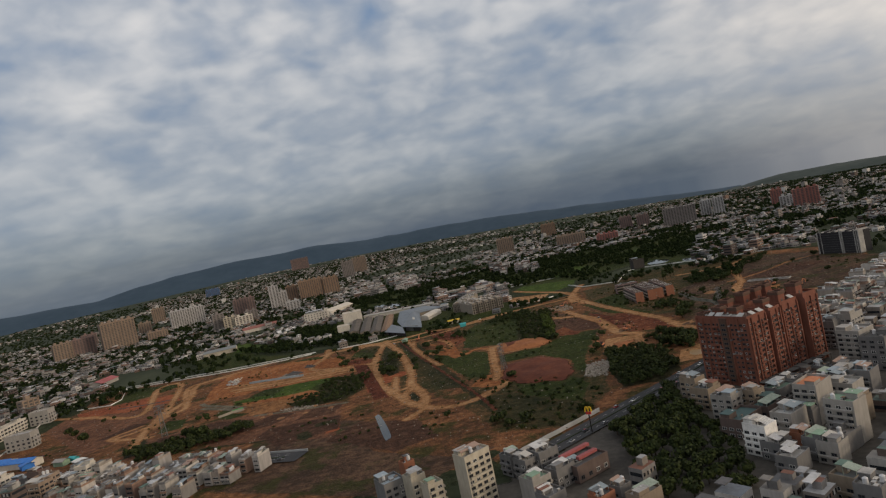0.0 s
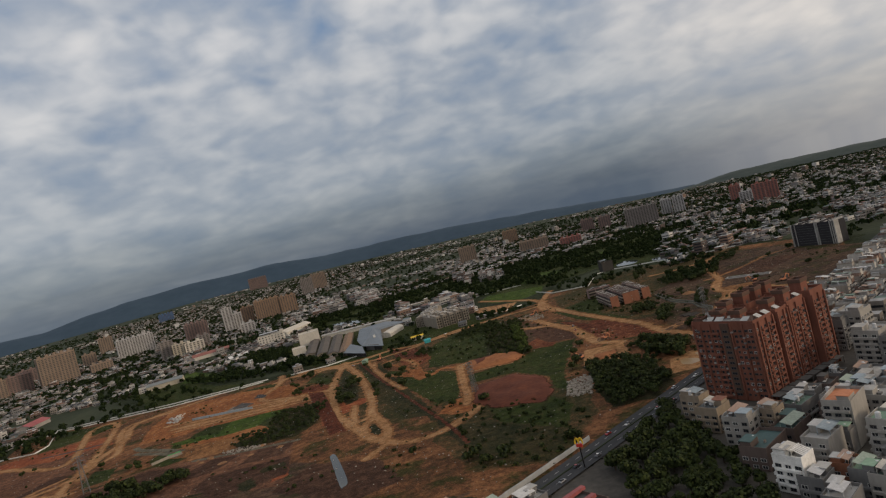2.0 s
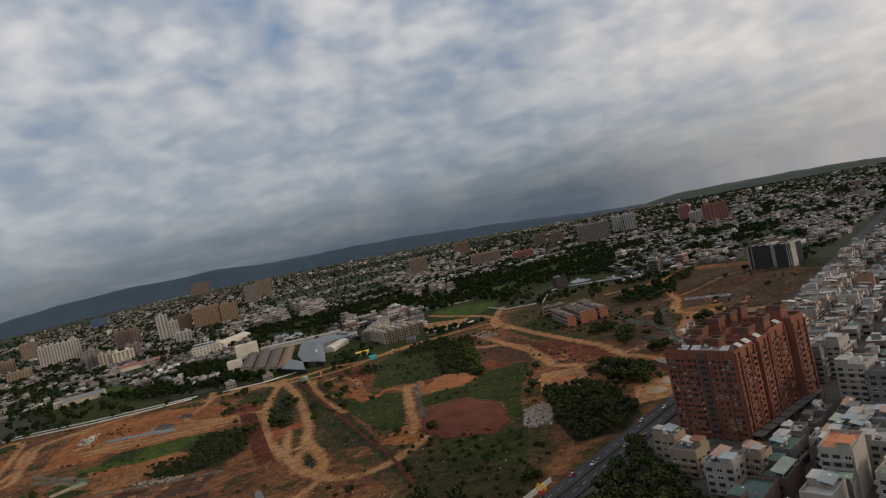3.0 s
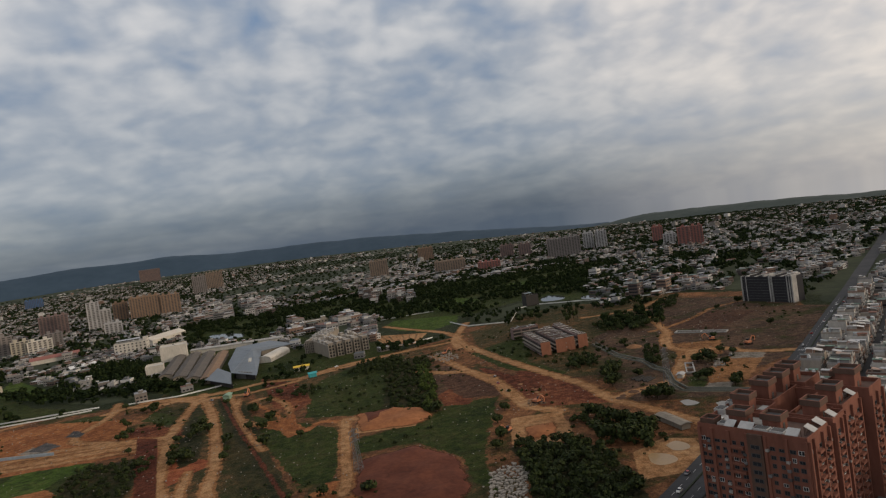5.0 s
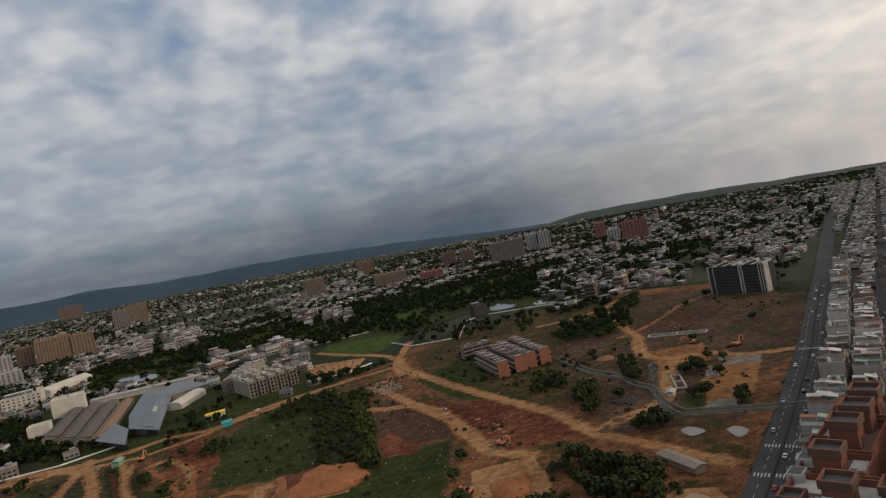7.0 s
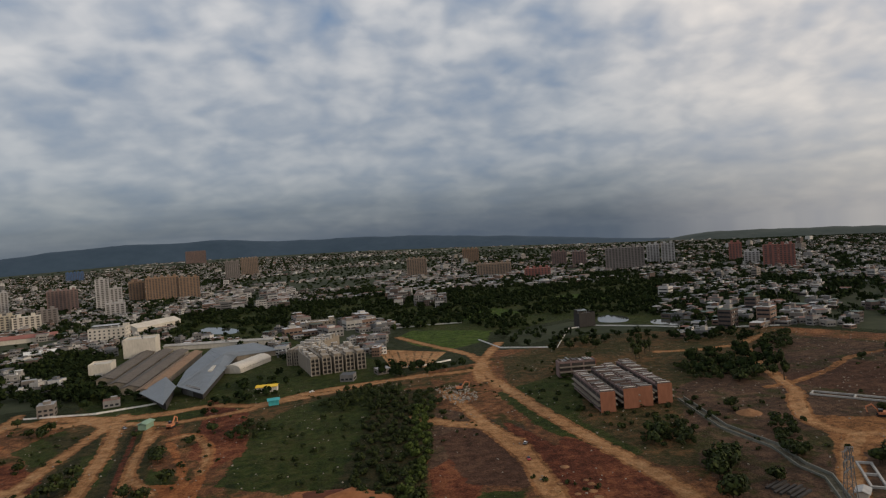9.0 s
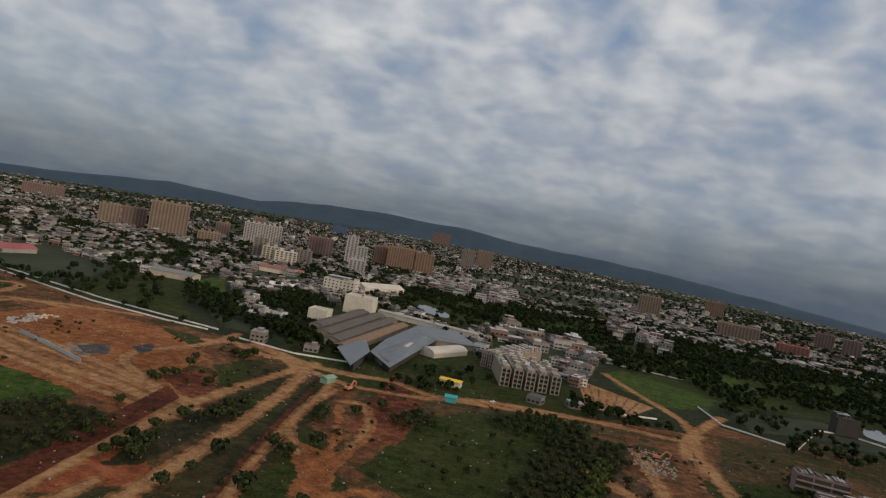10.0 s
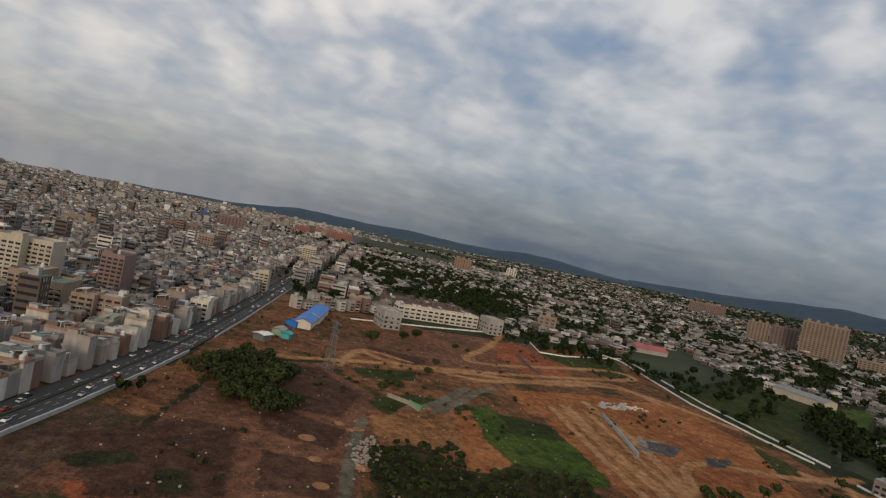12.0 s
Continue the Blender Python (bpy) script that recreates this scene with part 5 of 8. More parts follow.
    for s in sides:
        width, off = (w, d / 2) if s in (0, 2) else (d, w / 2)
        n = max(1, int(width / (storey * 1.2)))
        bal = rng.random() < balcony
        for f in range(nf):
            z = f * storey + storey * 0.32
            if z + storey * 0.5 > h:
                break
            if strip:
                x, y = {0: (0, -off), 1: (off, 0), 2: (0, off), 3: (-off, 0)}[s]
                part("window_row", window_row(n, width, storey * 0.5, rng.random() < 0.6), root, m=Matrix.LocRotScale((x, y, z), Euler((0, 0, s * math.pi / 2)), None))
            else:
                for k in range(n):
                    q = (k + 0.5) * width / n - width / 2
                    x, y = {0: (q, -off), 1: (off, q), 2: (-q, off), 3: (-off, -q)}[s]
                    put_window(root, WIN_DARK if rng.random() < 0.6 else WIN_LIGHT, x, y, z, min(1.7, width / n * 0.7), storey * 0.5, s)
            if bal and f > 0:
                b = Acc()
                g = storey * 0.4
                if s in (0, 2):
                    y0, y1 = (-off - g, -off) if s == 0 else (off, off + g)
                    b.box(-width * 0.42, y0, z - storey * 0.3, width * 0.42, y1, z + 0.05, 0, bottom=True)
                else:
                    x0, x1 = (off, off + g) if s == 1 else (-off - g, -off)
                    b.box(x0, -width * 0.42, z - storey * 0.3, x1, width * 0.42, z + 0.05, 0, bottom=True)
                part("balcony", b.mesh("balcony", [wall]), root)
    return root


def tank_mesh():
    bm = bmesh.new()
    bmesh.ops.create_cone(bm, cap_ends=True, segments=10, radius1=0.7, radius2=0.7, depth=1.5, matrix=Matrix.Translation((0, 0, 1.3)))
    bmesh.ops.create_cone(bm, cap_ends=True, segments=10, radius1=0.72, radius2=0.2, depth=0.35, matrix=Matrix.Translation((0, 0, 2.22)))
    for x, y in ((-0.4, -0.4), (0.4, -0.4), (0.4, 0.4), (-0.4, 0.4)):
        bmesh.ops.create_cube(bm, size=1, matrix=Matrix.LocRotScale((x, y, 0.28), None, (0.08, 0.08, 0.56)))
    me = bpy.data.meshes.new("water_tank")
    bm.to_mesh(me)
    me.materials.append(M["steel"])
    return me


TANK = tank_mesh()
GA = radians(33)
TAKEN = []


def near(c, w, d, h, wall, roof, label):
    i = len(TAKEN)
    w, d, h = w * 0.72, d * 0.72, h * 0.88
    root = house(c, w, d, h, GA + radians((i % 3 - 1) * 3), wall, roof, label, i, 2.1, 0.7, 0.85 if h < 10 else 0.5, 0.8)
    TAKEN.append((Vector(c), max(w, d) * 0.5))
    return root


def pergola(root, x, y, z, w, d):
    """A sloping white pergola of broad slats over a terrace."""
    b = Acc()
    for u in (-w / 2, w / 2 - 0.2):
        b.box(x + u, y - d / 2, z, x + u + 0.2, y - d / 2 + 0.2, z + 0.6)
        b.box(x + u, y + d / 2 - 0.2, z, x + u + 0.2, y + d / 2, z + 1.8)
    fr = part("pergola", b.mesh("pergola", ["white"]), root)
    for k in range(6):
        b = Acc()
        u = x - w / 2 + (k + 0.25) * w / 6
        p = [(u, y - d / 2, z + 0.6), (u + w / 12, y - d / 2, z + 0.6), (u + w / 12, y + d / 2, z + 1.8), (u, y + d / 2, z + 1.8)]
        b.quad(p)
        b.quad([(a0, a1, a2 - 0.15) for a0, a1, a2 in reversed(p)])
        b.quad([p[0], p[3], (*p[3][:2], p[3][2] - 0.15), (*p[0][:2], p[0][2] - 0.15)])
        b.quad([p[2], p[1], (*p[1][:2], p[1][2] - 0.15), (*p[2][:2], p[2][2] - 0.15)])
        part("slat", b.mesh("slat", ["white"]), fr)


near((92, 264), 9, 11, 11, "beige", "concrete", "beige stepped concrete house with a tall stair wall")
near((93, 254), 12, 12, 9, "beige", "roof_o", "beige concrete house with a roof terrace")
near((95, 238), 13, 12, 10, "pale", "bluish", "pale house with stacked balconies and bluish roof")
near((104, 237), 9, 9, 10, "beige", "concrete", "beige house with plain side wall")
near((106, 230), 17, 10, 6, "darkwall", "teal", "low shed with a dark teal metal roof")
near((92, 222), 20, 11, 7, "darkwall", "teal", "dark brick row of houses with green metal roof")
white_house = near((89, 202), 9, 11, 11, "white", "concrete", "clean white modern house with striped roof openings")
pergola(white_house, 0.6, -2.2, 9.9, 4.6, 3.2)
near((103, 210), 14, 10, 10, "pale", "roof_pale", "pale house with a broad white roof")
near((118, 220), 17, 11, 15, "pale", "orange_roof", "six-storey pale apartment house with an orange roof room")
near((137, 243), 14, 9, 7, "grey", "bluish", "grey house with a light blue metal roof")
near((149, 246), 20, 11, 7, "grey", "concrete", "grey row of houses with dormers")
near((127, 251), 10, 8, 6, "grey", "roof_pale", "low grey house with a white roof")
near((165, 266), 17, 13, 17, "pale", "concrete", "white apartment block with wrapped balconies")
near((168, 257), 14, 13, 15, "grey", "darkroof", "grey apartment block with a dark roof")
near((173, 297), 13, 11, 14, "grey", "darkroof", "grey apartment house behind the brick tower")
near((116, 199), 11, 13, 15, "pale", "greenroof", "pale apartment house with a green roof")
near((91, 197), 10, 9, 6, "grey", "roof_pale", "small house with a pale metal roof")
near((101, 199), 9, 8, 6, "brickwall", "roof_pale", "small brick house with a pale metal roof")
near((102, 192), 11, 9, 7, "grey", "greenroof", "small house with a pale green metal roof")
near((103, 187), 9, 9, 7, "pale", "roof_o", "small pale house with cluttered roof")
near((-5, 209), 15, 9, 20, "cream", "concrete", "eight-storey cream-white residential block with balconies")
near((-35, 216), 11, 12, 13, "grey", "bluish", "grey apartment house with pale blue roof")
near((-29, 225), 6, 6, 15, "brickwall", "darkroof", "narrow brick-brown stair block with a dark roof")
near((-26, 213), 8, 8, 14, "cream", "concrete", "cream house with stacked balconies")
near((-20, 208), 8, 8, 12, "cream", "greenroof", "cream house with a planted roof")
near((9, 228), 9, 9, 8, "grey", "roof_pale", "small grey house with a white roof")
near((13, 221), 8, 9, 8, "grey", "concrete", "small grey concrete house")
near((20, 224), 12, 10, 9, "grey", "concrete", "grey house with a dish on its flat roof")
near((14, 204), 11, 10, 8, "pale", "greenroof", "house with a faded green roof terrace")
near((23, 210), 11, 8, 7, "grey", "roof_o", "low grey house with a metal roof")
near((28, 214), 9, 6, 5, "grey", "darkroof", "low dark roofed building beside a restaurant")
near((31, 184), 9, 7, 7, "brickwall", "roof_o", "small brick-red house beside a park")
near((38, 189), 7, 6, 6, "grey", "roof_pale", "small kiosk-like house with a pale roof")
near((43, 182), 13, 8, 6, "beige", "concrete", "low beige building with a long flat roof")
near((17, 192), 10, 9, 7, "grey", "roof_o", "low grey house with a cluttered roof")
near((90, 186), 12, 9, 6, "grey", "roof_pale", "low house with a pale metal roof")
near((111, 194), 12, 9, 6, "grey", "roof_o", "low house with a rusty metal roof")
near((94, 166), 10, 9, 7, "beige", "roof_o", "small beige house in a close quarter")
near((94, 156), 10, 9, 9, "grey", "concrete", "grey balconied house in a close quarter")
for q, w, d, h, wall, roof, label in (((117, 242), 15, 10, 7, "grey", "roof_o", "low grey houses with a patched metal roof"), ((128.5, 239), 12, 10, 7, "pale", "roof_pale", "pale house with a white sheet roof"),
                                      ((146, 263), 9, 7, 4, "grey", "roof_pale", "small shed with a white sheet roof"), ((139, 236), 11, 9, 8, "grey", "concrete", "grey house with a cluttered flat roof"),
                                      ((136, 255), 11, 8, 5, "darkwall", "darkroof", "dark low shed beside a lane"), ((150, 254), 14, 8, 6, "grey", "roof_o", "grey row house with a metal roof"),
                                      ((110, 246), 9, 8, 6, "brickwall", "rust_roof", "small brick house with a rusty roof"), ((122, 231), 12, 8, 9, "darkwall", "darkroof", "dark narrow house between taller ones"),
                                      ((112, 215), 9, 9, 7, "grey", "greenroof", "small grey house with a green roof"), ((127, 212), 12, 10, 9, "beige", "roof_o", "beige house with a rusty roof"),
                                      ((133, 225), 12, 11, 10, "pale", "concrete", "pale house with a flat roof"), ((147, 236), 12, 10, 9, "grey", "bluish", "grey house with a bluish roof")):
    near(q, w, d, h, wall, roof, label)
near((182, 298), 15, 14, 16, "pale", "concrete", "pale apartment block with wrapped balconies")

# west side of the avenue
def west(c, w, d, h, wall, roof, label):
    i = len(TAKEN)
    w, d = w * 0.8, d * 0.8
    house(c, w, d, h, WANG + math.pi + radians((i % 3 - 1) * 2), wall, roof, label, 100 + i, 2.1, 0.6, 0.35, strip=True)
    TAKEN.append((Vector(c), max(w, d) * 0.5))


west((-217, 304), 11, 11, 13, "tan", "concrete", "salmon-tiled apartment house with a stair head")
west((-220, 313), 12, 12, 13, "tan", "roof_o", "pinkish apartment house with rows of windows")
west((-286, 302), 18, 14, 22, "mauve", "darkroof", "dark red apartment tower in the town")
west((-289, 269), 17, 15, 22, "cream", "concrete", "cream white apartment tower with balconies")
west((-284, 257), 17, 15, 23, "cream", "concrete", "cream white apartment tower with balconies")
west((-249, 276), 26, 12, 14, "beige", "concrete", "long beige apartment block with balconies")
west((-241, 289), 20, 11, 12, "beige", "roof_o", "beige apartment block with planted roof")
west((-207, 326), 9, 9, 11, "off_white", "concrete", "narrow blank white house")
west((-235, 331), 10, 9, 12, "darkwall", "roof_o", "dark glass-fronted house with a flat roof")
west((-199, 314), 14, 10, 7, "pale", "greenroof", "low house with a pale green roof")
west((-249, 339), 11, 10, 8, "grey", "bluish", "grey shop house with bluish roof")
west((-266, 345), 11, 11, 9, "off_white", "white", "white shop house at the avenue")
west((-396, 377), 12, 12, 13, "cream", "concrete", "cream corner house at the avenue")
west((-647, 433), 22, 18, 20, "cream", "concrete", "tall cream office block at the avenue")
west((-581, 331), 34, 18, 18, "tan", "concrete", "brown apartment slab in the town")


def free(p, r, bound=True):
    q = Vector(p)
    if bound and q.x < -15 and q.y > 232 and q.y > -1.75 * q.x:
        return False
    if any((q - c).length < r + k for c, k in TAKEN):
        return False
    t = q - TORG
    return not (-5 < t.dot(TX) < 57 and -6.5 < t.dot(TY) < 27)


PARK = [(50, 242), (87, 286), (93, 271), (87, 239), (82, 208), (75, 174), (50, 186), (50, 210)]


def in_park(p):
    return bool(inside_poly(np.array([p[0]]), np.array([p[1]]), PARK)[0])


def shop_row(fn, u0, u1, v, seed, depth=9.0, label="", lo=3.2, hi=5.2, bound=True):
    rng = random.Random(seed)
    u = u0
    k = 0
    while u < u1:
        w = rng.uniform(lo, hi)
        c, (x1, y1), (x0, y0) = fn(u + w / 2, v), fn(u + w, v), fn(u, v)
        if free(c, 2.2, bound) and not in_park(c):
            house(c, w - 0.1, depth * rng.uniform(0.85, 1.05), rng.choice((4.2, 5.4, 6.2, 6.4, 7, 8, 8.4, 10)), math.atan2(y1 - y0, x1 - x0) + (math.pi if x1 < x0 else 0), "wall_o", "roof_o", label or "flat-roofed town house in a close row", seed * 50 + k, 2.05, 0.5, 0.75, 0.4, group="row of town houses", strip=True)
            TAKEN.append((Vector(c), w * 0.5))
        u += w
        k += 1


shop_row(west_ave, 14, 330, 11.6, 21, label="shop house facing the busy avenue", bound=False)
shop_row(west_ave, 24, 210, 24.0, 22, bound=False)
shop_row(west_ave, 40, 175, 38.5, 23, bound=False)
shop_row(ave, 168, 480, 11.6, 24, label="shop house beside the wide avenue")
shop_row(ave, 168, 400, 22.2, 25)
shop_row(ave, 170, 330, 36.5, 27)
SIDE = Vector((-0.515, 0.857))
shop_row(lambda u, v: tuple(Vector((-345, 396)) + SIDE * u + Vector((-0.857, -0.515)) * v), 0, 82, 0, 29, 8, "shop house in a row near the avenue")



GARDENS, QUARTERS = [], []


def town(name, poly, ang, label, seed, step=13.0, fill=0.8, hs=(6, 8, 9, 10, 12, 14), tall=0.01, street=5, skip_free=False, tallh=(9, 11, 13), trees=0.0):
    """A quarter of close-set flat-roofed houses with window bands, joined."""
    rng = random.Random(seed)
    QUARTERS.append(poly)
    if trees:
        GARDENS.append((poly, trees, seed))
    a = Acc()
    xs, ys = [p[0] for p in poly], [p[1] for p in poly]
    c, s = math.cos(ang), math.sin(ang)
    R = max(max(xs) - min(xs), max(ys) - min(ys)) * 0.75
    mx, my = (min(xs) + max(xs)) / 2, (min(ys) + max(ys)) / 2
    n = int(R / step)
    pts = [(i, j) for i in range(-n, n + 1) for j in range(-n, n + 1) if i % street and j % 4]
    P = np.array([(mx + c * i * step - s * j * step, my + s * i * step + c * j * step) for i, j in pts])
    ok = inside_poly(P[:, 0], P[:, 1], poly)
    for (x, y), good in zip(P.tolist(), ok):
        if not good or rng.random() > fill:
            continue
        if skip_free and (not free((x, y), 6) or in_park((x, y))):
            continue
        far = math.hypot(x - 40, y - 250)
        if trees and noise.noise((x * 0.012, y * 0.012, 6)) + 0.4 * noise.noise((x * 0.04, y * 0.04, 2)) < -0.12:
            continue
        h = rng.choice(hs) * rng.uniform(0.9, 1.1)
        w, d = rng.uniform(0.36, 0.56) * step, rng.uniform(0.36, 0.56) * step
        if rng.random() < tall:
            h = rng.choice(tallh)
            w, d = w * 1.2, d * 1.2
        at = (x + rng.uniform(-1.5, 1.5), y + rng.uniform(-1.5, 1.5))
        a.box(-w, -d, 0, w, d, h, 0, 1, at=at, a=ang)
        if far < 1900:
            for f in range(int(h / 3.0)):
                z = 1.1 + f * 3.0
                a.box(-w * 0.86, -d - 0.06, z, w * 0.86, d + 0.06, z + 1.2, 2, 2, at=at, a=ang)
                if far < 900:
                    a.box(-w - 0.06, -d * 0.86, z, w + 0.06, d * 0.86, z + 1.2, 2, 2, at=at, a=ang)
                    for q in (-0.5, 0.0, 0.5):
                        a.box(w * q - 0.5, -d - 0.09, z - 0.1, w * q + 0.5, d + 0.09, z + 1.3, 0, 0, at=at, a=ang)
        if rng.random() < 0.75:
            q = rng.uniform(-0.4, 0.4)
            a.box(w * q - w * 0.4, -d * 0.5, h, w * q + w * 0.4, d * 0.4, h + rng.uniform(1.5, 3), 0, 1, at=at, a=ang)
        if rng.random() < 0.5:
            a.box(-w * 0.9, d * 0.1, h + 2.2, w * rng.uniform(0.2, 0.9), d * 0.95, h + 2.5, 1, 1, at=at, a=ang, bottom=True)
    tagged(new(name, a.mesh(name, ["wall", "flat_roof", "glass"])), label, "houses", kind="stuff")


town("town_quarter", [uv(-160, 44), uv(165, 88), ave(170, 44), ave(330, 32), ave(400, 32), ave(400, 17.5), ave(480, 17.5), ave(480, 7.5), ave(800, 7.5), ave(1500, 8), uv(1500, 420), uv(600, 420), uv(-160, 260)], UANG, "close-set flat-roofed town houses east of the avenue", 31, 7.0, 0.95, hs=(3.5, 4, 4.5, 5, 6, 7), skip_free=True, tall=0.0)
town("town_quarter", [uv(1500, 30), uv(3400, 30), uv(3400, 900), uv(600, 900), uv(600, 420), uv(1500, 420)], UANG, "far town of flat-roofed houses", 32, 14, 0.55, hs=(3, 4, 5, 6), tall=0.01, tallh=(12, 16, 20))
town("town_quarter", [west_ave(20, 46), west_ave(175, 46), west_ave(210, 17), west_ave(330, 17), west_ave(335, 7.5), west_ave(1000, 7.5), wv(1000, 420), wv(-60, 300)], WANG, "close-set flat-roofed town houses west of the avenue", 33, 7.2, 0.93, hs=(4, 4.5, 5, 6, 7, 8), skip_free=True, tall=0.02, tallh=(12, 15, 18))
town("town_quarter", [wv(1000, 24), wv(3300, 24), wv(3300, 1500), wv(600, 1300), wv(200, 420), wv(1000, 420)], WANG, "far town of flat-roofed houses", 34, 13.5, 0.45, hs=(3, 4, 5, 6), tall=0.02, tallh=(10, 14, 18))
town("town_quarter", [(-1090, 533), (-974, 555), (-528, 447), (-480, 466), (-421, 465), (-420, 411), (-496, 408)], WANG, "shop houses on the site's side of the avenue", 35, 11, 0.9)
town("town_quarter", [(-700, 771), (-731, 1082), (-692, 1546), (-543, 1884), (-412, 1912), (-226, 1178), (-249, 970), (-416, 967), (-415, 877), (-424, 795), (-494, 775), (-525, 732), (-489, 653)], radians(12), "broad town of pale flat-roofed houses", 36, 10.0, 0.5, (2.2, 2.6, 3, 3.5, 4.5), tall=0.05, tallh=(6, 8, 10), trees=0.5)
town("town_quarter", [(-747, 710), (-772, 833), (-753, 972), (-601, 995), (-515, 1045), (-433, 1040), (-1029, 1841), (-1249, 1797), (-1621, 1721), (-1701, 1347), (-1428, 1028)], radians(20), "broad town of pale flat-roofed houses", 37, 10.0, 0.5, (2.2, 2.6, 3, 3.5, 4.5), tall=0.04, tallh=(6, 8, 9), trees=0.5)
town("town_quarter", [(424, 954), (510, 1047), (648, 1057), (840, 1054), (1002, 1078), (594, 725), (515, 701), (535, 813), (459, 804), (414, 838)], radians(30), "broad town of grey flat-roofed houses", 38, 8.0, 0.62, (2, 2.3, 2.6, 3, 3.6), tall=0.015, tallh=(8, 11, 14), trees=0.5)
town("town_quarter", [(307, 2634), (631, 2204), (1303, 2441), (1916, 2394), (2164, 2086), (1025, 1098), (696, 1121), (587, 1298), (426, 1528), (284, 1711)], radians(25), "distant town of flat-roofed houses", 39, 13, 0.28, (2, 3, 4, 5), tall=0.02, tallh=(8, 12, 16), trees=0.5)
town("town_quarter", [(-715, 1683), (-434, 1315), (-384, 1317), (-268, 1462), (-266, 1858), (-171, 3083), (219, 3963), (-237, 3955), (-745, 3681), (-1101, 3285), (-1707, 3519)], radians(8), "distant town of flat-roofed houses", 40, 11, 0.5, (2.2, 2.6, 3, 3.5, 4.5), tall=0.015, tallh=(8, 11, 14), trees=0.5)
town("town_quarter", [(-205, 1255), (-173, 1495), (-86, 1472), (-55, 1129), (-117, 1108)], radians(8), "cluster of white flat-roofed houses among trees", 41, 15, 0.5, hs=(7, 9, 12))
town("town_quarter", [(77, 1233), (147, 1084), (140, 965), (85, 1012)], radians(-8), "row of grey houses among trees", 42, 13, 0.8)
town("town_quarter", [(-32, 835), (-20, 952), (64, 912), (73, 845), (44, 775), (-1, 823)], radians(20), "cluster of sheds and houses among trees", 43, 14, 0.6, hs=(4, 6, 8))
town("town_quarter", [(198, 1510), (410, 1442), (518, 1519), (654, 1883), (400, 1788), (235, 1826)], radians(20), "band of houses among trees", 44, 12, 0.5, (2.2, 2.6, 3, 3.5, 4.5), tall=0.015, tallh=(8, 11, 14), trees=0.5)

town("town_quarter", [(564, 837), (634, 848), (710, 860), (487, 656), (509, 698), (505, 743)], radians(33), "grey flat-roofed houses behind a scaffolded block", 45, 9, 0.7, (2.5, 3, 4))
town("town_quarter", [uv(430, -160), uv(900, -20), uv(1500, -20), uv(1500, -350), uv(700, -330)], UANG, "flat-roofed houses on the site's side of the avenue", 46, 10, 0.55, (3, 3.5, 4, 5), trees=0.4)



def far_carpet():
    """The far plain: thousands of small flat-roofed houses in loose quarters, too far to tell apart."""
    rng = np.random.default_rng(77)
    a = Acc()
    n = 0
    while n < 26000:
        az, d = rng.uniform(-1.35, 2.05), 950 * (4150 / 950) ** rng.uniform(0, 1)
        x, y = 30 - math.sin(az) * d, 250 + math.cos(az) * d
        q = noise.noise((x * 0.0022, y * 0.0022, 5)) + 0.5 * noise.noise((x * 0.007, y * 0.007, 1))
        n += 1
        if q < 0.04 + (0.12 if d < 1400 else 0):
            continue
        w, e = rng.uniform(2.5, 6.5, 2)
        h = rng.choice((2.2, 2.6, 3, 3.5, 4, 5)) * (1.8 if rng.uniform() < 0.03 else 1)
        a.box(-w, -e, 0, w, e, h, 0, 1, at=(x, y), a=rng.choice((0.3, 0.62, -0.2)) + rng.uniform(-0.1, 0.1))
    tagged(new("far_town", a.mesh("far_town", ["wall", "flat_roof"])), "far carpet of small pale houses across the plain", "houses", kind="stuff")


far_carpet()

# ---- far blocks ----


def far_block(x, y, deg, w, h, wall, label, depth=None, storey=3.0, bays=None, step=0):
    """A tall block: body, parapet, window rows as real recess bands, stair heads; x, y is the middle of its near face's foot."""
    depth = depth or max(12, min(w * 0.5, 24))
    root = new("apartment_block")
    root.matrix_basis = Matrix.LocRotScale((x, y, 0), Euler((0, 0, radians(deg))), None)
    tagged(root, label, "building")
    a = Acc()
    a.box(-w / 2, 0, 0, w / 2, depth, h, 0, 0)
    part("wall", a.mesh("wall", [wall]), root)
    n = bays or max(2, int(w / 5))
    for k in range(n + 1):
        b = Acc()
        q = -w / 2 + k * w / n
        b.box(q - 0.5, -0.9, 0, q + 0.5, 0, h + (1.5 if k % 2 else 0.4), 0, 0)
        part("pier", b.mesh("pier", [wall]), root)
    for k in range(n):
        b = Acc()
        q, r = -w / 2 + (k + 0.5) * w / n, w / n * 0.27
        for f in range(int(h / storey)):
            z = 1 + f * storey
            b.box(q - r, -0.25, z, q + r, 0, z + storey * 0.62, 0, 0, bottom=True)
        part("window_strip", b.mesh("window_strip", ["far_window"]), root)
    for e in (-1, 1):
        b = Acc()
        for f in range(int(h / storey)):
            z = 1 + f * storey
            b.box(min(e * w / 2, e * (w / 2 + 0.25)), depth * 0.3, z, max(e * w / 2, e * (w / 2 + 0.25)), depth * 0.7, z + storey * 0.5, 0, 0, bottom=True)
        part("window_strip", b.mesh("window_strip", ["far_window"]), root)
    for k in range(max(1, n // 2)):
        b = Acc()
        q = -w / 2 + (k + 0.5) * w / max(1, n // 2)
        b.box(q - 2.2, depth * 0.3, h, q + 2.2, depth * 0.7, h + 3.5, 0, 0)
        part("stair_head", b.mesh("stair_head", [wall]), root)


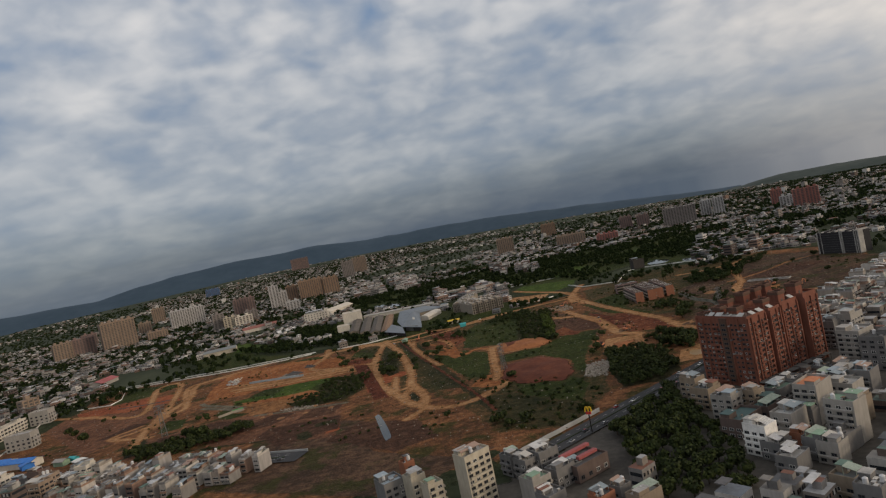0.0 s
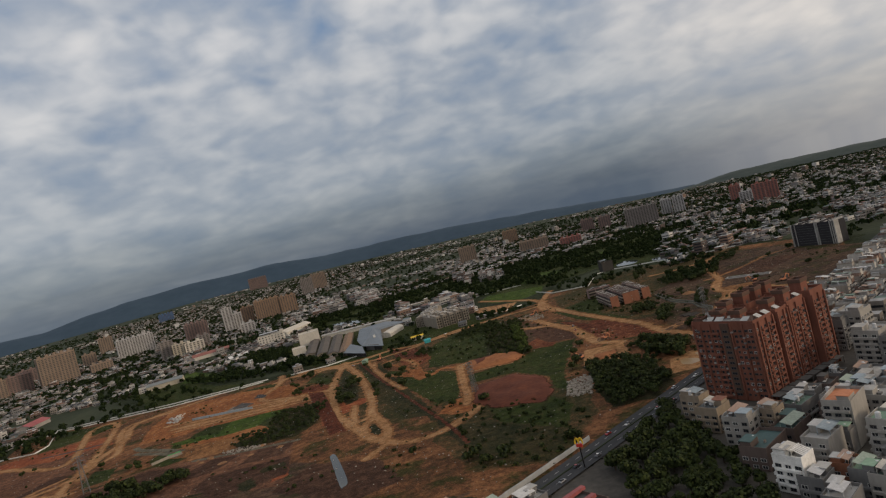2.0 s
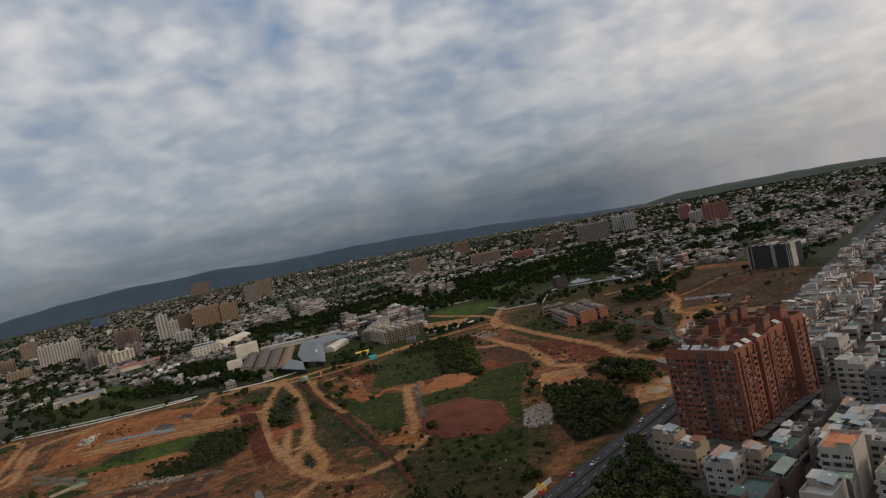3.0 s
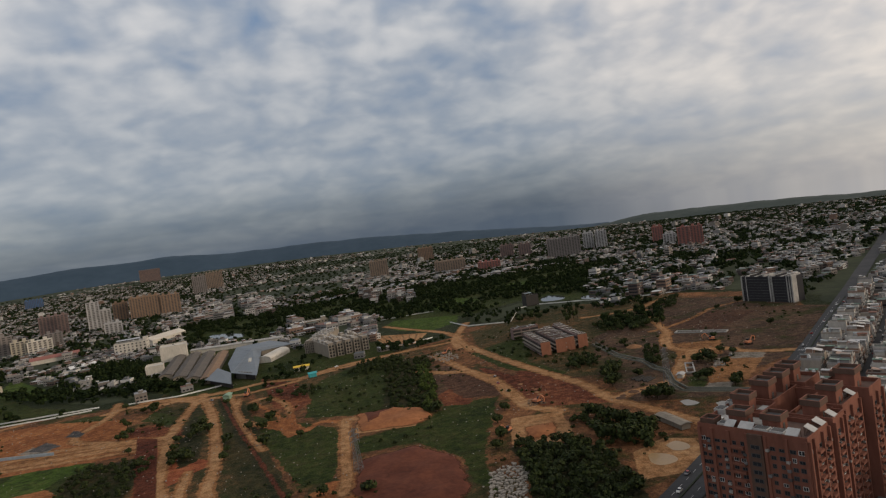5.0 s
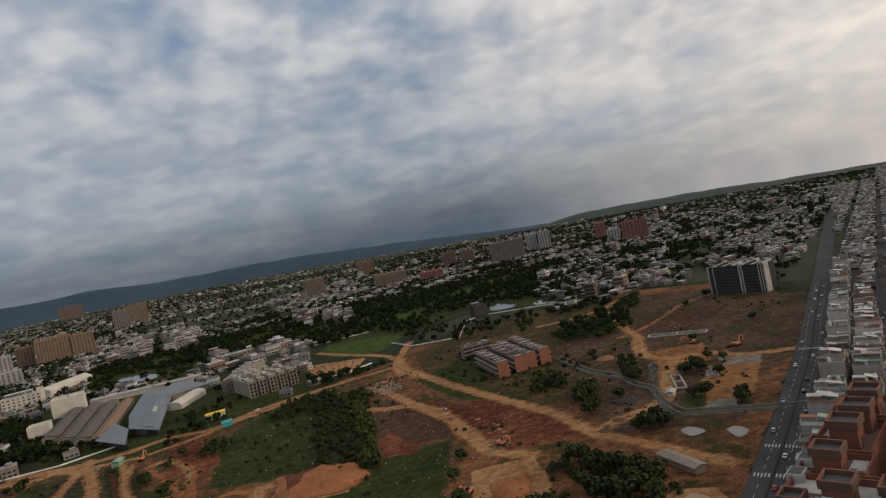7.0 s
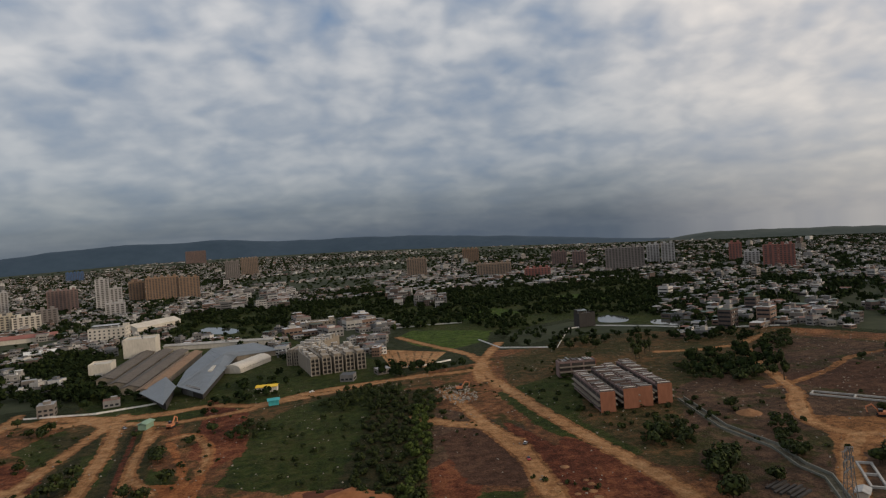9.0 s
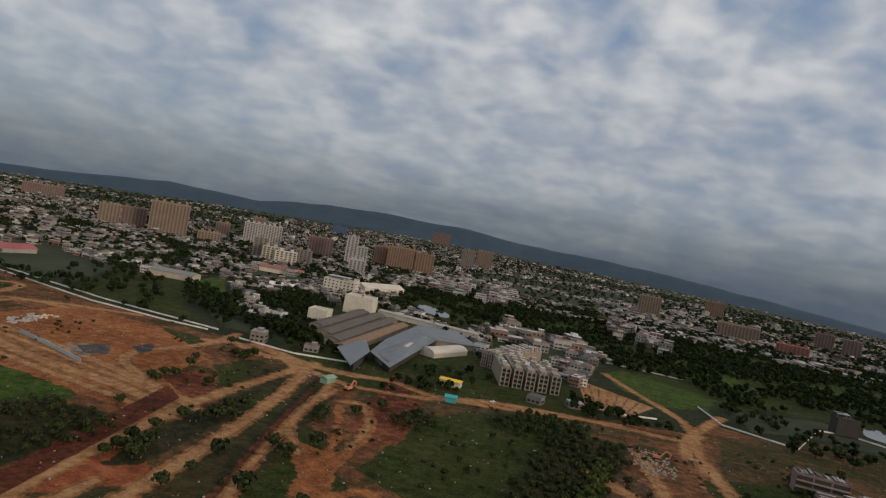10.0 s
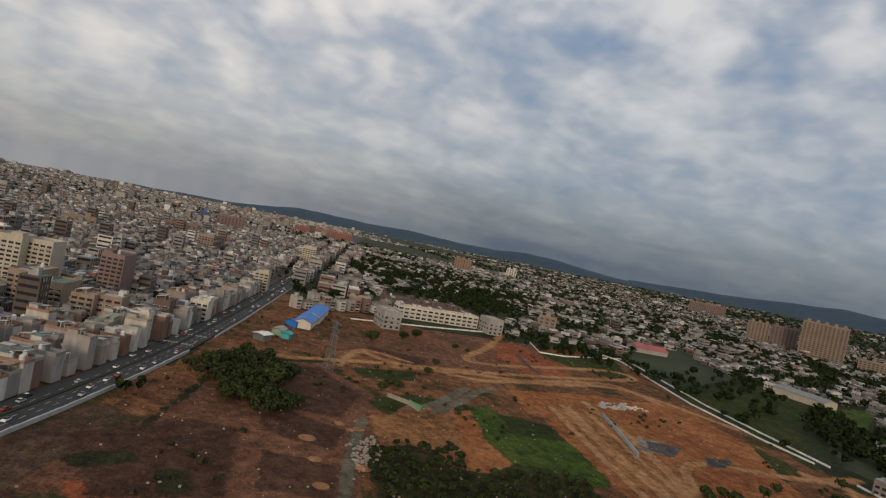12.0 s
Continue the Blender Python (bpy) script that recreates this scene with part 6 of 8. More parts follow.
far_block(-713, 1451, 26.9, 26.6, 26.5, "tan", "tan apartment house in the town")
far_block(-806, 1386, 31.0, 28.7, 29.9, "mauve", "brown apartment house in the town")
far_block(-388, 1089, 20.5, 21.2, 21.6, "cream", "cream apartment house in the town")
far_block(-373, 1160, 18.6, 23.0, 21.2, "tower_grey", "grey apartment house in the town")
far_block(-833, 1788, 25.6, 33.1, 40.8, "tan", "tan apartment tower in the town")
far_block(-305, 1208, 14.8, 24.7, 20.2, "tower_white", "white apartment house in the town")
far_block(-372, 1489, 19.3, 26.4, 38.7, "ochre", "tall ochre apartment slab in the distance")
far_block(-321, 1471, 17.4, 55.1, 44.3, "ochre", "broad ochre apartment slab in the distance")
far_block(-276, 1481, 15.3, 34.3, 40.5, "ochre", "orange-brown apartment slab in the distance")
far_block(-374, 1342, 21.8, 19.4, 52.0, "tower_white", "slim white tower with dark window strips")
far_block(-364, 1370, 20.8, 17.6, 35.6, "tower_white", "white apartment tower in the town")
far_block(-455, 1385, 24.6, 44.5, 37.0, "mauve", "brown apartment slab in the town")
far_block(-412, 1101, 30.0, 18.9, 30.6, "tower_grey", "dark striped tower with white edges")
far_block(-590, 1403, 30.1, 71.2, 40.1, "tower_white", "white apartment slab in the town")
far_block(-366, 1095, 27.7, 29.5, 18.7, "off_white", "broad white office block")
far_block(-1016, 2720, 23.6, 57.5, 34.0, "blue_wall", "blue glass-clad blocks in the distance")
far_block(-878, 3846, 14.6, 104.5, 66.5, "mauve", "dark apartment tower far away")
far_block(-323, 2088, 11.8, 37.9, 53.2, "tower_grey", "grey apartment tower far away")
far_block(-306, 2256, 10.3, 50.3, 54.5, "tan", "tan apartment tower far away")
far_block(163, 1656, -4.4, 42.7, 37.7, "tan", "tan apartment tower in the town")
far_block(356, 2084, -9.4, 46.6, 41.4, "ochre", "ochre apartment tower with balconies")
far_block(466, 1583, -17.3, 30.1, 31.9, "mauve", "dark apartment tower in the town")
far_block(492, 1527, -19.1, 27.6, 30.7, "mauve", "dark apartment tower in the town")
far_block(500, 1313, -23.0, 64.3, 39.3, "tower_grey", "broad grey apartment slab")
far_block(600, 1414, -25.4, 21.7, 38.1, "tower_white", "white apartment tower with dark strips")
far_block(614, 1381, -26.6, 22.9, 39.3, "tower_white", "white apartment tower with dark strips")
far_block(716, 1329, -31.8, 20.4, 32.8, "tower_red", "reddish apartment tower in the town")
far_block(664, 1201, -33.0, 21.9, 21.8, "tower_white", "grey white apartment block")
far_block(650, 1133, -34.4, 19.4, 33.8, "tower_red", "dark red apartment tower in the town")
far_block(667, 1120, -35.6, 20.4, 33.4, "tower_red", "dark red apartment tower in the town")
far_block(293, 1441, -11.4, 64.5, 23.9, "tan", "tan apartment block in the town")
far_block(343, 1314, -15.3, 43.2, 15.6, "tower_red", "long reddish apartment block")
far_block(-719, 1147, 43.2, 30.5, 34.0, "tan", "tan apartment tower in the town")
far_block(-695, 1174, 41.4, 37.0, 35.1, "mauve", "brown apartment tower in the town")
far_block(-626, 1173, 38.7, 57.6, 53.6, "tan", "tall broad tan apartment tower")
far_block(-1287, 1542, 47.7, 89.0, 29.7, "mauve", "brown apartment block far away")
far_block(-572, 1208, 35.4, 35.2, 17.0, "tan", "tan apartment house in the town")
far_block(-1112, 783, 70.0, 32.2, 25.3, "ochre", "ochre apartment tower among trees")
far_block(-1262, 959, 65.4, 22.3, 19.0, "off_white", "white apartment house in the town")
far_block(-1005, 300, 93.0, 15.3, 21.9, "blue_wall", "blue glass office tower")
far_block(-990, 341, 90.8, 42.8, 23.2, "mauve", "brown apartment slab far away")
far_block(-744, 290, 94.6, 34.7, 14.4, "mauve", "brown apartment slab far away")
far_block(-598, 214, 102.1, 27.5, 11.7, "tan", "tan apartment slab far away")
far_block(-1421, 490, 84.8, 32.3, 15.2, "tower_red", "reddish apartment blocks far away")
far_block(-1421, 564, 82.0, 85.9, 17.5, "tower_red", "reddish apartment blocks far away")
far_block(-436, 626, 61.4, 15.0, 13.2, "tan", "square tan house in the town")


def netted_block(x, y, deg, w, h, depth):
    """An unfinished block wrapped in dark net, with pale columns of hoists and bare concrete."""
    root = new("netted_block")
    root.matrix_basis = pose(x, y, 0, 0, 0, deg)
    tagged(root, "dark building wrapped in scaffold netting with pale edge columns", "building")
    for x0, x1 in ((-w / 2, w * 0.06), (w * 0.12, w / 2)):
        a = Acc()
        a.box(x0, 0, 0, x1, depth, h, 0, 0)
        part("net_wrap", a.mesh("net_wrap", ["net"]), root)
    for q, r, up in ((-0.49, 0.45, 0.4), (-0.40, 0.2, 0.2), (0.07, 0.5, 1.8), (0.115, 0.35, 1.0), (0.40, 0.3, 0.6), (0.445, 0.3, 0.4), (0.49, 0.5, 0.8)):
        a = Acc()
        a.box(w * q - r, -0.6, 0, w * q + r, depth * 0.4, h + up, 0)
        part("column", a.mesh("column", ["concrete"]), root)
    for f in range(1, 9):
        a = Acc()
        a.box(-w / 2 + 0.7, -0.15, f * h / 9 - 0.12, w / 2 - 0.7, 0, f * h / 9 + 0.12, 0, bottom=True)
        part("floor_edge", a.mesh("floor_edge", ["dark_frame"]), root)
    for k in range(12):
        a = Acc()
        q = -w / 2 + (k + 0.5) * w / 12
        a.box(q - 0.5, 0.2, h, q + 0.5, depth - 0.2, h + 0.5 + 0.4 * (k % 3), 0)
        part("roof_frame", a.mesh("roof_frame", ["concrete" if k % 2 else "net"]), root)


netted_block(345, 555, -72, 41, 19, 13)

# ---- the factory ----


def strut(a, p, q, t):
    p, q = Vector(p), Vector(q)
    d = q - p
    m = Matrix.Translation(p) @ d.to_track_quat("Z", "Y").to_matrix().to_4x4()
    n = len(a.v)
    for z in (0, d.length):
        for x, y in ((-t, -t), (t, -t), (t, t), (-t, t)):
            a.v.append(tuple(m @ Vector((x, y, z))))
    a.f += [(n, n + 1, n + 5, n + 4), (n + 1, n + 2, n + 6, n + 5), (n + 2, n + 3, n + 7, n + 6), (n + 3, n, n + 4, n + 7)]
    a.m += [0] * 4



def gable(name, p, q, width, h0, h1, wall, roof, label, category="building"):
    """A shed with a ridge from p to q."""
    (x0, y0), (x1, y1) = p, q
    L, ang = math.hypot(x1 - x0, y1 - y0), math.atan2(y1 - y0, x1 - x0)
    root = new(name)
    root.matrix_basis = Matrix.LocRotScale((x0, y0, 0), Euler((0, 0, ang)), None)
    tagged(root, label, category)
    w = width / 2
    a = Acc()
    a.quad([(0, -w, 0), (L, -w, 0), (L, -w, h0), (0, -w, h0)])
    a.quad([(L, w, 0), (0, w, 0), (0, w, h0), (L, w, h0)])
    a.quad([(0, w, 0), (0, -w, 0), (0, -w, h0), (0, 0, h1), (0, w, h0)])
    a.quad([(L, -w, 0), (L, w, 0), (L, w, h0), (L, 0, h1), (L, -w, h0)])
    part("wall", a.mesh("wall", [wall]), root)
    for s in (-1, 1):
        b = Acc()
        e = 0.6
        d = (h1 - h0) / w * e
        lo, hi = [(-e, s * (w + e), h0 - d), (L + e, s * (w + e), h0 - d)], [(L + e, 0, h1 + 0.05), (-e, 0, h1 + 0.05)]
        b.quad(lo + hi)
        b.quad([(x, y, z + 0.2) for x, y, z in lo + hi])
        b.quad([lo[0], lo[1], (lo[1][0], lo[1][1], lo[1][2] + 0.2), (lo[0][0], lo[0][1], lo[0][2] + 0.2)])
        for k in range(1, int(L / 6)):
            b.box(k * 6 - 0.1, min(0, s * w), 0, k * 6 + 0.1, max(0, s * w), 0.02)
            for i in range(-8, 0):
                v = b.v[i]
                t = abs(v[1]) / w
                b.v[i] = (v[0], v[1], h1 + (h0 - h1) * t + (0.32 if v[2] > 0.01 else 0.2))
        part("roof", b.mesh("roof", [roof]), root)
    return root


def prism(name, poly, h, mat, parent):
    a = Acc()
    n = len(poly)
    for i in range(n):
        (x0, y0), (x1, y1) = poly[i], poly[(i + 1) % n]
        a.quad([(x0, y0, 0), (x1, y1, 0), (x1, y1, h), (x0, y0, h)])
    a.quad([(x, y, h) for x, y in poly])
    return part(name, a.mesh(name, [mat]), parent)


def plate(name, pts, thick, mat, parent, label=""):
    """A tilted roof plane with thickness and standing seams from its first to its second edge."""
    a = Acc()
    n = len(pts)
    a.quad(list(pts))
    a.quad([(x, y, z - thick) for x, y, z in reversed(pts)])
    for i in range(n):
        p, q = pts[i], pts[(i + 1) % n]
        a.quad([p, (*p[:2], p[2] - thick), (*q[:2], q[2] - thick), q])
    ob = part(name, a.mesh(name, [mat]), parent, label)
    if n == 4:
        p = [Vector(v) for v in pts]
        for k in range(1, 9):
            b = Acc()
            strut(b, p[0].lerp(p[1], k / 9) + Vector((0, 0, 0.05)), p[3].lerp(p[2], k / 9) + Vector((0, 0, 0.05)), 0.09)
            part("seam", b.mesh("seam", [mat]), ob)
    return ob


def folded_hall():
    """The hall whose metal roof folds into tilted planes that fan out to a pointed prow."""
    root = tagged(new("factory_hall"), "factory hall with a folded pale blue-grey metal roof", "building")
    prism("wall", [(-55, 641), (-38, 620), (-44, 728), (-61, 731)], 4.0, "raw_dark", root)
    prism("wall", [(-60, 733), (-42, 731), (-17, 744), (-39, 774), (-66, 766)], 4.0, "raw", root)
    prism("wall", [(-72, 635), (-70, 657), (-59, 640), (-52, 603)], 3.4, "raw_dark", root)
    prism("front_wall", [(-54, 639), (-40, 623), (-41, 627), (-53, 642)], 5.0, "grey", root)
    plate("roof", [(-57, 638, 5.2), (-36, 613, 4.4), (-42, 730, 4.6), (-50, 733, 7.6)], 0.3, "slate", root)
    plate("roof", [(-57, 638, 5.0), (-50, 733, 7.4), (-68, 768, 6.4), (-66, 690, 4.6)], 0.3, "slate", root)
    plate("roof", [(-50, 733, 7.5), (-42, 730, 4.5), (-13, 744, 4.2), (-38, 778, 6.4)], 0.3, "slate", root)
    plate("roof", [(-50, 733, 7.3), (-38, 778, 6.3), (-68, 768, 6.3)], 0.3, "slate", root)
    plate("roof", [(-75, 632, 4.4), (-52, 598, 4.2), (-70, 663, 6.6)], 0.3, "slate", root)
    plate("roof", [(-70, 663, 6.5), (-52, 598, 4.1), (-57, 638, 5.1)], 0.3, "slate", root)
    b = Acc()
    b.box(-1.2, -9, 0, 1.2, 9, 0.9, 0, 0, at=(-47, 680), a=0.08)
    part("skylight", b.mesh("skylight", ["off_white"]), root, "long pale strip of roof lights").location.z = 5.4


def barrel(p, q, width, h0, h1, mat, label):
    """A hall with a round vaulted roof from p to q."""
    (x0, y0), (x1, y1) = p, q
    L, ang = math.hypot(x1 - x0, y1 - y0), math.atan2(y1 - y0, x1 - x0)
    root = tagged(new("factory_annex"), label, "building")
    root.matrix_basis = Matrix.LocRotScale((x0, y0, 0), Euler((0, 0, ang)), None)
    w, n = width / 2, 12
    arc = [(-w * math.cos(math.pi * k / n), h0 + (h1 - h0) * math.sin(math.pi * k / n)) for k in range(n + 1)]
    a = Acc()
    for x in (0, L):
        a.quad([(x, -w, 0), (x, w, 0)] + [(x, v, z) for v, z in reversed(arc)])
    a.quad([(0, -w, 0), (L, -w, 0), (L, -w, h0), (0, -w, h0)])
    a.quad([(0, w, 0), (L, w, 0), (L, w, h0), (0, w, h0)])
    part("wall", a.mesh("wall", [mat]), root)
    b = Acc()
    for (v0, z0), (v1, z1) in zip(arc, arc[1:]):
        b.quad([(-0.4, v0, z0 + 0.1), (L + 0.4, v0, z0 + 0.1), (L + 0.4, v1, z1 + 0.1), (-0.4, v1, z1 + 0.1)])
    part("roof", b.mesh("roof", [mat]), root)


folded_hall()
barrel((-37, 688), (-23, 724), 13, 2.4, 5.6, "off_white", "white barrel-roofed factory annex")
gable("factory_hall", (-75, 638), (-81, 771), 9, 4, 5.4, "raw", "rust_roof", "factory shed with a rust-stained roof")
gable("factory_hall", (-87, 652), (-96, 787), 10, 4, 5.4, "raw", "old_roof", "old factory shed with a dark grey roof")
gable("factory_hall", (-100, 667), (-111, 797), 10, 4, 5.4, "raw", "old_roof", "old factory shed with a dark grey roof")
gable("factory_hall", (-115, 687), (-126, 808), 10, 4, 5.4, "raw", "old_roof", "old factory shed with a dark grey roof")
gable("factory_annex", (-119, 823), (-27, 808), 9, 4, 5, "off_white", "concrete", "long low pale factory wing")
for px_, w, d, h in (((-132, 805), 24, 22, 14), ((-132, 727), 14, 16, 8)):
    house(px_, w, d, h, UANG - 0.5, "off_white", "off_white", "plain cream-white windowless factory block", 300 + w, 6, 0, 0, 0, "factory_block", wins=False)
gable("factory_hall", (-197, 961), (-171, 1023), 18, 7, 11, "off_white", "off_white", "white vaulted hall behind the factory")
house((-202, 921), 34, 18, 13, radians(5), "off_white", "concrete", "white three-storey office block", 340, 3.2, 0, 0.3)
gable("market_hall", (-330, 972), (-281, 987), 16, 5, 8, "off_white", "tower_red", "long white hall with a red roof")
gable("storage_shed", (-242, 843), (-221, 854), 14, 4, 6, "off_white", "white", "low white storage shed")
gable("long_shed", (-314, 769), (-277, 778), 20, 5, 7, "cream", "grey_roof", "long low cream factory shed")
gable("red_hall", (-414, 702), (-412, 734), 16, 4, 7, "pale", "pink_roof", "hall with a faded red roof")
house((-186, 721), 9, 8, 6, radians(5), "pale", "white", "small isolated white house", 341)
house((-1, 885), 42, 14, 6, radians(10), "raw", "white", "long school-like building with a pale roof", 342, 3)

# ---- unfinished concrete terrace ----


def terrace(p, q, n, depth, h, label):
    (x0, y0), (x1, y1) = p, q
    L, ang = math.hypot(x1 - x0, y1 - y0), math.atan2(y1 - y0, x1 - x0)
    for k in range(n):
        w = L / n
        root = new("terrace_house")
        root.matrix_basis = Matrix.LocRotScale((x0 + (x1 - x0) * k / n, y0 + (y1 - y0) * k / n, 0), Euler((0, 0, ang)), None)
        tagged(root, label, "house", "unfinished terrace")
        r = random.Random(k + int(x0))
        a = Acc()
        g = w * 0.13
        a.box(g, 0, 0, w - g, depth, h, 0, 1)
        # stepped gable front
        a.box(g + w * 0.08, 0.2, h, w - g - w * 0.08, depth * 0.2, h + 1.6, 0, 1)
        part("wall", a.mesh("wall", ["raw", "rubble"]), root)
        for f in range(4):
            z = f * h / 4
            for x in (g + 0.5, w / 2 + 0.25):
                # dark plate on the solid wall paints the shade inside an open bay
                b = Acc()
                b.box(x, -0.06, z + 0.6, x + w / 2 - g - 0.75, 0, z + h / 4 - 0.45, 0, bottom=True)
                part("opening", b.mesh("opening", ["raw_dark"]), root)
            b = Acc()
            b.box(g, -1.1, z, w - g, 0, z + 0.3, 0, bottom=True)
            part("balcony", b.mesh("balcony", ["raw"]), root)
        for x in (g + 0.2, w / 2, w - g - 0.2):
            b = Acc()
            b.box(x - 0.22, -1.2, 0, x + 0.22, 0, h + 0.4, 0)
            part("column", b.mesh("column", ["rubble"]), root)
        for i in range(int(depth / 5.5)):
            y = depth * 0.24 + i * 5.5 * 0.8
            s, x = r.uniform(1.0, 1.9), r.uniform(0.35, 0.65) * w
            b = Acc()
            b.box(x - s, y - 1.3, h, x + s, y + 1.3, h + r.uniform(1.2, 3.4), 0, 1)
            part("roof_box", b.mesh("roof_box", [r.choice(("raw", "rubble", "concrete")), r.choice(("off_white", "concrete", "roof_pale"))]), root)


terrace((16, 654), (51, 664), 5, 46, 10, "unfinished raw concrete terrace house with open bays")
terrace((-3, 698), (11, 694), 3, 70, 9, "pale concrete terrace house with roof boxes")

# ---- brick townhouses ----


def townhouse(c, ang, w, d, h, label, seed):
    root = new("brick_townhouse")
    root.matrix_basis = Matrix.LocRotScale((c[0], c[1], 0.3), Euler((0, 0, ang)), None)
    tagged(root, label, "house", "brick townhouses")
    rng = random.Random(seed)
    a = Acc()
    a.box(-w / 2, 0.3, 0, w / 2, d, h, 0)
    part("wall", a.mesh("wall", ["mauve"]), root)
    a = Acc()
    a.box(-w / 2 - 0.2, 0, 0, w / 2 + 0.2, 0.3, h + 0.5, 0)
    part("gable_wall", a.mesh("gable_wall", ["brickwall"]), root, "plain orange-red brick end wall")
    n = max(2, int(d / 5.5))
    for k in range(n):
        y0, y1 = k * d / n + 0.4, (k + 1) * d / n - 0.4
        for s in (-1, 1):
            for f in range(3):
                # no hole here: the shade of an unglazed gap is a dark plate
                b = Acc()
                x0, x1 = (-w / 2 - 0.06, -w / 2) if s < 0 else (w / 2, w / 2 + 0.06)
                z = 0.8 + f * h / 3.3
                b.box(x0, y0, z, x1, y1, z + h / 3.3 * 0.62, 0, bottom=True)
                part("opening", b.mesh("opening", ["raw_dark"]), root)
        for i in range(4):
            b = Acc()
            u0 = y0 + (y1 - y0) * i / 4
            x0, x1 = -w / 2 + rng.uniform(-0.4, 1.6), w / 2 - rng.uniform(-0.4, 1.6)
            z = h + rng.uniform(0.1, 1.3)
            b.box(x0, u0 + 0.1, h - 0.1, x1, u0 + (y1 - y0) / 4 * rng.uniform(0.5, 0.95), z, 1, 0)
            part("roof_slab", b.mesh("roof_slab", [rng.choice(("roof_pale", "grey_roof", "darkroof", "off_white", "concrete")), "darkwall"]), root)
    for s in (-1, 1):
        b = Acc()
        x0, x1 = (-w / 2 - 1.2, -w / 2) if s < 0 else (w / 2, w / 2 + 1.2)
        b.box(x0, 0.3, h * 0.30, x1, d - 0.3, h * 0.36, 0, bottom=True)
        b.box(x0, 0.3, h * 0.62, x1, d - 0.3, h * 0.68, 0, bottom=True)
        part("balcony_slab", b.mesh("balcony_slab", ["raw"]), root)


T0, T1 = Vector((149, 518)), Vector((183, 523))
TB = Vector((152, 565))
tdir = (TB - T0).normalized()
tang = math.atan2(tdir.y, tdir.x) - math.pi / 2
tl = (TB - T0).length
for k, (f, ln) in enumerate(((0.08, 1.0), (0.40, 1.1), (0.60, 1.2), (0.88, 1.25))):
    c = T0 + (T1 - T0) * f
    townhouse((c.x, c.y), tang, (T1 - T0).length * 0.175, tl * ln * 0.92, 8.0, "three-storey red brick townhouse block, still unfinished", 400 + k)
townhouse(tuple(T0 + (T1 - T0) * 0.55 + tdir * tl * 1.45), tang + math.pi / 2, 7, 20, 8, "three-storey red brick townhouse block, still unfinished", 410)

# ---- row houses and blue sheds on the west side ----
RL, RR = Vector((-376, 473)), Vector((-383, 539))
rd = (RR - RL).normalized()
rn = Vector((-rd.y, rd.x)) * (-1 if Vector((-rd.y, rd.x)).dot(RL - Vector((60, 350))) < 0 else 1)
for row in range(3):
    n = 14
    w = (RR - RL).length / n
    for k in range(n):
        c = RL + rd * (k + 0.5) * w + rn * (4 + row * 17)
        house((c.x, c.y), w - 0.2, 9, 8.5 + row * 0.6, math.atan2(rd.y, rd.x), "off_white" if row == 0 else "darkwall", "darkroof", "white-fronted row house with a dark roof", 500 + row * 20 + k, 2.8, 0.9 if row == 0 else 0, 0.2, 0.1, "row_house", "white row houses", wins=row == 0, strip=True)
for px_, w, d, h in (((-373, 546), 12, 16, 11), ((-329, 455), 12, 18, 11)):
    house(px_, w, d, h, math.atan2(rd.y, rd.x), "pale", "concrete", "pale end house of the row", 560 + w, 2.8, 0.5)
gable("blue_shed", (-281, 397), (-309, 405), 9, 4, 5.5, "off_white", "blue_roof", "shed with a bright blue metal roof")
gable("blue_shed", (-302, 404), (-339, 414), 9, 4.5, 6, "off_white", "blue_roof", "shed with a bright blue metal roof")
gable("blue_shed", (-283, 391), (-288, 396), 7, 3, 4, "blue_roof", "blue_roof", "low shed with a blue metal roof")
gable("small_shed", (-253, 382), (-261, 385), 5, 3, 4, "greenroof", "pale", "small green shed on bare earth")
gable("small_shed", (-249, 386), (-254, 388), 4, 2.5, 3.2, "turquoise", "turquoise", "small turquoise shed on bare earth")
gable("site_canopy", (-238, 373), (-243, 377), 6, 3, 3.4, "galv", "white", "open canopy with a pale roof")
gable("site_office", (-10, 625), (1, 625), 6, 3, 3.6, "off_white", "yellow", "low site hut with a yellow and white roof")
gable("site_hut", (1, 592), (6, 593), 5, 2.6, 3.2, "turquoise", "turquoise", "small turquoise site hut")
gable("site_hut", (-52, 568), (-51, 575), 4, 2.6, 3.2, "greenroof", "greenroof", "small green site hut at the ditch")
gable("low_barrack", (145, 373), (146, 357), 4, 2.2, 2.6, "raw", "raw", "low site barrack with a pale flat roof")
house((224, 749), 14, 9, 10, radians(10), "raw_dark", "darkroof", "dark unfinished block among trees", 600, wins=False)

# ---- pylons ----


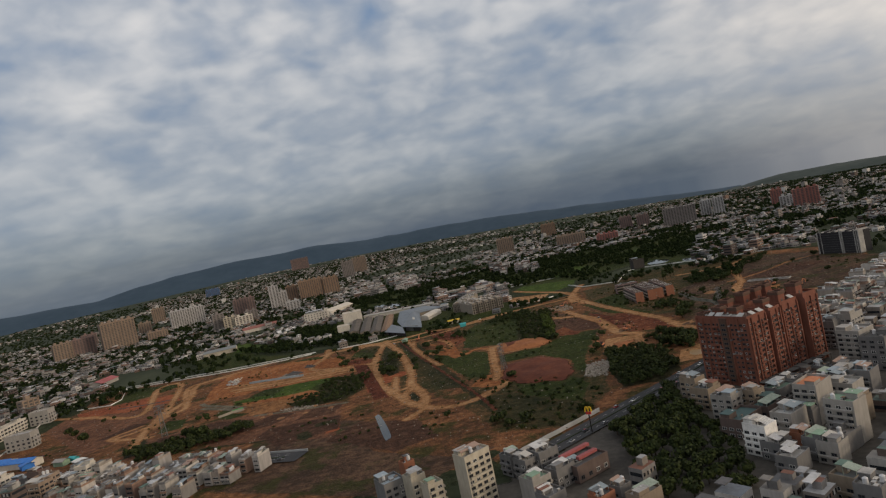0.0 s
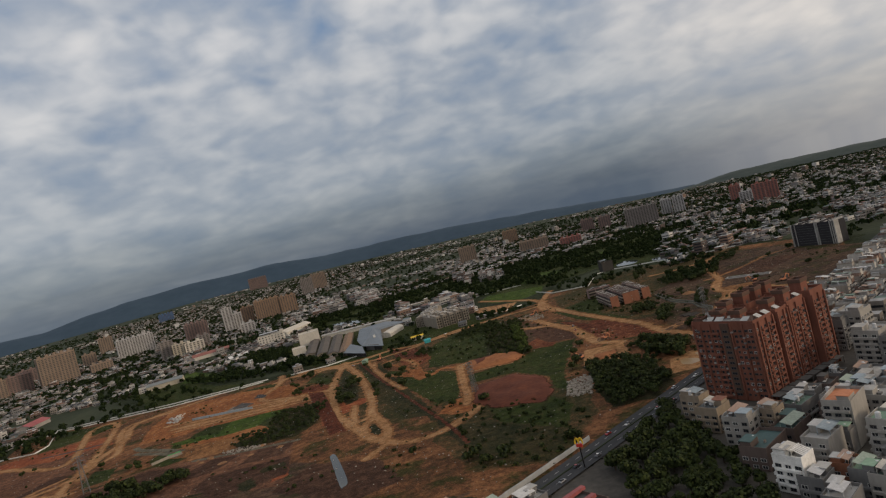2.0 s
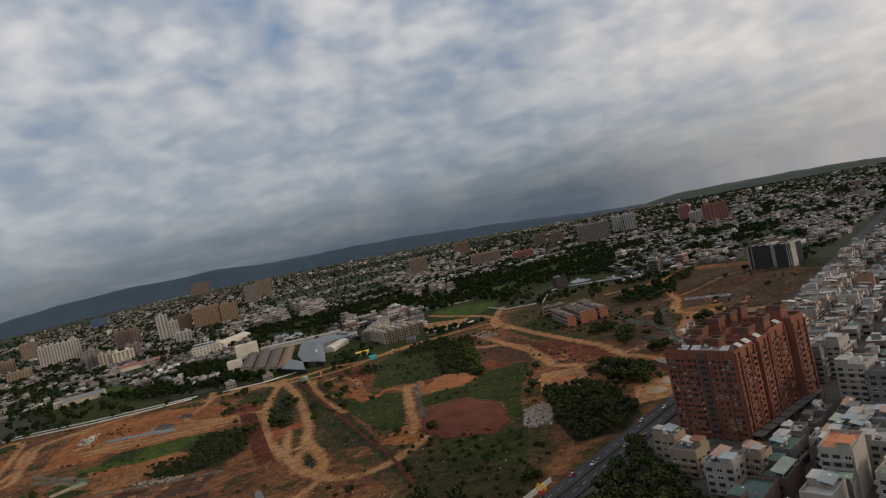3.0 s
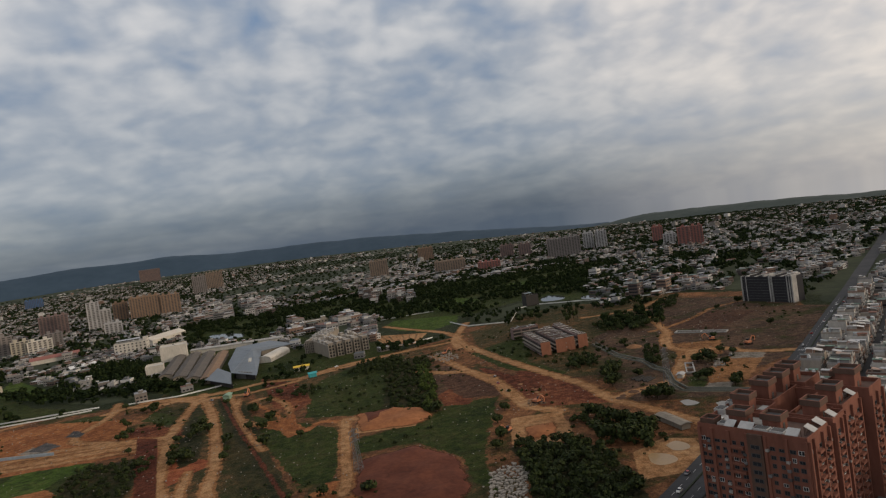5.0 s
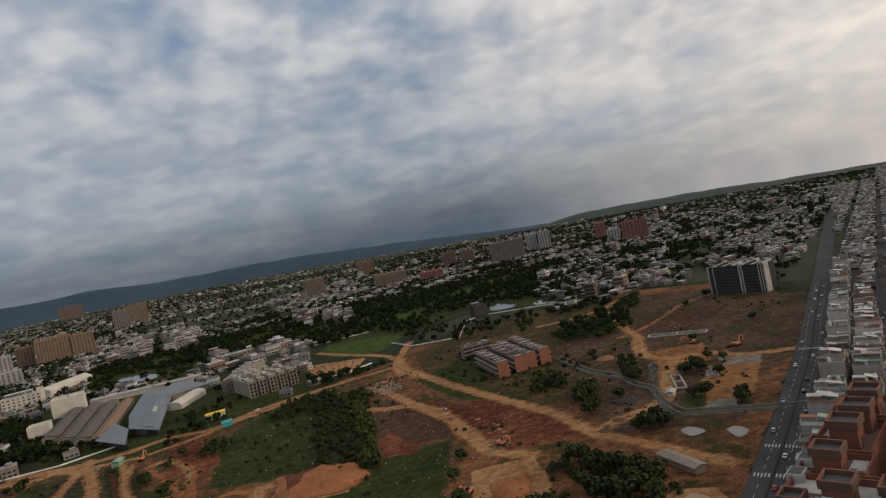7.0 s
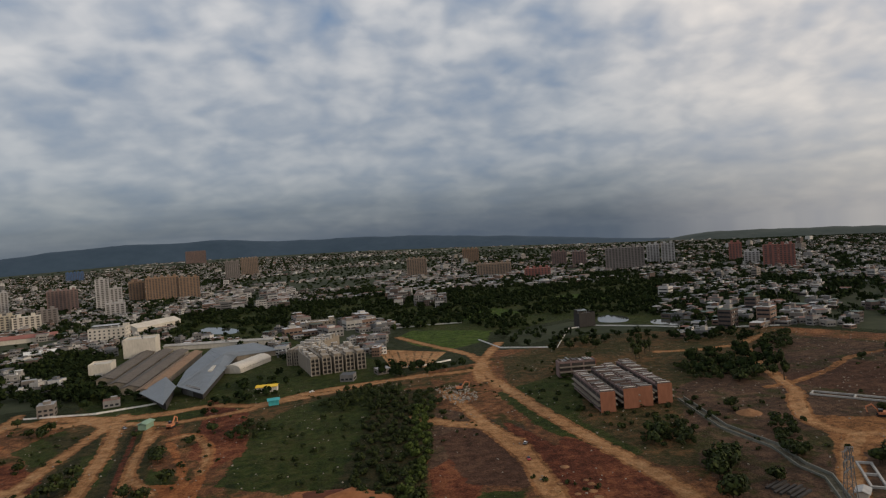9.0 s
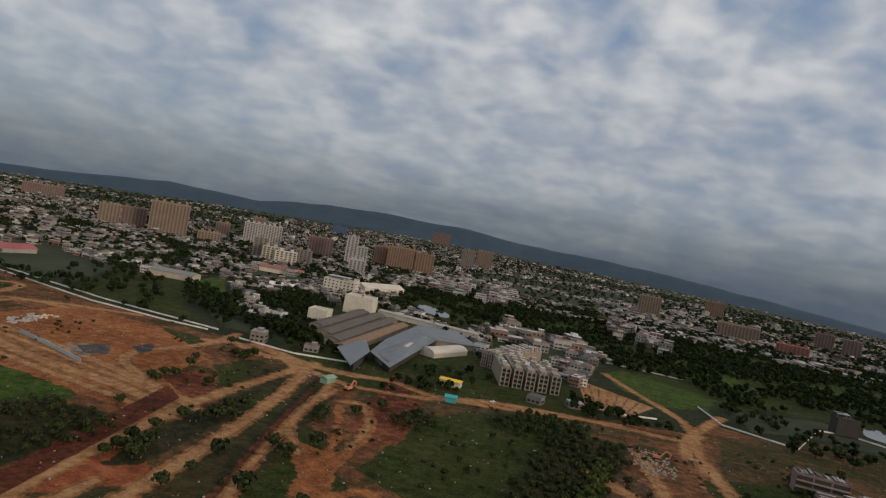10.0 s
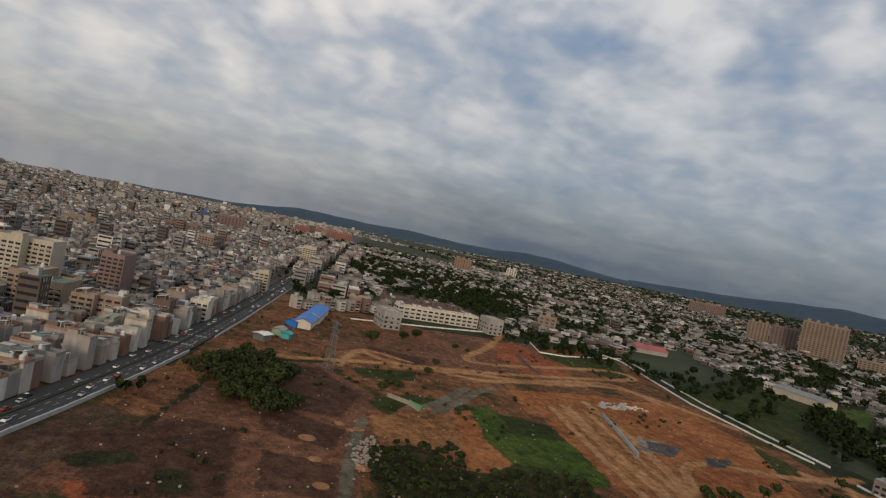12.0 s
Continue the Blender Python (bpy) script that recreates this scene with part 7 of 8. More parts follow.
def pylon(c, h, ang):
    root = new("pylon")
    root.matrix_basis = Matrix.LocRotScale((c[0], c[1], 0), Euler((0, 0, ang)), None)
    tagged(root, "grey steel lattice power pylon on bare ground", "pylon")
    w0, w1 = h * 0.085, h * 0.022

    def corner(s, t):
        w = w0 + (w1 - w0) * min(1, t * 1.15)
        return (s[0] * w, s[1] * w, h * t)

    S = ((-1, -1), (1, -1), (1, 1), (-1, 1))
    for s in S:
        a = Acc()
        strut(a, corner(s, 0), corner(s, 1), 0.08)
        part("leg", a.mesh("leg", ["galv"]), root)
    for k in range(9):
        t0, t1 = k / 9, (k + 1) / 9
        a = Acc()
        for i in range(4):
            strut(a, corner(S[i], t0), corner(S[(i + 1) % 4], t1), 0.03)
            strut(a, corner(S[(i + 1) % 4], t0), corner(S[i], t1), 0.03)
            strut(a, corner(S[i], t1), corner(S[(i + 1) % 4], t1), 0.03)
        part("bracing", a.mesh("bracing", ["galv"]), root)
    for t in (0.72, 0.85, 0.97):
        a = Acc()
        r = h * 0.14
        for e in (-1, 1):
            strut(a, (0, 0, h * t), (e * r, 0, h * t), 0.1)
            strut(a, (0, 0, h * (t + 0.03)), (e * r, 0, h * t), 0.08)
            strut(a, (e * r, 0, h * t), (e * r, 0, h * t - 1.4), 0.08)
        part("cross_arm", a.mesh("cross_arm", ["galv"]), root)


pylon((-200, 401), 21, 0.4)
pylon((22, 388), 17, 0.7)
pylon((169, 406), 20, 0.5)

# ---- sign by the restaurant, restaurant roof ----


def sign_tower(c):
    root = new("sign_tower")
    root.matrix_basis = pose(c[0], c[1], 0.3, 0, 0, math.degrees(GA) - 60) @ Matrix.Scale(0.68, 4)
    tagged(root, "tall pole sign with yellow arched shape on a red plate", "sign")
    a = Acc()
    a.box(-0.3, -0.3, 0, 0.3, 0.3, 11)
    part("pole", a.mesh("pole", ["car_black"]), root)
    b = Acc()
    b.box(-1.6, -0.35, 11, 1.6, 0.35, 12.6, bottom=True)
    part("plate", b.mesh("plate", ["red_paint"]), root)
    for e in (-1, 1):
        g = Acc()
        n = 10
        pts = [(e * 0.95 - 0.95 * math.cos(math.pi * i / n), 12.6 + 3.0 * math.sin(math.pi * i / n)) for i in range(n + 1)]
        for (x0, z0), (x1, z1) in zip(pts, pts[1:]):
            strut(g, (x0, 0, z0), (x1, 0, z1), 0.32)
        part("arch", g.mesh("arch", ["yellow"]), root)


sign_tower((44, 252))
root = house((32, 216), 15, 11, 5, GA, "darkwall", "darkroof", "low dark restaurant with pink-red roof beams", 700, 3, 0, 0, 0, "restaurant")
for ln, off in ((14, 5.2), (9, -1.0)):
    a = Acc()
    a.box(-ln / 2 + 2, off - 0.8, 5.6, ln / 2 + 2, off + 0.8, 6.6, bottom=True)
    part("roof_beam", a.mesh("roof_beam", ["pink_roof"]), root, "long pink-red roof beam")

# ---- trees ----


def leaf_quads(rng, n, spread, size, squash=0.8, blobs=6, base=0.0):
    """Crown of leaf clumps: small bent quads scattered over several lobes."""
    a = Acc()
    lobes = []
    for _ in range(blobs):
        d = Vector((rng.gauss(0, 1), rng.gauss(0, 1), rng.gauss(0, 0.7)))
        d = d.normalized() * spread * rng.uniform(0.25, 0.62)
        lobes.append((Vector((d.x, d.y, base + spread * squash + d.z * squash)), spread * rng.uniform(0.38, 0.6)))
    for i in range(n):
        c, r = lobes[i % blobs]
        d = Vector((rng.gauss(0, 1), rng.gauss(0, 1), rng.gauss(0, 1))).normalized()
        p = c + Vector((d.x, d.y, d.z * squash)) * r * rng.uniform(0.75, 1.05)
        t = d.cross(Vector((rng.gauss(0, 1), rng.gauss(0, 1), rng.gauss(0, 1)))).normalized()
        b = (d + Vector((rng.gauss(0, 0.5), rng.gauss(0, 0.5), rng.gauss(0, 0.5)))).normalized().cross(t).normalized()
        s = size * rng.uniform(0.6, 1.3)
        a.quad([tuple(p - t * s - b * s * 0.7), tuple(p + t * s * 0.9 - b * s * 0.6), tuple(p + t * s + b * s * 0.8 + d * s * 0.2), tuple(p - t * s * 0.8 + b * s * 0.7)])
    return a


def tree_kind(seed, height, spread, n=260, squash=0.8, size=0.55):
    rng = random.Random(seed)
    crown = leaf_quads(rng, n, spread, size, squash, 8, height - 2 * spread * squash + spread * 0.1)
    k = Acc()
    segs, top = 7, height - spread * squash
    for z0, z1, r0, r1 in ((0, top * 0.5, 0.26, 0.2), (top * 0.5, top, 0.2, 0.1)):
        for i in range(segs):
            a0, a1 = i * math.tau / segs, (i + 1) * math.tau / segs
            k.quad([(r0 * math.cos(a0), r0 * math.sin(a0), z0), (r0 * math.cos(a1), r0 * math.sin(a1), z0), (r1 * math.cos(a1), r1 * math.sin(a1), z1), (r1 * math.cos(a0), r1 * math.sin(a0), z1)])
    for i in range(5):
        az = rng.uniform(0, math.tau)
        strut(k, (0, 0, top * rng.uniform(0.45, 0.8)), (math.cos(az) * spread * 0.6, math.sin(az) * spread * 0.6, top + spread * squash * rng.uniform(0, 0.5)), 0.07)
    return k.mesh("trunk", ["bark"]), crown.mesh("crown", ["leaf"])


KINDS = [tree_kind(1, 5.4, 2.9, 380, 0.8, 0.42), tree_kind(2, 6.4, 3.4, 460, 0.8, 0.44), tree_kind(3, 4.1, 2.6, 320, 0.7, 0.4), tree_kind(4, 9, 2.1, 340, 1.6, 0.4), tree_kind(5, 2.9, 2.2, 230, 0.6, 0.38)]
TREE_LABELS = ["dark green broad-leaved tree with a rounded crown", "large dark green tree with spreading crown", "low broad green tree on the site", "tall slender dark green tree", "low dark bush on weedy ground"]


def tree(kind, c, scale, rot):
    root = new("tree" if kind != 4 else "bush")
    root.matrix_basis = Matrix.LocRotScale((c[0], c[1], 0.2), Euler((0, 0, rot)), (scale,) * 3)
    tagged(root, TREE_LABELS[kind], "tree" if kind != 4 else "bush", "trees of the site")
    part("trunk", KINDS[kind][0], root)
    part("crown", KINDS[kind][1], root)


def tree_at(c, kind, scale):
    tree(kind, c, scale, (c[0] * 1.7) % 6.28)


tree_at((199, 397), 2, 1.2)
tree_at((212, 435), 1, 1.0)
tree_at((227, 449), 2, 1.0)
tree_at((230, 442), 2, 0.9)
tree_at((206, 439), 1, 0.9)
tree_at((164, 451), 1, 1.3)
tree_at((156, 442), 1, 1.1)
tree_at((170, 457), 2, 1.2)
tree_at((170, 436), 4, 1.4)
tree_at((156, 489), 2, 1.1)
tree_at((158, 483), 2, 1.2)
tree_at((161, 477), 2, 1.0)
tree_at((165, 478), 4, 1.4)
tree_at((188, 456), 2, 1.1)
tree_at((191, 452), 2, 1.1)
tree_at((259, 559), 3, 1.2)
tree_at((248, 550), 1, 0.9)
tree_at((232, 547), 1, 1.0)
tree_at((240, 549), 1, 1.1)
tree_at((240, 580), 1, 1.1)
tree_at((231, 579), 1, 1.0)
tree_at((233, 600), 1, 1.1)
tree_at((227, 544), 4, 1.5)
tree_at((217, 633), 3, 1.1)
tree_at((217, 625), 3, 1.0)
tree_at((212, 631), 3, 1.0)
tree_at((222, 629), 3, 1.0)
tree_at((198, 656), 1, 1.2)
tree_at((196, 673), 1, 1.2)
tree_at((182, 660), 1, 1.1)
tree_at((84, 539), 2, 0.8)
tree_at((85, 560), 2, 0.8)
tree_at((331, 571), 1, 1.0)
tree_at((306, 562), 2, 1.0)
tree_at((165, 404), 2, 1.2)
tree_at((159, 403), 2, 1.1)
tree_at((163, 397), 4, 1.5)
tree_at((125, 381), 1, 1.2)
tree_at((124, 390), 1, 1.2)
tree_at((128, 375), 1, 1.3)
tree_at((132, 369), 1, 1.2)
tree_at((133, 361), 1, 1.2)
tree_at((117, 362), 1, 1.3)
tree_at((121, 357), 1, 1.2)
tree_at((126, 351), 1, 1.1)
tree_at((116, 370), 1, 1.1)
tree_at((127, 361), 1, 1.2)
tree_at((86, 410), 2, 1.1)
tree_at((82, 391), 2, 1.2)
tree_at((76, 379), 2, 1.1)
tree_at((94, 425), 2, 1.1)
tree_at((8, 372), 2, 1.0)
tree_at((-36, 451), 2, 0.8)
tree_at((-19, 494), 4, 1.5)
tree_at((-22, 479), 4, 1.4)
tree_at((-56, 452), 4, 1.4)
tree_at((-64, 470), 2, 1.0)
tree_at((-60, 445), 2, 0.9)
tree_at((-121, 598), 2, 1.0)
tree_at((-110, 553), 2, 0.9)
tree_at((-50, 555), 4, 1.1)
tree_at((63, 472), 2, 1.0)
tree_at((65, 447), 4, 1.6)
tree_at((24, 365), 4, 1.4)
tree_at((-303, 468), 1, 1.1)
tree_at((-292, 457), 1, 1.0)
tree_at((-272, 434), 1, 1.2)
tree_at((-288, 489), 2, 0.9)
tree_at((-283, 495), 2, 0.7)
tree_at((-215, 450), 2, 1.0)
tree_at((-238, 461), 2, 0.9)
tree_at((-187, 425), 2, 1.0)
tree_at((-183, 428), 2, 1.0)
tree_at((-179, 420), 2, 0.9)
tree_at((-171, 380), 1, 1.3)
tree_at((-165, 377), 1, 1.3)
tree_at((-178, 384), 1, 1.2)
tree_at((-144, 375), 1, 1.2)
tree_at((-149, 380), 2, 1.0)
tree_at((-101, 520), 2, 1.0)
tree_at((-98, 523), 2, 1.0)
tree_at((-98, 512), 2, 0.9)
tree_at((-88, 482), 2, 0.8)
tree_at((-59, 487), 2, 1.0)
tree_at((-57, 493), 4, 1.5)
tree_at((-57, 511), 4, 1.4)
tree_at((-52, 496), 4, 1.5)
tree_at((-99, 584), 4, 1.4)
tree_at((-97, 572), 4, 1.3)
tree_at((-60, 450), 2, 1.1)
tree_at((-63, 459), 2, 1.0)
tree_at((-56, 457), 4, 1.5)
tree_at((7, 288), 2, 1.1)
tree_at((11, 291), 2, 1.2)
tree_at((13, 281), 2, 1.0)
tree_at((-15, 314), 2, 0.9)
tree_at((-2, 451), 2, 0.9)
tree_at((-19, 450), 4, 1.6)
tree_at((-105, 542), 2, 1.0)
tree_at((-102, 514), 2, 0.9)
tree_at((-60, 458), 2, 0.9)
tree_at((21, 282), 4, 1.6)
tree_at((48, 282), 4, 1.2)


def scatter(poly, spacing, seed, keep=0.9, clear=()):
    """Places on a shaken grid inside an outline."""
    rng = np.random.default_rng(seed)
    xs, ys = [p[0] for p in poly], [p[1] for p in poly]
    gx, gy = np.meshgrid(np.arange(min(xs), max(xs), spacing), np.arange(min(ys), max(ys), spacing))
    x = gx.ravel() + rng.uniform(-0.48, 0.48, gx.size) * spacing
    y = gy.ravel() + rng.uniform(-0.48, 0.48, gx.size) * spacing
    ok = inside_poly(x, y, poly) & (rng.uniform(0, 1, x.size) < keep)
    for other in clear:
        ok &= ~inside_poly(x, y, other)
    return np.stack([x[ok], y[ok]], 1)


def woods(name, pts, seed, n, size, spread, squash, label, lo=0.7, hi=1.3, lift=0.6, mat="leaf"):
    """Many trees in one mesh: each a lobed crown of small leaf clumps over a dark stem."""
    rng = random.Random(seed)
    protos = []
    for k in range(5):
        a = leaf_quads(rng, n, spread, size, squash, 5, lift)
        protos.append(np.array(a.v).reshape(-1, 4, 3))
    r = np.random.default_rng(seed)
    out = []
    for i, (x, y) in enumerate(pts):
        q = protos[i % 5]
        s, a = r.uniform(lo, hi), r.uniform(0, math.tau)
        c, d = math.cos(a) * s, math.sin(a) * s
        out.append(np.stack([q[..., 0] * c - q[..., 1] * d + x, q[..., 0] * d + q[..., 1] * c + y, q[..., 2] * s * r.uniform(0.85, 1.2)], -1))
    if not out:
        return
    v = np.concatenate(out).reshape(-1, 3)
    me = bpy.data.meshes.new(name)
    nq = len(v) // 4
    me.vertices.add(len(v))
    me.vertices.foreach_set("co", v.ravel().astype(np.float32))
    me.loops.add(len(v))
    me.loops.foreach_set("vertex_index", np.arange(len(v), dtype=np.int32))
    me.polygons.add(nq)
    me.polygons.foreach_set("loop_start", np.arange(0, len(v), 4, dtype=np.int32))
    me.update(calc_edges=True)
    me.materials.append(M[mat])
    tagged(new(name, me), label, "trees", kind="stuff")


rngt = random.Random(8)
for x, y in scatter(PARK, 5.2, 3, 0.95).tolist():
    if free((x, y), 2):
        tree(rngt.choice((0, 1, 1, 2)), (x, y), rngt.uniform(0.8, 1.15), rngt.uniform(0, 6))
for _poly, _dens, _seed in GARDENS:
    woods("garden_trees", scatter(_poly, 9.5, _seed + 200, _dens), _seed + 200, 14, 1.5, 3.6, 0.7, "dark garden trees between the houses of the town", 0.5, 1.25, mat="leaf_far")
PLANT = [(56, 587), (71, 591), (87, 590), (75, 503), (66, 446), (41, 461), (46, 508)]
woods("plantation_trees", scatter(PLANT, 4.6, 5, 0.95), 5, 230, 0.40, 2.7, 0.62, "dense dark green tree plantation beside a meadow", 0.5, 0.85, 0.1)
woods("plantation_trees", scatter([(74, 562), (82, 561), (73, 490), (66, 446), (60, 450), (66, 494)], 4.2, 55, 0.95), 55, 220, 0.36, 2.0, 0.9, "row of slim light green trees beside a plantation", 0.7, 1.0, 0.4, "leaf_light")
THICKET = [(-111, 401), (-123, 416), (-127, 435), (-104, 435), (-110, 463), (-94, 471), (-80, 471), (-69, 458), (-73, 414), (-82, 399)]
woods("thicket", scatter(THICKET, 4.0, 6, 0.95), 6, 170, 0.38, 2.4, 0.6, "dense dark thicket of bushes and small trees", 0.4, 0.9)
woods("scrub_bushes", scatter([(81, 378), (105, 371), (111, 356), (106, 318), (92, 303), (74, 302), (72, 322), (80, 350)], 3.6, 7, 0.95), 7, 170, 0.38, 2.6, 0.7, "dense dark scrub of bushes", 0.7, 1.25)
woods("scrub_bushes", scatter([(13, 555), (41, 565), (51, 537), (45, 487), (37, 464), (18, 475)], 7, 8, 0.5), 8, 110, 0.34, 1.9, 0.6, "scattered bushes on a weedy meadow", 0.6, 1.2)
CLUMPS = ([(113, 392), (127, 396), (138, 371), (138, 353), (126, 345), (112, 358)], [(214, 583), (244, 598), (257, 581), (236, 545), (211, 551)], [(148, 482), (166, 501), (179, 496), (165, 470), (149, 470)], [(164, 462), (175, 462), (159, 436), (149, 437)],
          [(206, 490), (214, 483), (192, 455), (186, 463)], [(295, 634), (336, 660), (297, 604), (275, 598)], [(153, 600), (185, 632), (172, 591), (154, 583)], [(-11, 546), (4, 566), (10, 543), (-2, 528)],
          [(26, 577), (42, 606), (69, 607), (69, 567), (48, 555)])
for k, poly in enumerate(CLUMPS):
    woods("tree_clump", scatter(poly, 3.8, 60 + k, 0.85), 60 + k, 170, 0.36, 2.2, 0.7, "clump of dark green trees and bushes on the site", 0.55, 1.15)
woods("scrub_bushes", scatter([(-188, 352), (-213, 371), (-205, 383), (-156, 376), (-136, 384), (-132, 370), (-139, 362)], 4.5, 13, 0.85), 13, 160, 0.38, 2.5, 0.8, "dark trees and bushes near the avenue", 0.7, 1.2)
woods("weeds", np.array([p for p in scatter(SITE, 6, 14, 0.5).tolist() if noise.noise((p[0] * 0.03, p[1] * 0.03, 2)) > 0.2]), 14, 26, 0.24, 0.9, 0.4, "scattered weeds and low shrubs over the bare soil", 0.3, 1.9, 0.0)
woods("weeds", scatter([(4, 357), (25, 364), (63, 330), (60, 290), (37, 262), (8, 277)], 5, 15, 0.5), 15, 24, 0.35, 1.0, 0.45, "rough weeds over uneven ground", 0.6, 1.8, 0.0)
woods("weeds", scatter([(126, 560), (139, 515), (158, 472), (208, 506), (196, 530), (168, 626)], 6, 16, 0.5), 16, 30, 0.4, 1.2, 0.5, "rough weeds and shrubs round the townhouses", 0.6, 1.8, 0.0)
CLEARED = [[(77, 782), (90, 810), (152, 771), (140, 725), (105, 697), (84, 737)], [(-127, 932), (-138, 998), (-87, 972), (-76, 899)], [(236, 762), (261, 819), (309, 732), (286, 692)]]
BELT = [(-202, 1111), (-118, 1220), (-5, 1311), (121, 1400), (288, 1376), (455, 1294), (508, 1066), (550, 964), (346, 683), (270, 723), (226, 797), (156, 756), (140, 817), (87, 821), (5, 1022), (-20, 952), (-48, 841), (-97, 878), (-128, 891)]
woods("tree_belt", np.array([p for p in scatter(BELT, 8.0, 17, 0.9, CLEARED).tolist() if noise.noise((p[0] * 0.018, p[1] * 0.018, 4)) > -0.18]), 17, 40, 0.95, 3.6, 0.65, "broad dark green belt of trees and gardens", 0.6, 1.3, mat="leaf_far")
woods("tree_belt", scatter([(-210, 671), (-154, 657), (-78, 625), (-77, 638), (-142, 710), (-148, 742), (-152, 790), (-223, 874), (-225, 801), (-215, 731), (-287, 784)], 6.5, 18, 0.85), 18, 50, 0.9, 3.6, 0.8, "dense dark trees behind the site wall", 0.7, 1.2, mat="leaf_far")
woods("tree_belt", scatter([(-349, 711), (-368, 806), (-283, 761), (-239, 694), (-180, 661), (-181, 720), (-134, 642), (-151, 619), (-191, 616), (-260, 630)], 8, 19, 0.2), 19, 44, 0.95, 3.4, 0.8, "dark trees and gardens behind the site wall", 0.6, 1.2, mat="leaf_far")
woods("tree_belt", scatter([(-45, 618), (-25, 650), (1, 649), (11, 675), (6, 617), (-14, 599), (-27, 576)], 6, 20, 0.5), 20, 50, 0.8, 2.6, 0.7, "trees below the factory", 0.6, 1.2, mat="leaf_far")
woods("tree_belt", scatter([(54, 681), (67, 659), (112, 638), (97, 623), (60, 627)], 6, 21, 0.6), 21, 50, 0.8, 2.8, 0.8, "row of trees along a wall", 0.6, 1.2, mat="leaf_far")
woods("tree_belt", scatter([(159, 792), (196, 746), (224, 709), (323, 651), (292, 609), (239, 660), (175, 653), (146, 709)], 9, 22, 0.5), 22, 44, 0.9, 3.2, 0.8, "scattered trees along a lane", 0.6, 1.2, mat="leaf_far")
woods("tree_belt", scatter([(234, 611), (287, 610), (254, 556), (222, 553), (214, 566)], 6, 23, 0.7), 23, 60, 0.8, 3.0, 0.9, "dark trees round a yard", 0.7, 1.2, mat="leaf_far")
woods("tree_belt", scatter([(-874, 502), (-958, 571), (-1006, 706), (-977, 829), (-701, 758), (-504, 620), (-466, 575), (-519, 518), (-573, 483)], 8.5, 24, 0.8), 24, 34, 1.2, 4.0, 0.8, "dark wood beyond the row houses", 0.6, 1.2, mat="leaf_far")
woods("tree_belt", scatter([(-391, 570), (-413, 634), (-351, 660), (-283, 672), (-243, 629), (-307, 620), (-329, 560)], 6, 25, 0.3), 25, 44, 0.9, 3.0, 0.8, "trees behind the site wall", 0.6, 1.2, mat="leaf_far")
woods("far_trees", scatter([(-2200, 900), (-400, 900), (300, 800), (1500, 900), (2600, 1500), (2400, 3300), (-2300, 3300)], 27, 26, 0.8), 26, 16, 1.7, 4.2, 0.4, "far dark trees between houses of the plain", 0.5, 1.3, mat="leaf_far")
woods("far_trees", scatter([(-3800, 1500), (-2400, 3600), (0, 4300), (2400, 3500), (3400, 1800), (1500, 1500), (-400, 2400), (-1800, 1500)], 60, 29, 0.6), 29, 14, 2.4, 9, 0.14, "far dark woods and gardens of the plain", 0.5, 1.3, mat="leaf_far")
woods("far_trees", scatter([wv(60, -40), wv(1400, -60), wv(1600, 900), wv(200, 500), wv(30, 80)], 15, 27, 0.5, [[west_ave(u, -9) for u in (0, 80, 205, 373, 600, 1400)] + [west_ave(u, 9) for u in (1400, 600, 373, 205, 80, 0)], SITE]), 27, 30, 1.2, 3.5, 0.8, "dark trees among the town houses", 0.5, 1.2, mat="leaf_far")
woods("far_trees", scatter([uv(240, 60), uv(1600, 60), uv(1600, 600), uv(200, 300)], 26, 28, 0.25), 28, 30, 1.2, 3.5, 0.8, "dark trees among the town houses", 0.5, 1.2, mat="leaf_far")



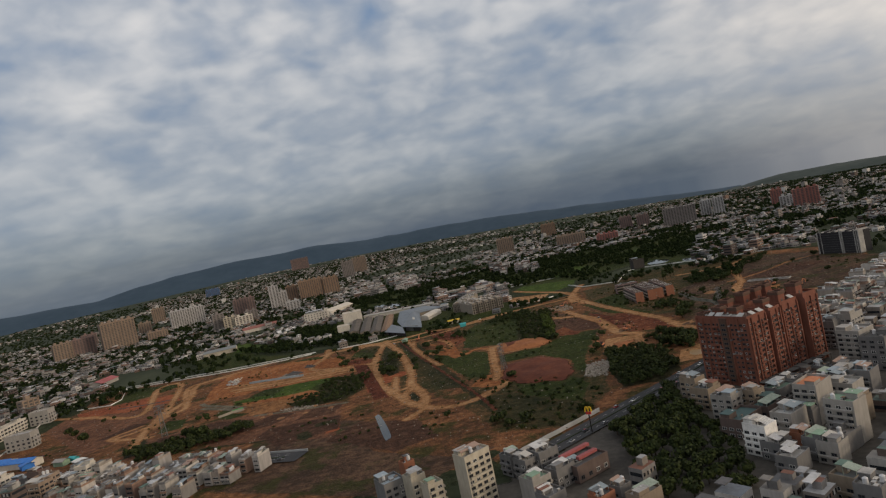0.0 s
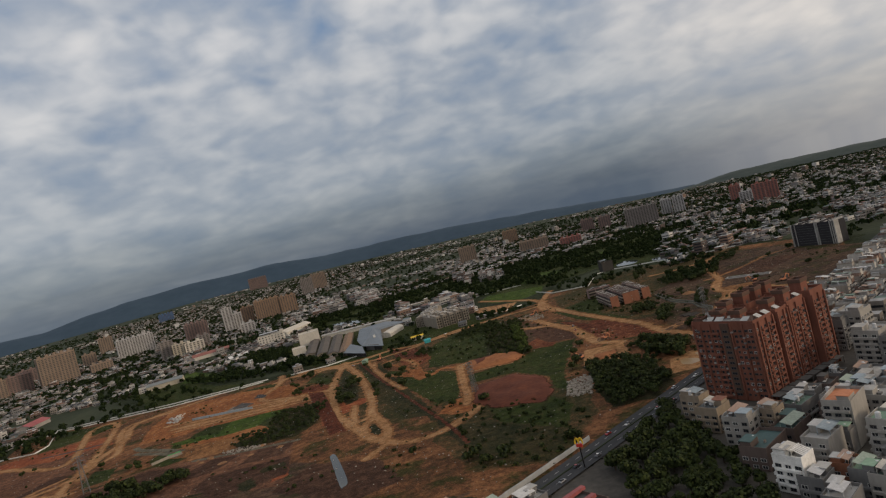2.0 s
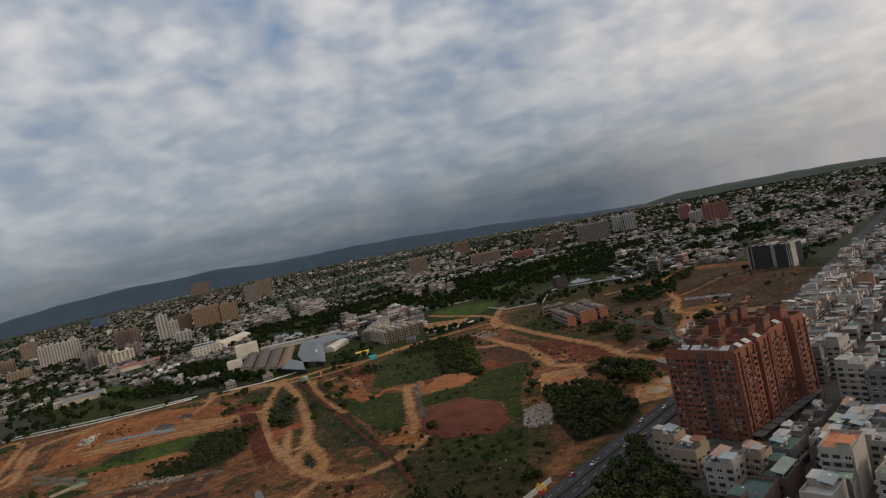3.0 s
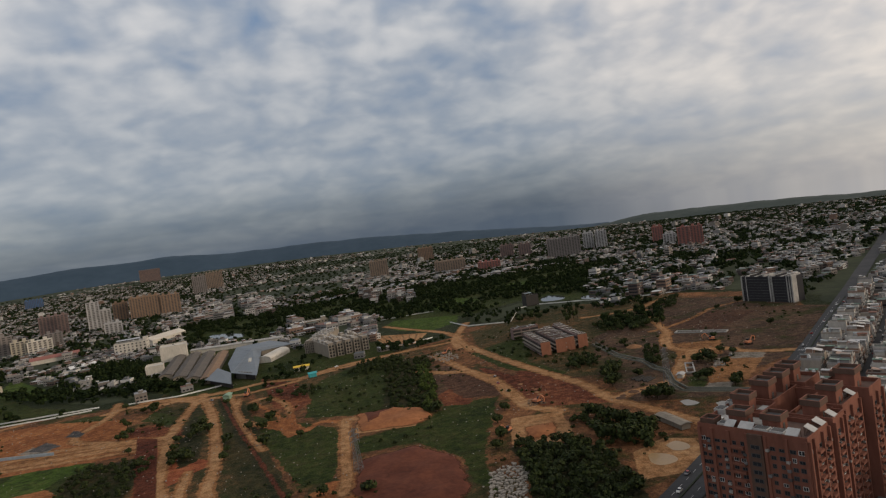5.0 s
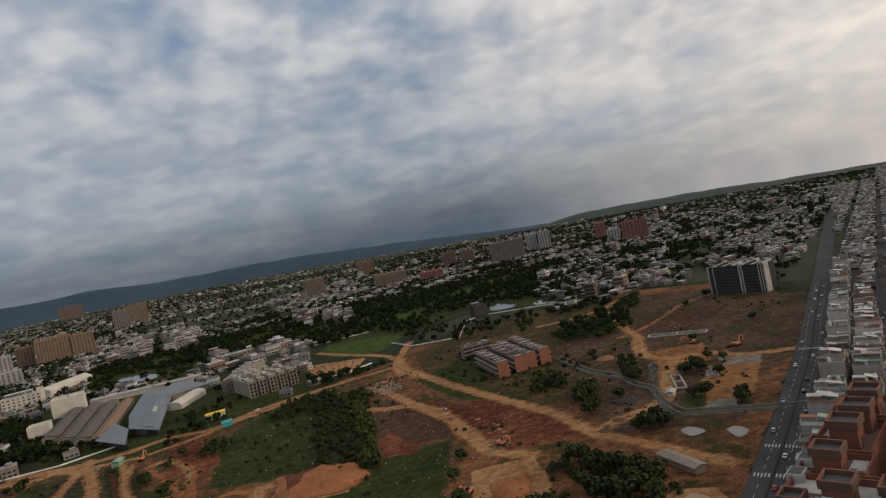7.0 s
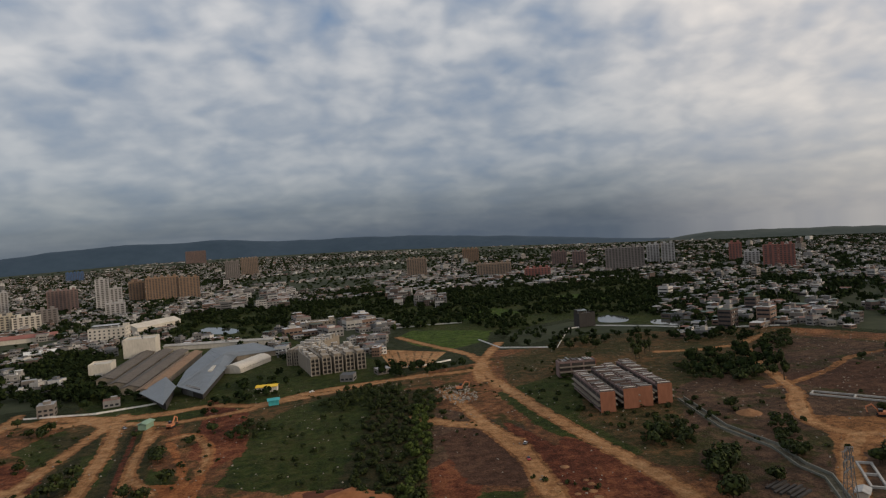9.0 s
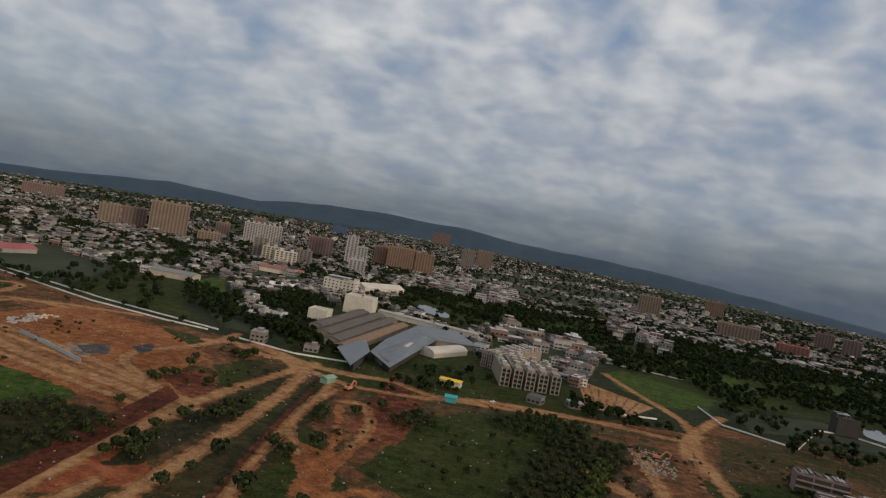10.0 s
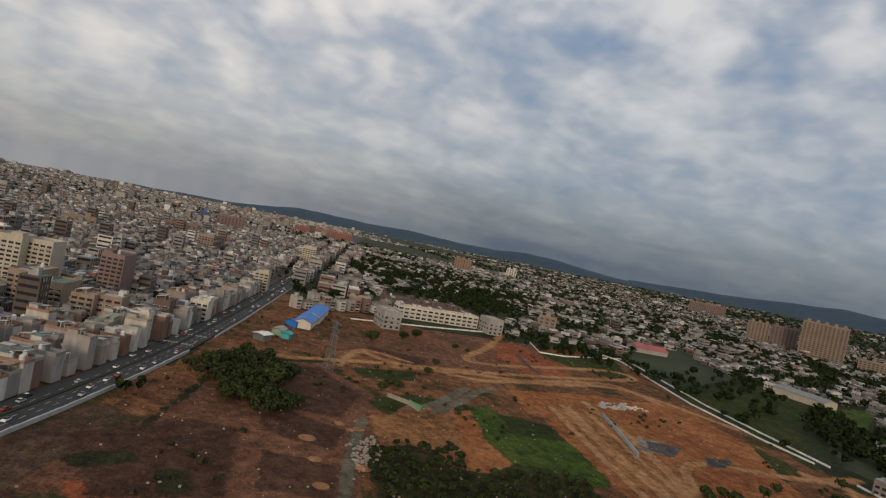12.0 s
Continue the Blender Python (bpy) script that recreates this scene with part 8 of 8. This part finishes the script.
def infill():
    """Land round the site, outside the named quarters: clusters of small houses between dark gardens and woods."""
    rng = np.random.default_rng(91)
    north = [wv(60, -6), wv(1300, -6), wv(1300, -1100), (-300, 1400), (500, 1400), uv(1300, -700), uv(1300, -10), uv(440, -10)]
    keep_out = QUARTERS + CLEARED + [SITE, BELT]
    keep_out.append([(-98, 643), (-51, 588), (-6, 672), (-17, 770), (-120, 849), (-167, 853), (-139, 739)])
    keep_out.append([(3, 638), (57, 634), (64, 678), (25, 797), (-16, 798)])
    keep_out.append([(-296, 901), (-247, 919), (-299, 1029), (-373, 1036)])
    keep_out.append([(-283, 437), (-322, 527), (-504, 620), (-730, 694), (-533, 498), (-382, 448)])
    keep_out.append([(344, 605), (371, 562), (439, 622), (413, 686)])
    keep_out.append([(-535, 819), (-310, 738), (-312, 779), (-277, 830), (-116, 613), (-184, 614), (-264, 624), (-343, 644)])
    keep_out.append([(60, 604), (67, 796), (108, 892), (166, 911), (252, 804), (356, 697), (292, 609), (119, 644)])
    pts = scatter(north, 9.0, 92, 1.0, keep_out)
    pts = pts[line_dist(pts[:, 0], pts[:, 1], SITE, True) > 9]
    a, trees = Acc(), []
    for x, y in pts.tolist():
        q = noise.noise((x * 0.011, y * 0.011, 7)) + 0.5 * noise.noise((x * 0.035, y * 0.035, 3))
        if rng.uniform() < 0.5 + 1.1 * q - 0.18:
            w, e = rng.uniform(2.6, 4.6, 2)
            h = rng.choice((2.4, 2.8, 3.2, 4, 5, 6.5))
            ang = rng.choice((-0.2, 0.3)) + rng.uniform(-0.06, 0.06)
            a.box(-w, -e, 0, w, e, h, 0, 1, at=(x, y), a=ang)
            for f in range(int(h / 2.3)):
                z = 0.9 + f * 2.3
                for k in range(3):
                    u = w * (k - 1) * 0.62
                    a.box(u - w * 0.2, -e - 0.06, z, u + w * 0.2, e + 0.06, z + 1.0, 2, 2, at=(x, y), a=ang)
                a.box(-w - 0.06, -e * 0.6, z, w + 0.06, e * 0.6, z + 0.9, 2, 2, at=(x, y), a=ang)
            if rng.uniform() < 0.7:
                u = rng.uniform(-0.4, 0.4) * w
                a.box(u - w * 0.4, -e * 0.5, h, u + w * 0.4, e * 0.4, h + rng.uniform(0.8, 1.8), 0, 1, at=(x, y), a=ang)
        elif rng.uniform() < 0.75:
            trees.append((x, y))
    tagged(new("town_quarter", a.mesh("town_quarter", ["wall", "flat_roof", "glass"])), "small flat-roofed houses among gardens round the site", "houses", kind="stuff")
    woods("garden_trees", np.array(trees), 93, 26, 1.0, 3.6, 0.65, "dark trees and gardens round the site", 0.5, 1.25, mat="leaf_far")


infill()

# ---- cars ----


def car_meshes():
    out = {}
    prof = [(-2.1, 0.35), (-2.15, 0.75), (-1.9, 0.95), (-1.2, 1.0), (1.0, 1.0), (2.0, 0.85), (2.15, 0.6), (2.1, 0.35)]
    cab = [(-1.6, 1.0), (-1.15, 1.45), (0.35, 1.48), (1.05, 1.0)]
    for nm, line, hw, mat in (("body", prof, 0.87, "car_paint"), ("cabin", cab, 0.76, "glass")):
        a = Acc()
        n = len(line)
        for s in (-1, 1):
            a.quad([(x, s * hw * (0.9 if z > 1.2 else 1), z) for x, z in (line if s < 0 else line[::-1])])
        for i in range(n):
            (x0, z0), (x1, z1) = line[i], line[(i + 1) % n]
            h0, h1 = (hw * (0.9 if z > 1.2 else 1) for z in (z0, z1))
            a.quad([(x0, h0, z0), (x1, h1, z1), (x1, -h1, z1), (x0, -h0, z0)])
        out[nm] = a.mesh(nm, [mat])
    a = Acc()
    a.box(-1.1, -0.66, 1.46, 0.3, 0.66, 1.52)
    out["roof"] = a.mesh("roof", ["car_paint"])
    bm = bmesh.new()
    bmesh.ops.create_cone(bm, cap_ends=True, segments=12, radius1=0.33, radius2=0.33, depth=0.22, matrix=Matrix.Rotation(math.pi / 2, 4, "X"))
    me = bpy.data.meshes.new("wheel")
    bm.to_mesh(me)
    me.materials.append(M["tyre"])
    out["wheel"] = me
    bm = bmesh.new()
    for x in (-1.35, 1.35):
        bmesh.ops.create_cone(bm, cap_ends=True, segments=10, radius1=0.33, radius2=0.33, depth=1.82, matrix=Matrix.Translation((x, 0, 0.33)) @ Matrix.Rotation(math.pi / 2, 4, "X"))
    me = bpy.data.meshes.new("undercarriage")
    bm.to_mesh(me)
    me.materials.append(M["tyre"])
    out["undercarriage"] = me
    return out


CAR = car_meshes()


def car(c, ang, z=0.56):
    root = new("car")
    root.matrix_basis = Matrix.LocRotScale((c[0], c[1], z), Euler((0, 0, ang)), (0.66,) * 3)
    tagged(root, "small passenger car standing on the asphalt", "car", "cars on the avenue")
    for k in ("body", "cabin", "roof"):
        part(k, CAR[k], root)
    if (Vector(c) - Vector((30, 190))).length > 260:
        part("undercarriage", CAR["undercarriage"], root)
        return
    for x in (-1.35, 1.35):
        for y in (-0.8, 0.8):
            part("wheel", CAR["wheel"], root, m=pose(x, y, 0.33))


rngc = random.Random(12)
for k in range(74):
    lane = rngc.choice((-4.9, -2.9, 2.0, 3.2, 4.6))
    p, q = west_ave(12 + k * 6.2 + rngc.uniform(-2, 2), lane), west_ave(16 + k * 6.2, lane)
    car(p, math.atan2(q[1] - p[1], q[0] - p[0]) if lane > 0 else WANG + math.pi)
for k in range(34):
    lane = rngc.choice((-3.9, -1.6, 1.6, 3.9))
    car(ave(12 + k * 13 + rngc.uniform(-5, 5), lane), UANG + (math.pi if lane < 0 else 0))
for k in range(16):
    car(ave(175 + k * 12, 29.3 + rngc.choice((-0.9, 0.9))), UANG, 0.52)
for c in ((106, 476), (-62, 574), (21, 611), (109, 492), (226, 438)):
    car(c, rngc.uniform(0, 6), LEVEL[0])

# ---- plant and rubble on the site ----


def excavator(c, ang):
    root = new("excavator")
    root.matrix_basis = Matrix.LocRotScale((c[0], c[1], LEVEL[0]), Euler((0, 0, ang)), None)
    tagged(root, "orange tracked excavator on bare earth", "excavator", "site machines")
    for s in (-1, 1):
        a = Acc()
        a.box(-1.9, s * 1.1 - 0.3, 0.15, 1.9, s * 1.1 + 0.3, 0.75)
        a.box(-1.5, s * 1.1 - 0.28, 0, 1.5, s * 1.1 + 0.28, 0.9)
        part("track", a.mesh("track", ["car_black"]), root)
    a = Acc()
    a.box(-1.9, -1.3, 0.95, 1.3, 1.3, 1.9)
    part("house", a.mesh("house", ["orange_roof"]), root)
    a = Acc()
    a.box(0, 0.3, 1.9, 1.4, 1.25, 2.9)
    part("cab", a.mesh("cab", ["glass"]), root)
    a = Acc()
    strut(a, (1.0, -0.2, 1.7), (3.2, -0.2, 4.4), 0.24)
    strut(a, (3.2, -0.2, 4.4), (5.2, -0.2, 3.4), 0.22)
    part("boom", a.mesh("boom", ["orange_roof"]), root)
    a = Acc()
    strut(a, (5.2, -0.2, 3.5), (4.7, -0.2, 1.2), 0.18)
    part("stick", a.mesh("stick", ["orange_roof"]), root)
    a = Acc()
    a.box(4.2, -0.7, 0.6, 5.1, 0.3, 1.4, bottom=True)
    part("bucket", a.mesh("bucket", ["dark_brick"]), root)


for i, c in enumerate(((98, 583), (-39, 567), (242, 478), (86, 396), (111, 427), (249, 454))):
    excavator(c, i * 1.3)


def rubble(poly, n, seed, smin, smax, mat, label):
    r = random.Random(seed)
    pts = scatter(poly, 1.0, seed, 1.0)
    a = Acc()
    for _ in range(min(n, len(pts))):
        x, y = pts[r.randrange(len(pts))]
        s = r.uniform(smin, smax)
        a.box(-s, -s * r.uniform(0.4, 1), 0, s, s * r.uniform(0.4, 1), LEVEL[0] + s * r.uniform(0.4, 1.2), at=(x, y), a=r.uniform(0, 6))
    tagged(new("rubble_heap", a.mesh("rubble_heap", [mat])), label, "rubble", kind="stuff")


rubble([(67, 357), (78, 363), (80, 351), (71, 329), (60, 333)], 500, 1, 0.2, 0.7, "rubble", "heap of pale broken concrete rubble")
rubble([(84, 595), (103, 594), (106, 562), (91, 556)], 200, 2, 0.2, 0.6, "rubble", "scattered broken concrete and scrap")
rubble([(109, 435), (114, 434), (115, 424), (106, 424)], 150, 3, 0.2, 0.6, "rust_roof", "heap of rusty scrap and brick rubble")
rubble([(215, 437), (221, 436), (212, 424), (206, 425)], 150, 4, 0.2, 0.7, "rubble", "heap of pale rubble by trees")
rubble([(-116, 396), (-128, 407), (-114, 407), (-94, 397)], 120, 5, 0.2, 0.6, "rubble", "scattered pale stones on bare earth")
rubble(SITE, 2600, 6, 0.08, 0.32, "rubble", "scattered stones and litter over the site")
rubble([(-208, 540), (-212, 559), (-197, 548), (-197, 533)], 60, 7, 0.4, 0.9, "concrete", "stacked pale blocks beside an excavation")


def heaps(poly, n, seed, mat, label, lo=1.2, hi=3.2):
    """Dumped loads of earth: low uneven cones, each a thing of its own."""
    r = random.Random(seed)
    pts = scatter(poly, 2.0, seed, 1.0).tolist()
    for k in range(n):
        x, y = r.choice(pts)
        s, h = r.uniform(lo, hi), r.uniform(0.18, 0.36)
        bm = bmesh.new()
        rings = [[bm.verts.new((math.cos(i * math.tau / 14) * s * q * (1 + 0.25 * noise.noise((i, k, seed))), math.sin(i * math.tau / 14) * s * q * (1 + 0.25 * noise.noise((i, k + 9, seed))), z * s * h * (1 + 0.2 * noise.noise((i * 0.9, q * 3, k))) - 0.1)) for i in range(14)] for q, z in ((1, 0), (0.78, 0.35), (0.5, 0.75), (0.22, 0.98))]
        top = bm.verts.new((0, 0, s * h - 0.08))
        for p, q in zip(rings, rings[1:]):
            for i in range(14):
                bm.faces.new((p[i], p[(i + 1) % 14], q[(i + 1) % 14], q[i]))
        for i in range(14):
            bm.faces.new((rings[-1][i], rings[-1][(i + 1) % 14], top))
        me = bpy.data.meshes.new("earth_heap")
        bm.to_mesh(me)
        bm.free()
        me.materials.append(M[mat])
        for p in me.polygons:
            p.use_smooth = True
        ob = new("earth_heap", me)
        ob.matrix_basis = pose(x, y, 0.03, 0, 0, r.uniform(0, 360))
        tagged(ob, label, "earth heap", "dumped earth heaps")


heaps([(-127, 385), (-152, 407), (-148, 423), (-116, 415), (-83, 392), (-84, 376)], 9, 1, "heap_sand", "heap of dumped orange earth on the site")
heaps([(87, 592), (114, 584), (113, 532), (87, 531)], 8, 3, "heap_sand", "heap of dumped orange earth on the site", 0.8, 2)
heaps([(143, 427), (175, 424), (154, 397), (133, 409)], 10, 4, "heap_brown", "heap of dumped brown earth on the site")
heaps([(-218, 543), (-204, 598), (-138, 553), (-164, 527)], 10, 5, "heap_sand", "heap of excavated orange earth on the site", 0.8, 2)
heaps([(114, 481), (125, 451), (119, 422), (104, 434)], 10, 6, "heap_sand", "heap of dumped orange earth on the site", 0.8, 2)
rubble([(-206, 546), (-208, 566), (-202, 566), (-200, 546)], 34, 9, 0.35, 0.7, "off_white", "stacked white blocks in an excavation")
woods("tree_clump", scatter([(-196, 352), (-200, 372), (-176, 372), (-150, 388), (-138, 376), (-150, 360), (-178, 346)], 3.8, 71, 0.9), 71, 170, 0.38, 2.4, 0.75, "dense dark trees near the avenue", 0.6, 1.15)
wall_run([(-172, 421), (-164, 428), (-157, 430)], 1.6, 0.2, "rubble", "site_hoarding", "grey hoarding panels beside a ramp", 5)
wall_run([(-165, 428), (-158, 431)], 1.9, 0.3, "green_sheet", "site_hoarding", "green sheet hoarding beside a ramp", 5)
wall_run([(-183, 526), (-154, 517), (-133, 510)], 1.6, 0.3, "bluish", "site_hoarding", "blue-grey sheet fence along an excavation", 8)

DRAIN = [(190, 528), (185, 486), (189, 462), (186, 445), (187, 435), (178, 415), (176, 402), (192, 387), (206, 374)]
wall_run(DRAIN, 0.9, 0.35, "drain", "drain_wall", "grey-green concrete wall of a winding drain", 9)
wall_run([(x - 3.2, y - 1.2) for x, y in DRAIN], 0.7, 0.3, "drain", "drain_wall", "grey-green concrete wall of a winding drain", 9)
gable("site_hut", (183, 419), (186, 422), 2.6, 1.8, 2.2, "off_white", "roof_pale", "small white site hut beside a drain")


def footing(c, ang, w, d):
    """A bare concrete foundation: a rim round a sunk floor."""
    root = tagged(new("foundation"), "bare pale concrete foundation of a small building", "foundation")
    root.matrix_basis = Matrix.LocRotScale((c[0], c[1], 0), Euler((0, 0, ang)), None)
    for x0, y0, x1, y1 in ((-w, -d, w, -d + 0.6), (-w, d - 0.6, w, d), (-w, -d + 0.6, -w + 0.6, d - 0.6), (w - 0.6, -d + 0.6, w, d - 0.6), (-0.3, -d + 0.6, 0.3, d - 0.6)):
        a = Acc()
        a.box(x0, y0, 0, x1, y1, 0.7)
        part("rim", a.mesh("rim", ["concrete"]), root)


footing((197, 432), 1.05, 10, 2.2)
footing((252, 503), -0.83, 16, 3.0)


def slab_stack(c, ang, n, seed):
    root = tagged(new("slab_stack"), "row of dark concrete slabs lying on red earth", "slabs")
    root.matrix_basis = Matrix.LocRotScale((c[0], c[1], 0), Euler((0, 0, ang)), None)
    r = random.Random(seed)
    for k in range(n):
        a = Acc()
        a.box(-4 + r.uniform(-1, 1), k * 1.5 - n * 0.75, 0, 4 + r.uniform(-1, 1), k * 1.5 - n * 0.75 + 0.8, r.uniform(0.5, 0.9))
        part("slab", a.mesh("slab", ["raw_dark"]), root)


slab_stack((169, 430), 0.5, 7, 4)
heaps([(201, 498), (205, 498), (205, 501), (201, 501)], 1, 31, "heap_sand", "broad low heap of pale sand", 5, 5.2)
for _c, _k, _s in (((205, 611), 3, 1.1), ((208, 613), 3, 1.0), ((246, 539), 3, 1.2), ((161, 447), 1, 1.2), ((151, 427), 1, 1.3), ((154, 431), 1, 1.1), ((212, 438), 1, 1.2), ((206, 438), 1, 1.0), ((213, 425), 2, 1.1), ((191, 408), 1, 1.1), ((188, 411), 2, 1.1),
                   ((194, 392), 2, 1.3), ((157, 396), 1, 1.2), ((161, 394), 1, 1.1), ((154, 399), 2, 1.2), ((291, 487), 2, 1.1), ((187, 450), 2, 1.2), ((152, 477), 2, 1.1), ((162, 474), 2, 1.0), ((199, 506), 1, 0.9), ((246, 482), 2, 1.0),
                   ((-100, 579), 2, 1.1), ((-104, 575), 2, 1.0), ((-82, 523), 2, 1.0), ((-65, 485), 2, 1.0), ((-60, 504), 2, 1.1), ((-53, 448), 2, 1.2), ((-36, 439), 2, 1.0), ((-29, 517), 2, 1.2), ((-31, 522), 4, 1.6), ((-22, 536), 2, 1.0), ((-17, 552), 2, 1.1), ((-38, 467), 4, 1.5), ((-29, 483), 2, 1.1)):
    tree_at(_c, _k, _s)

build_site_ground()
lay_on_land()
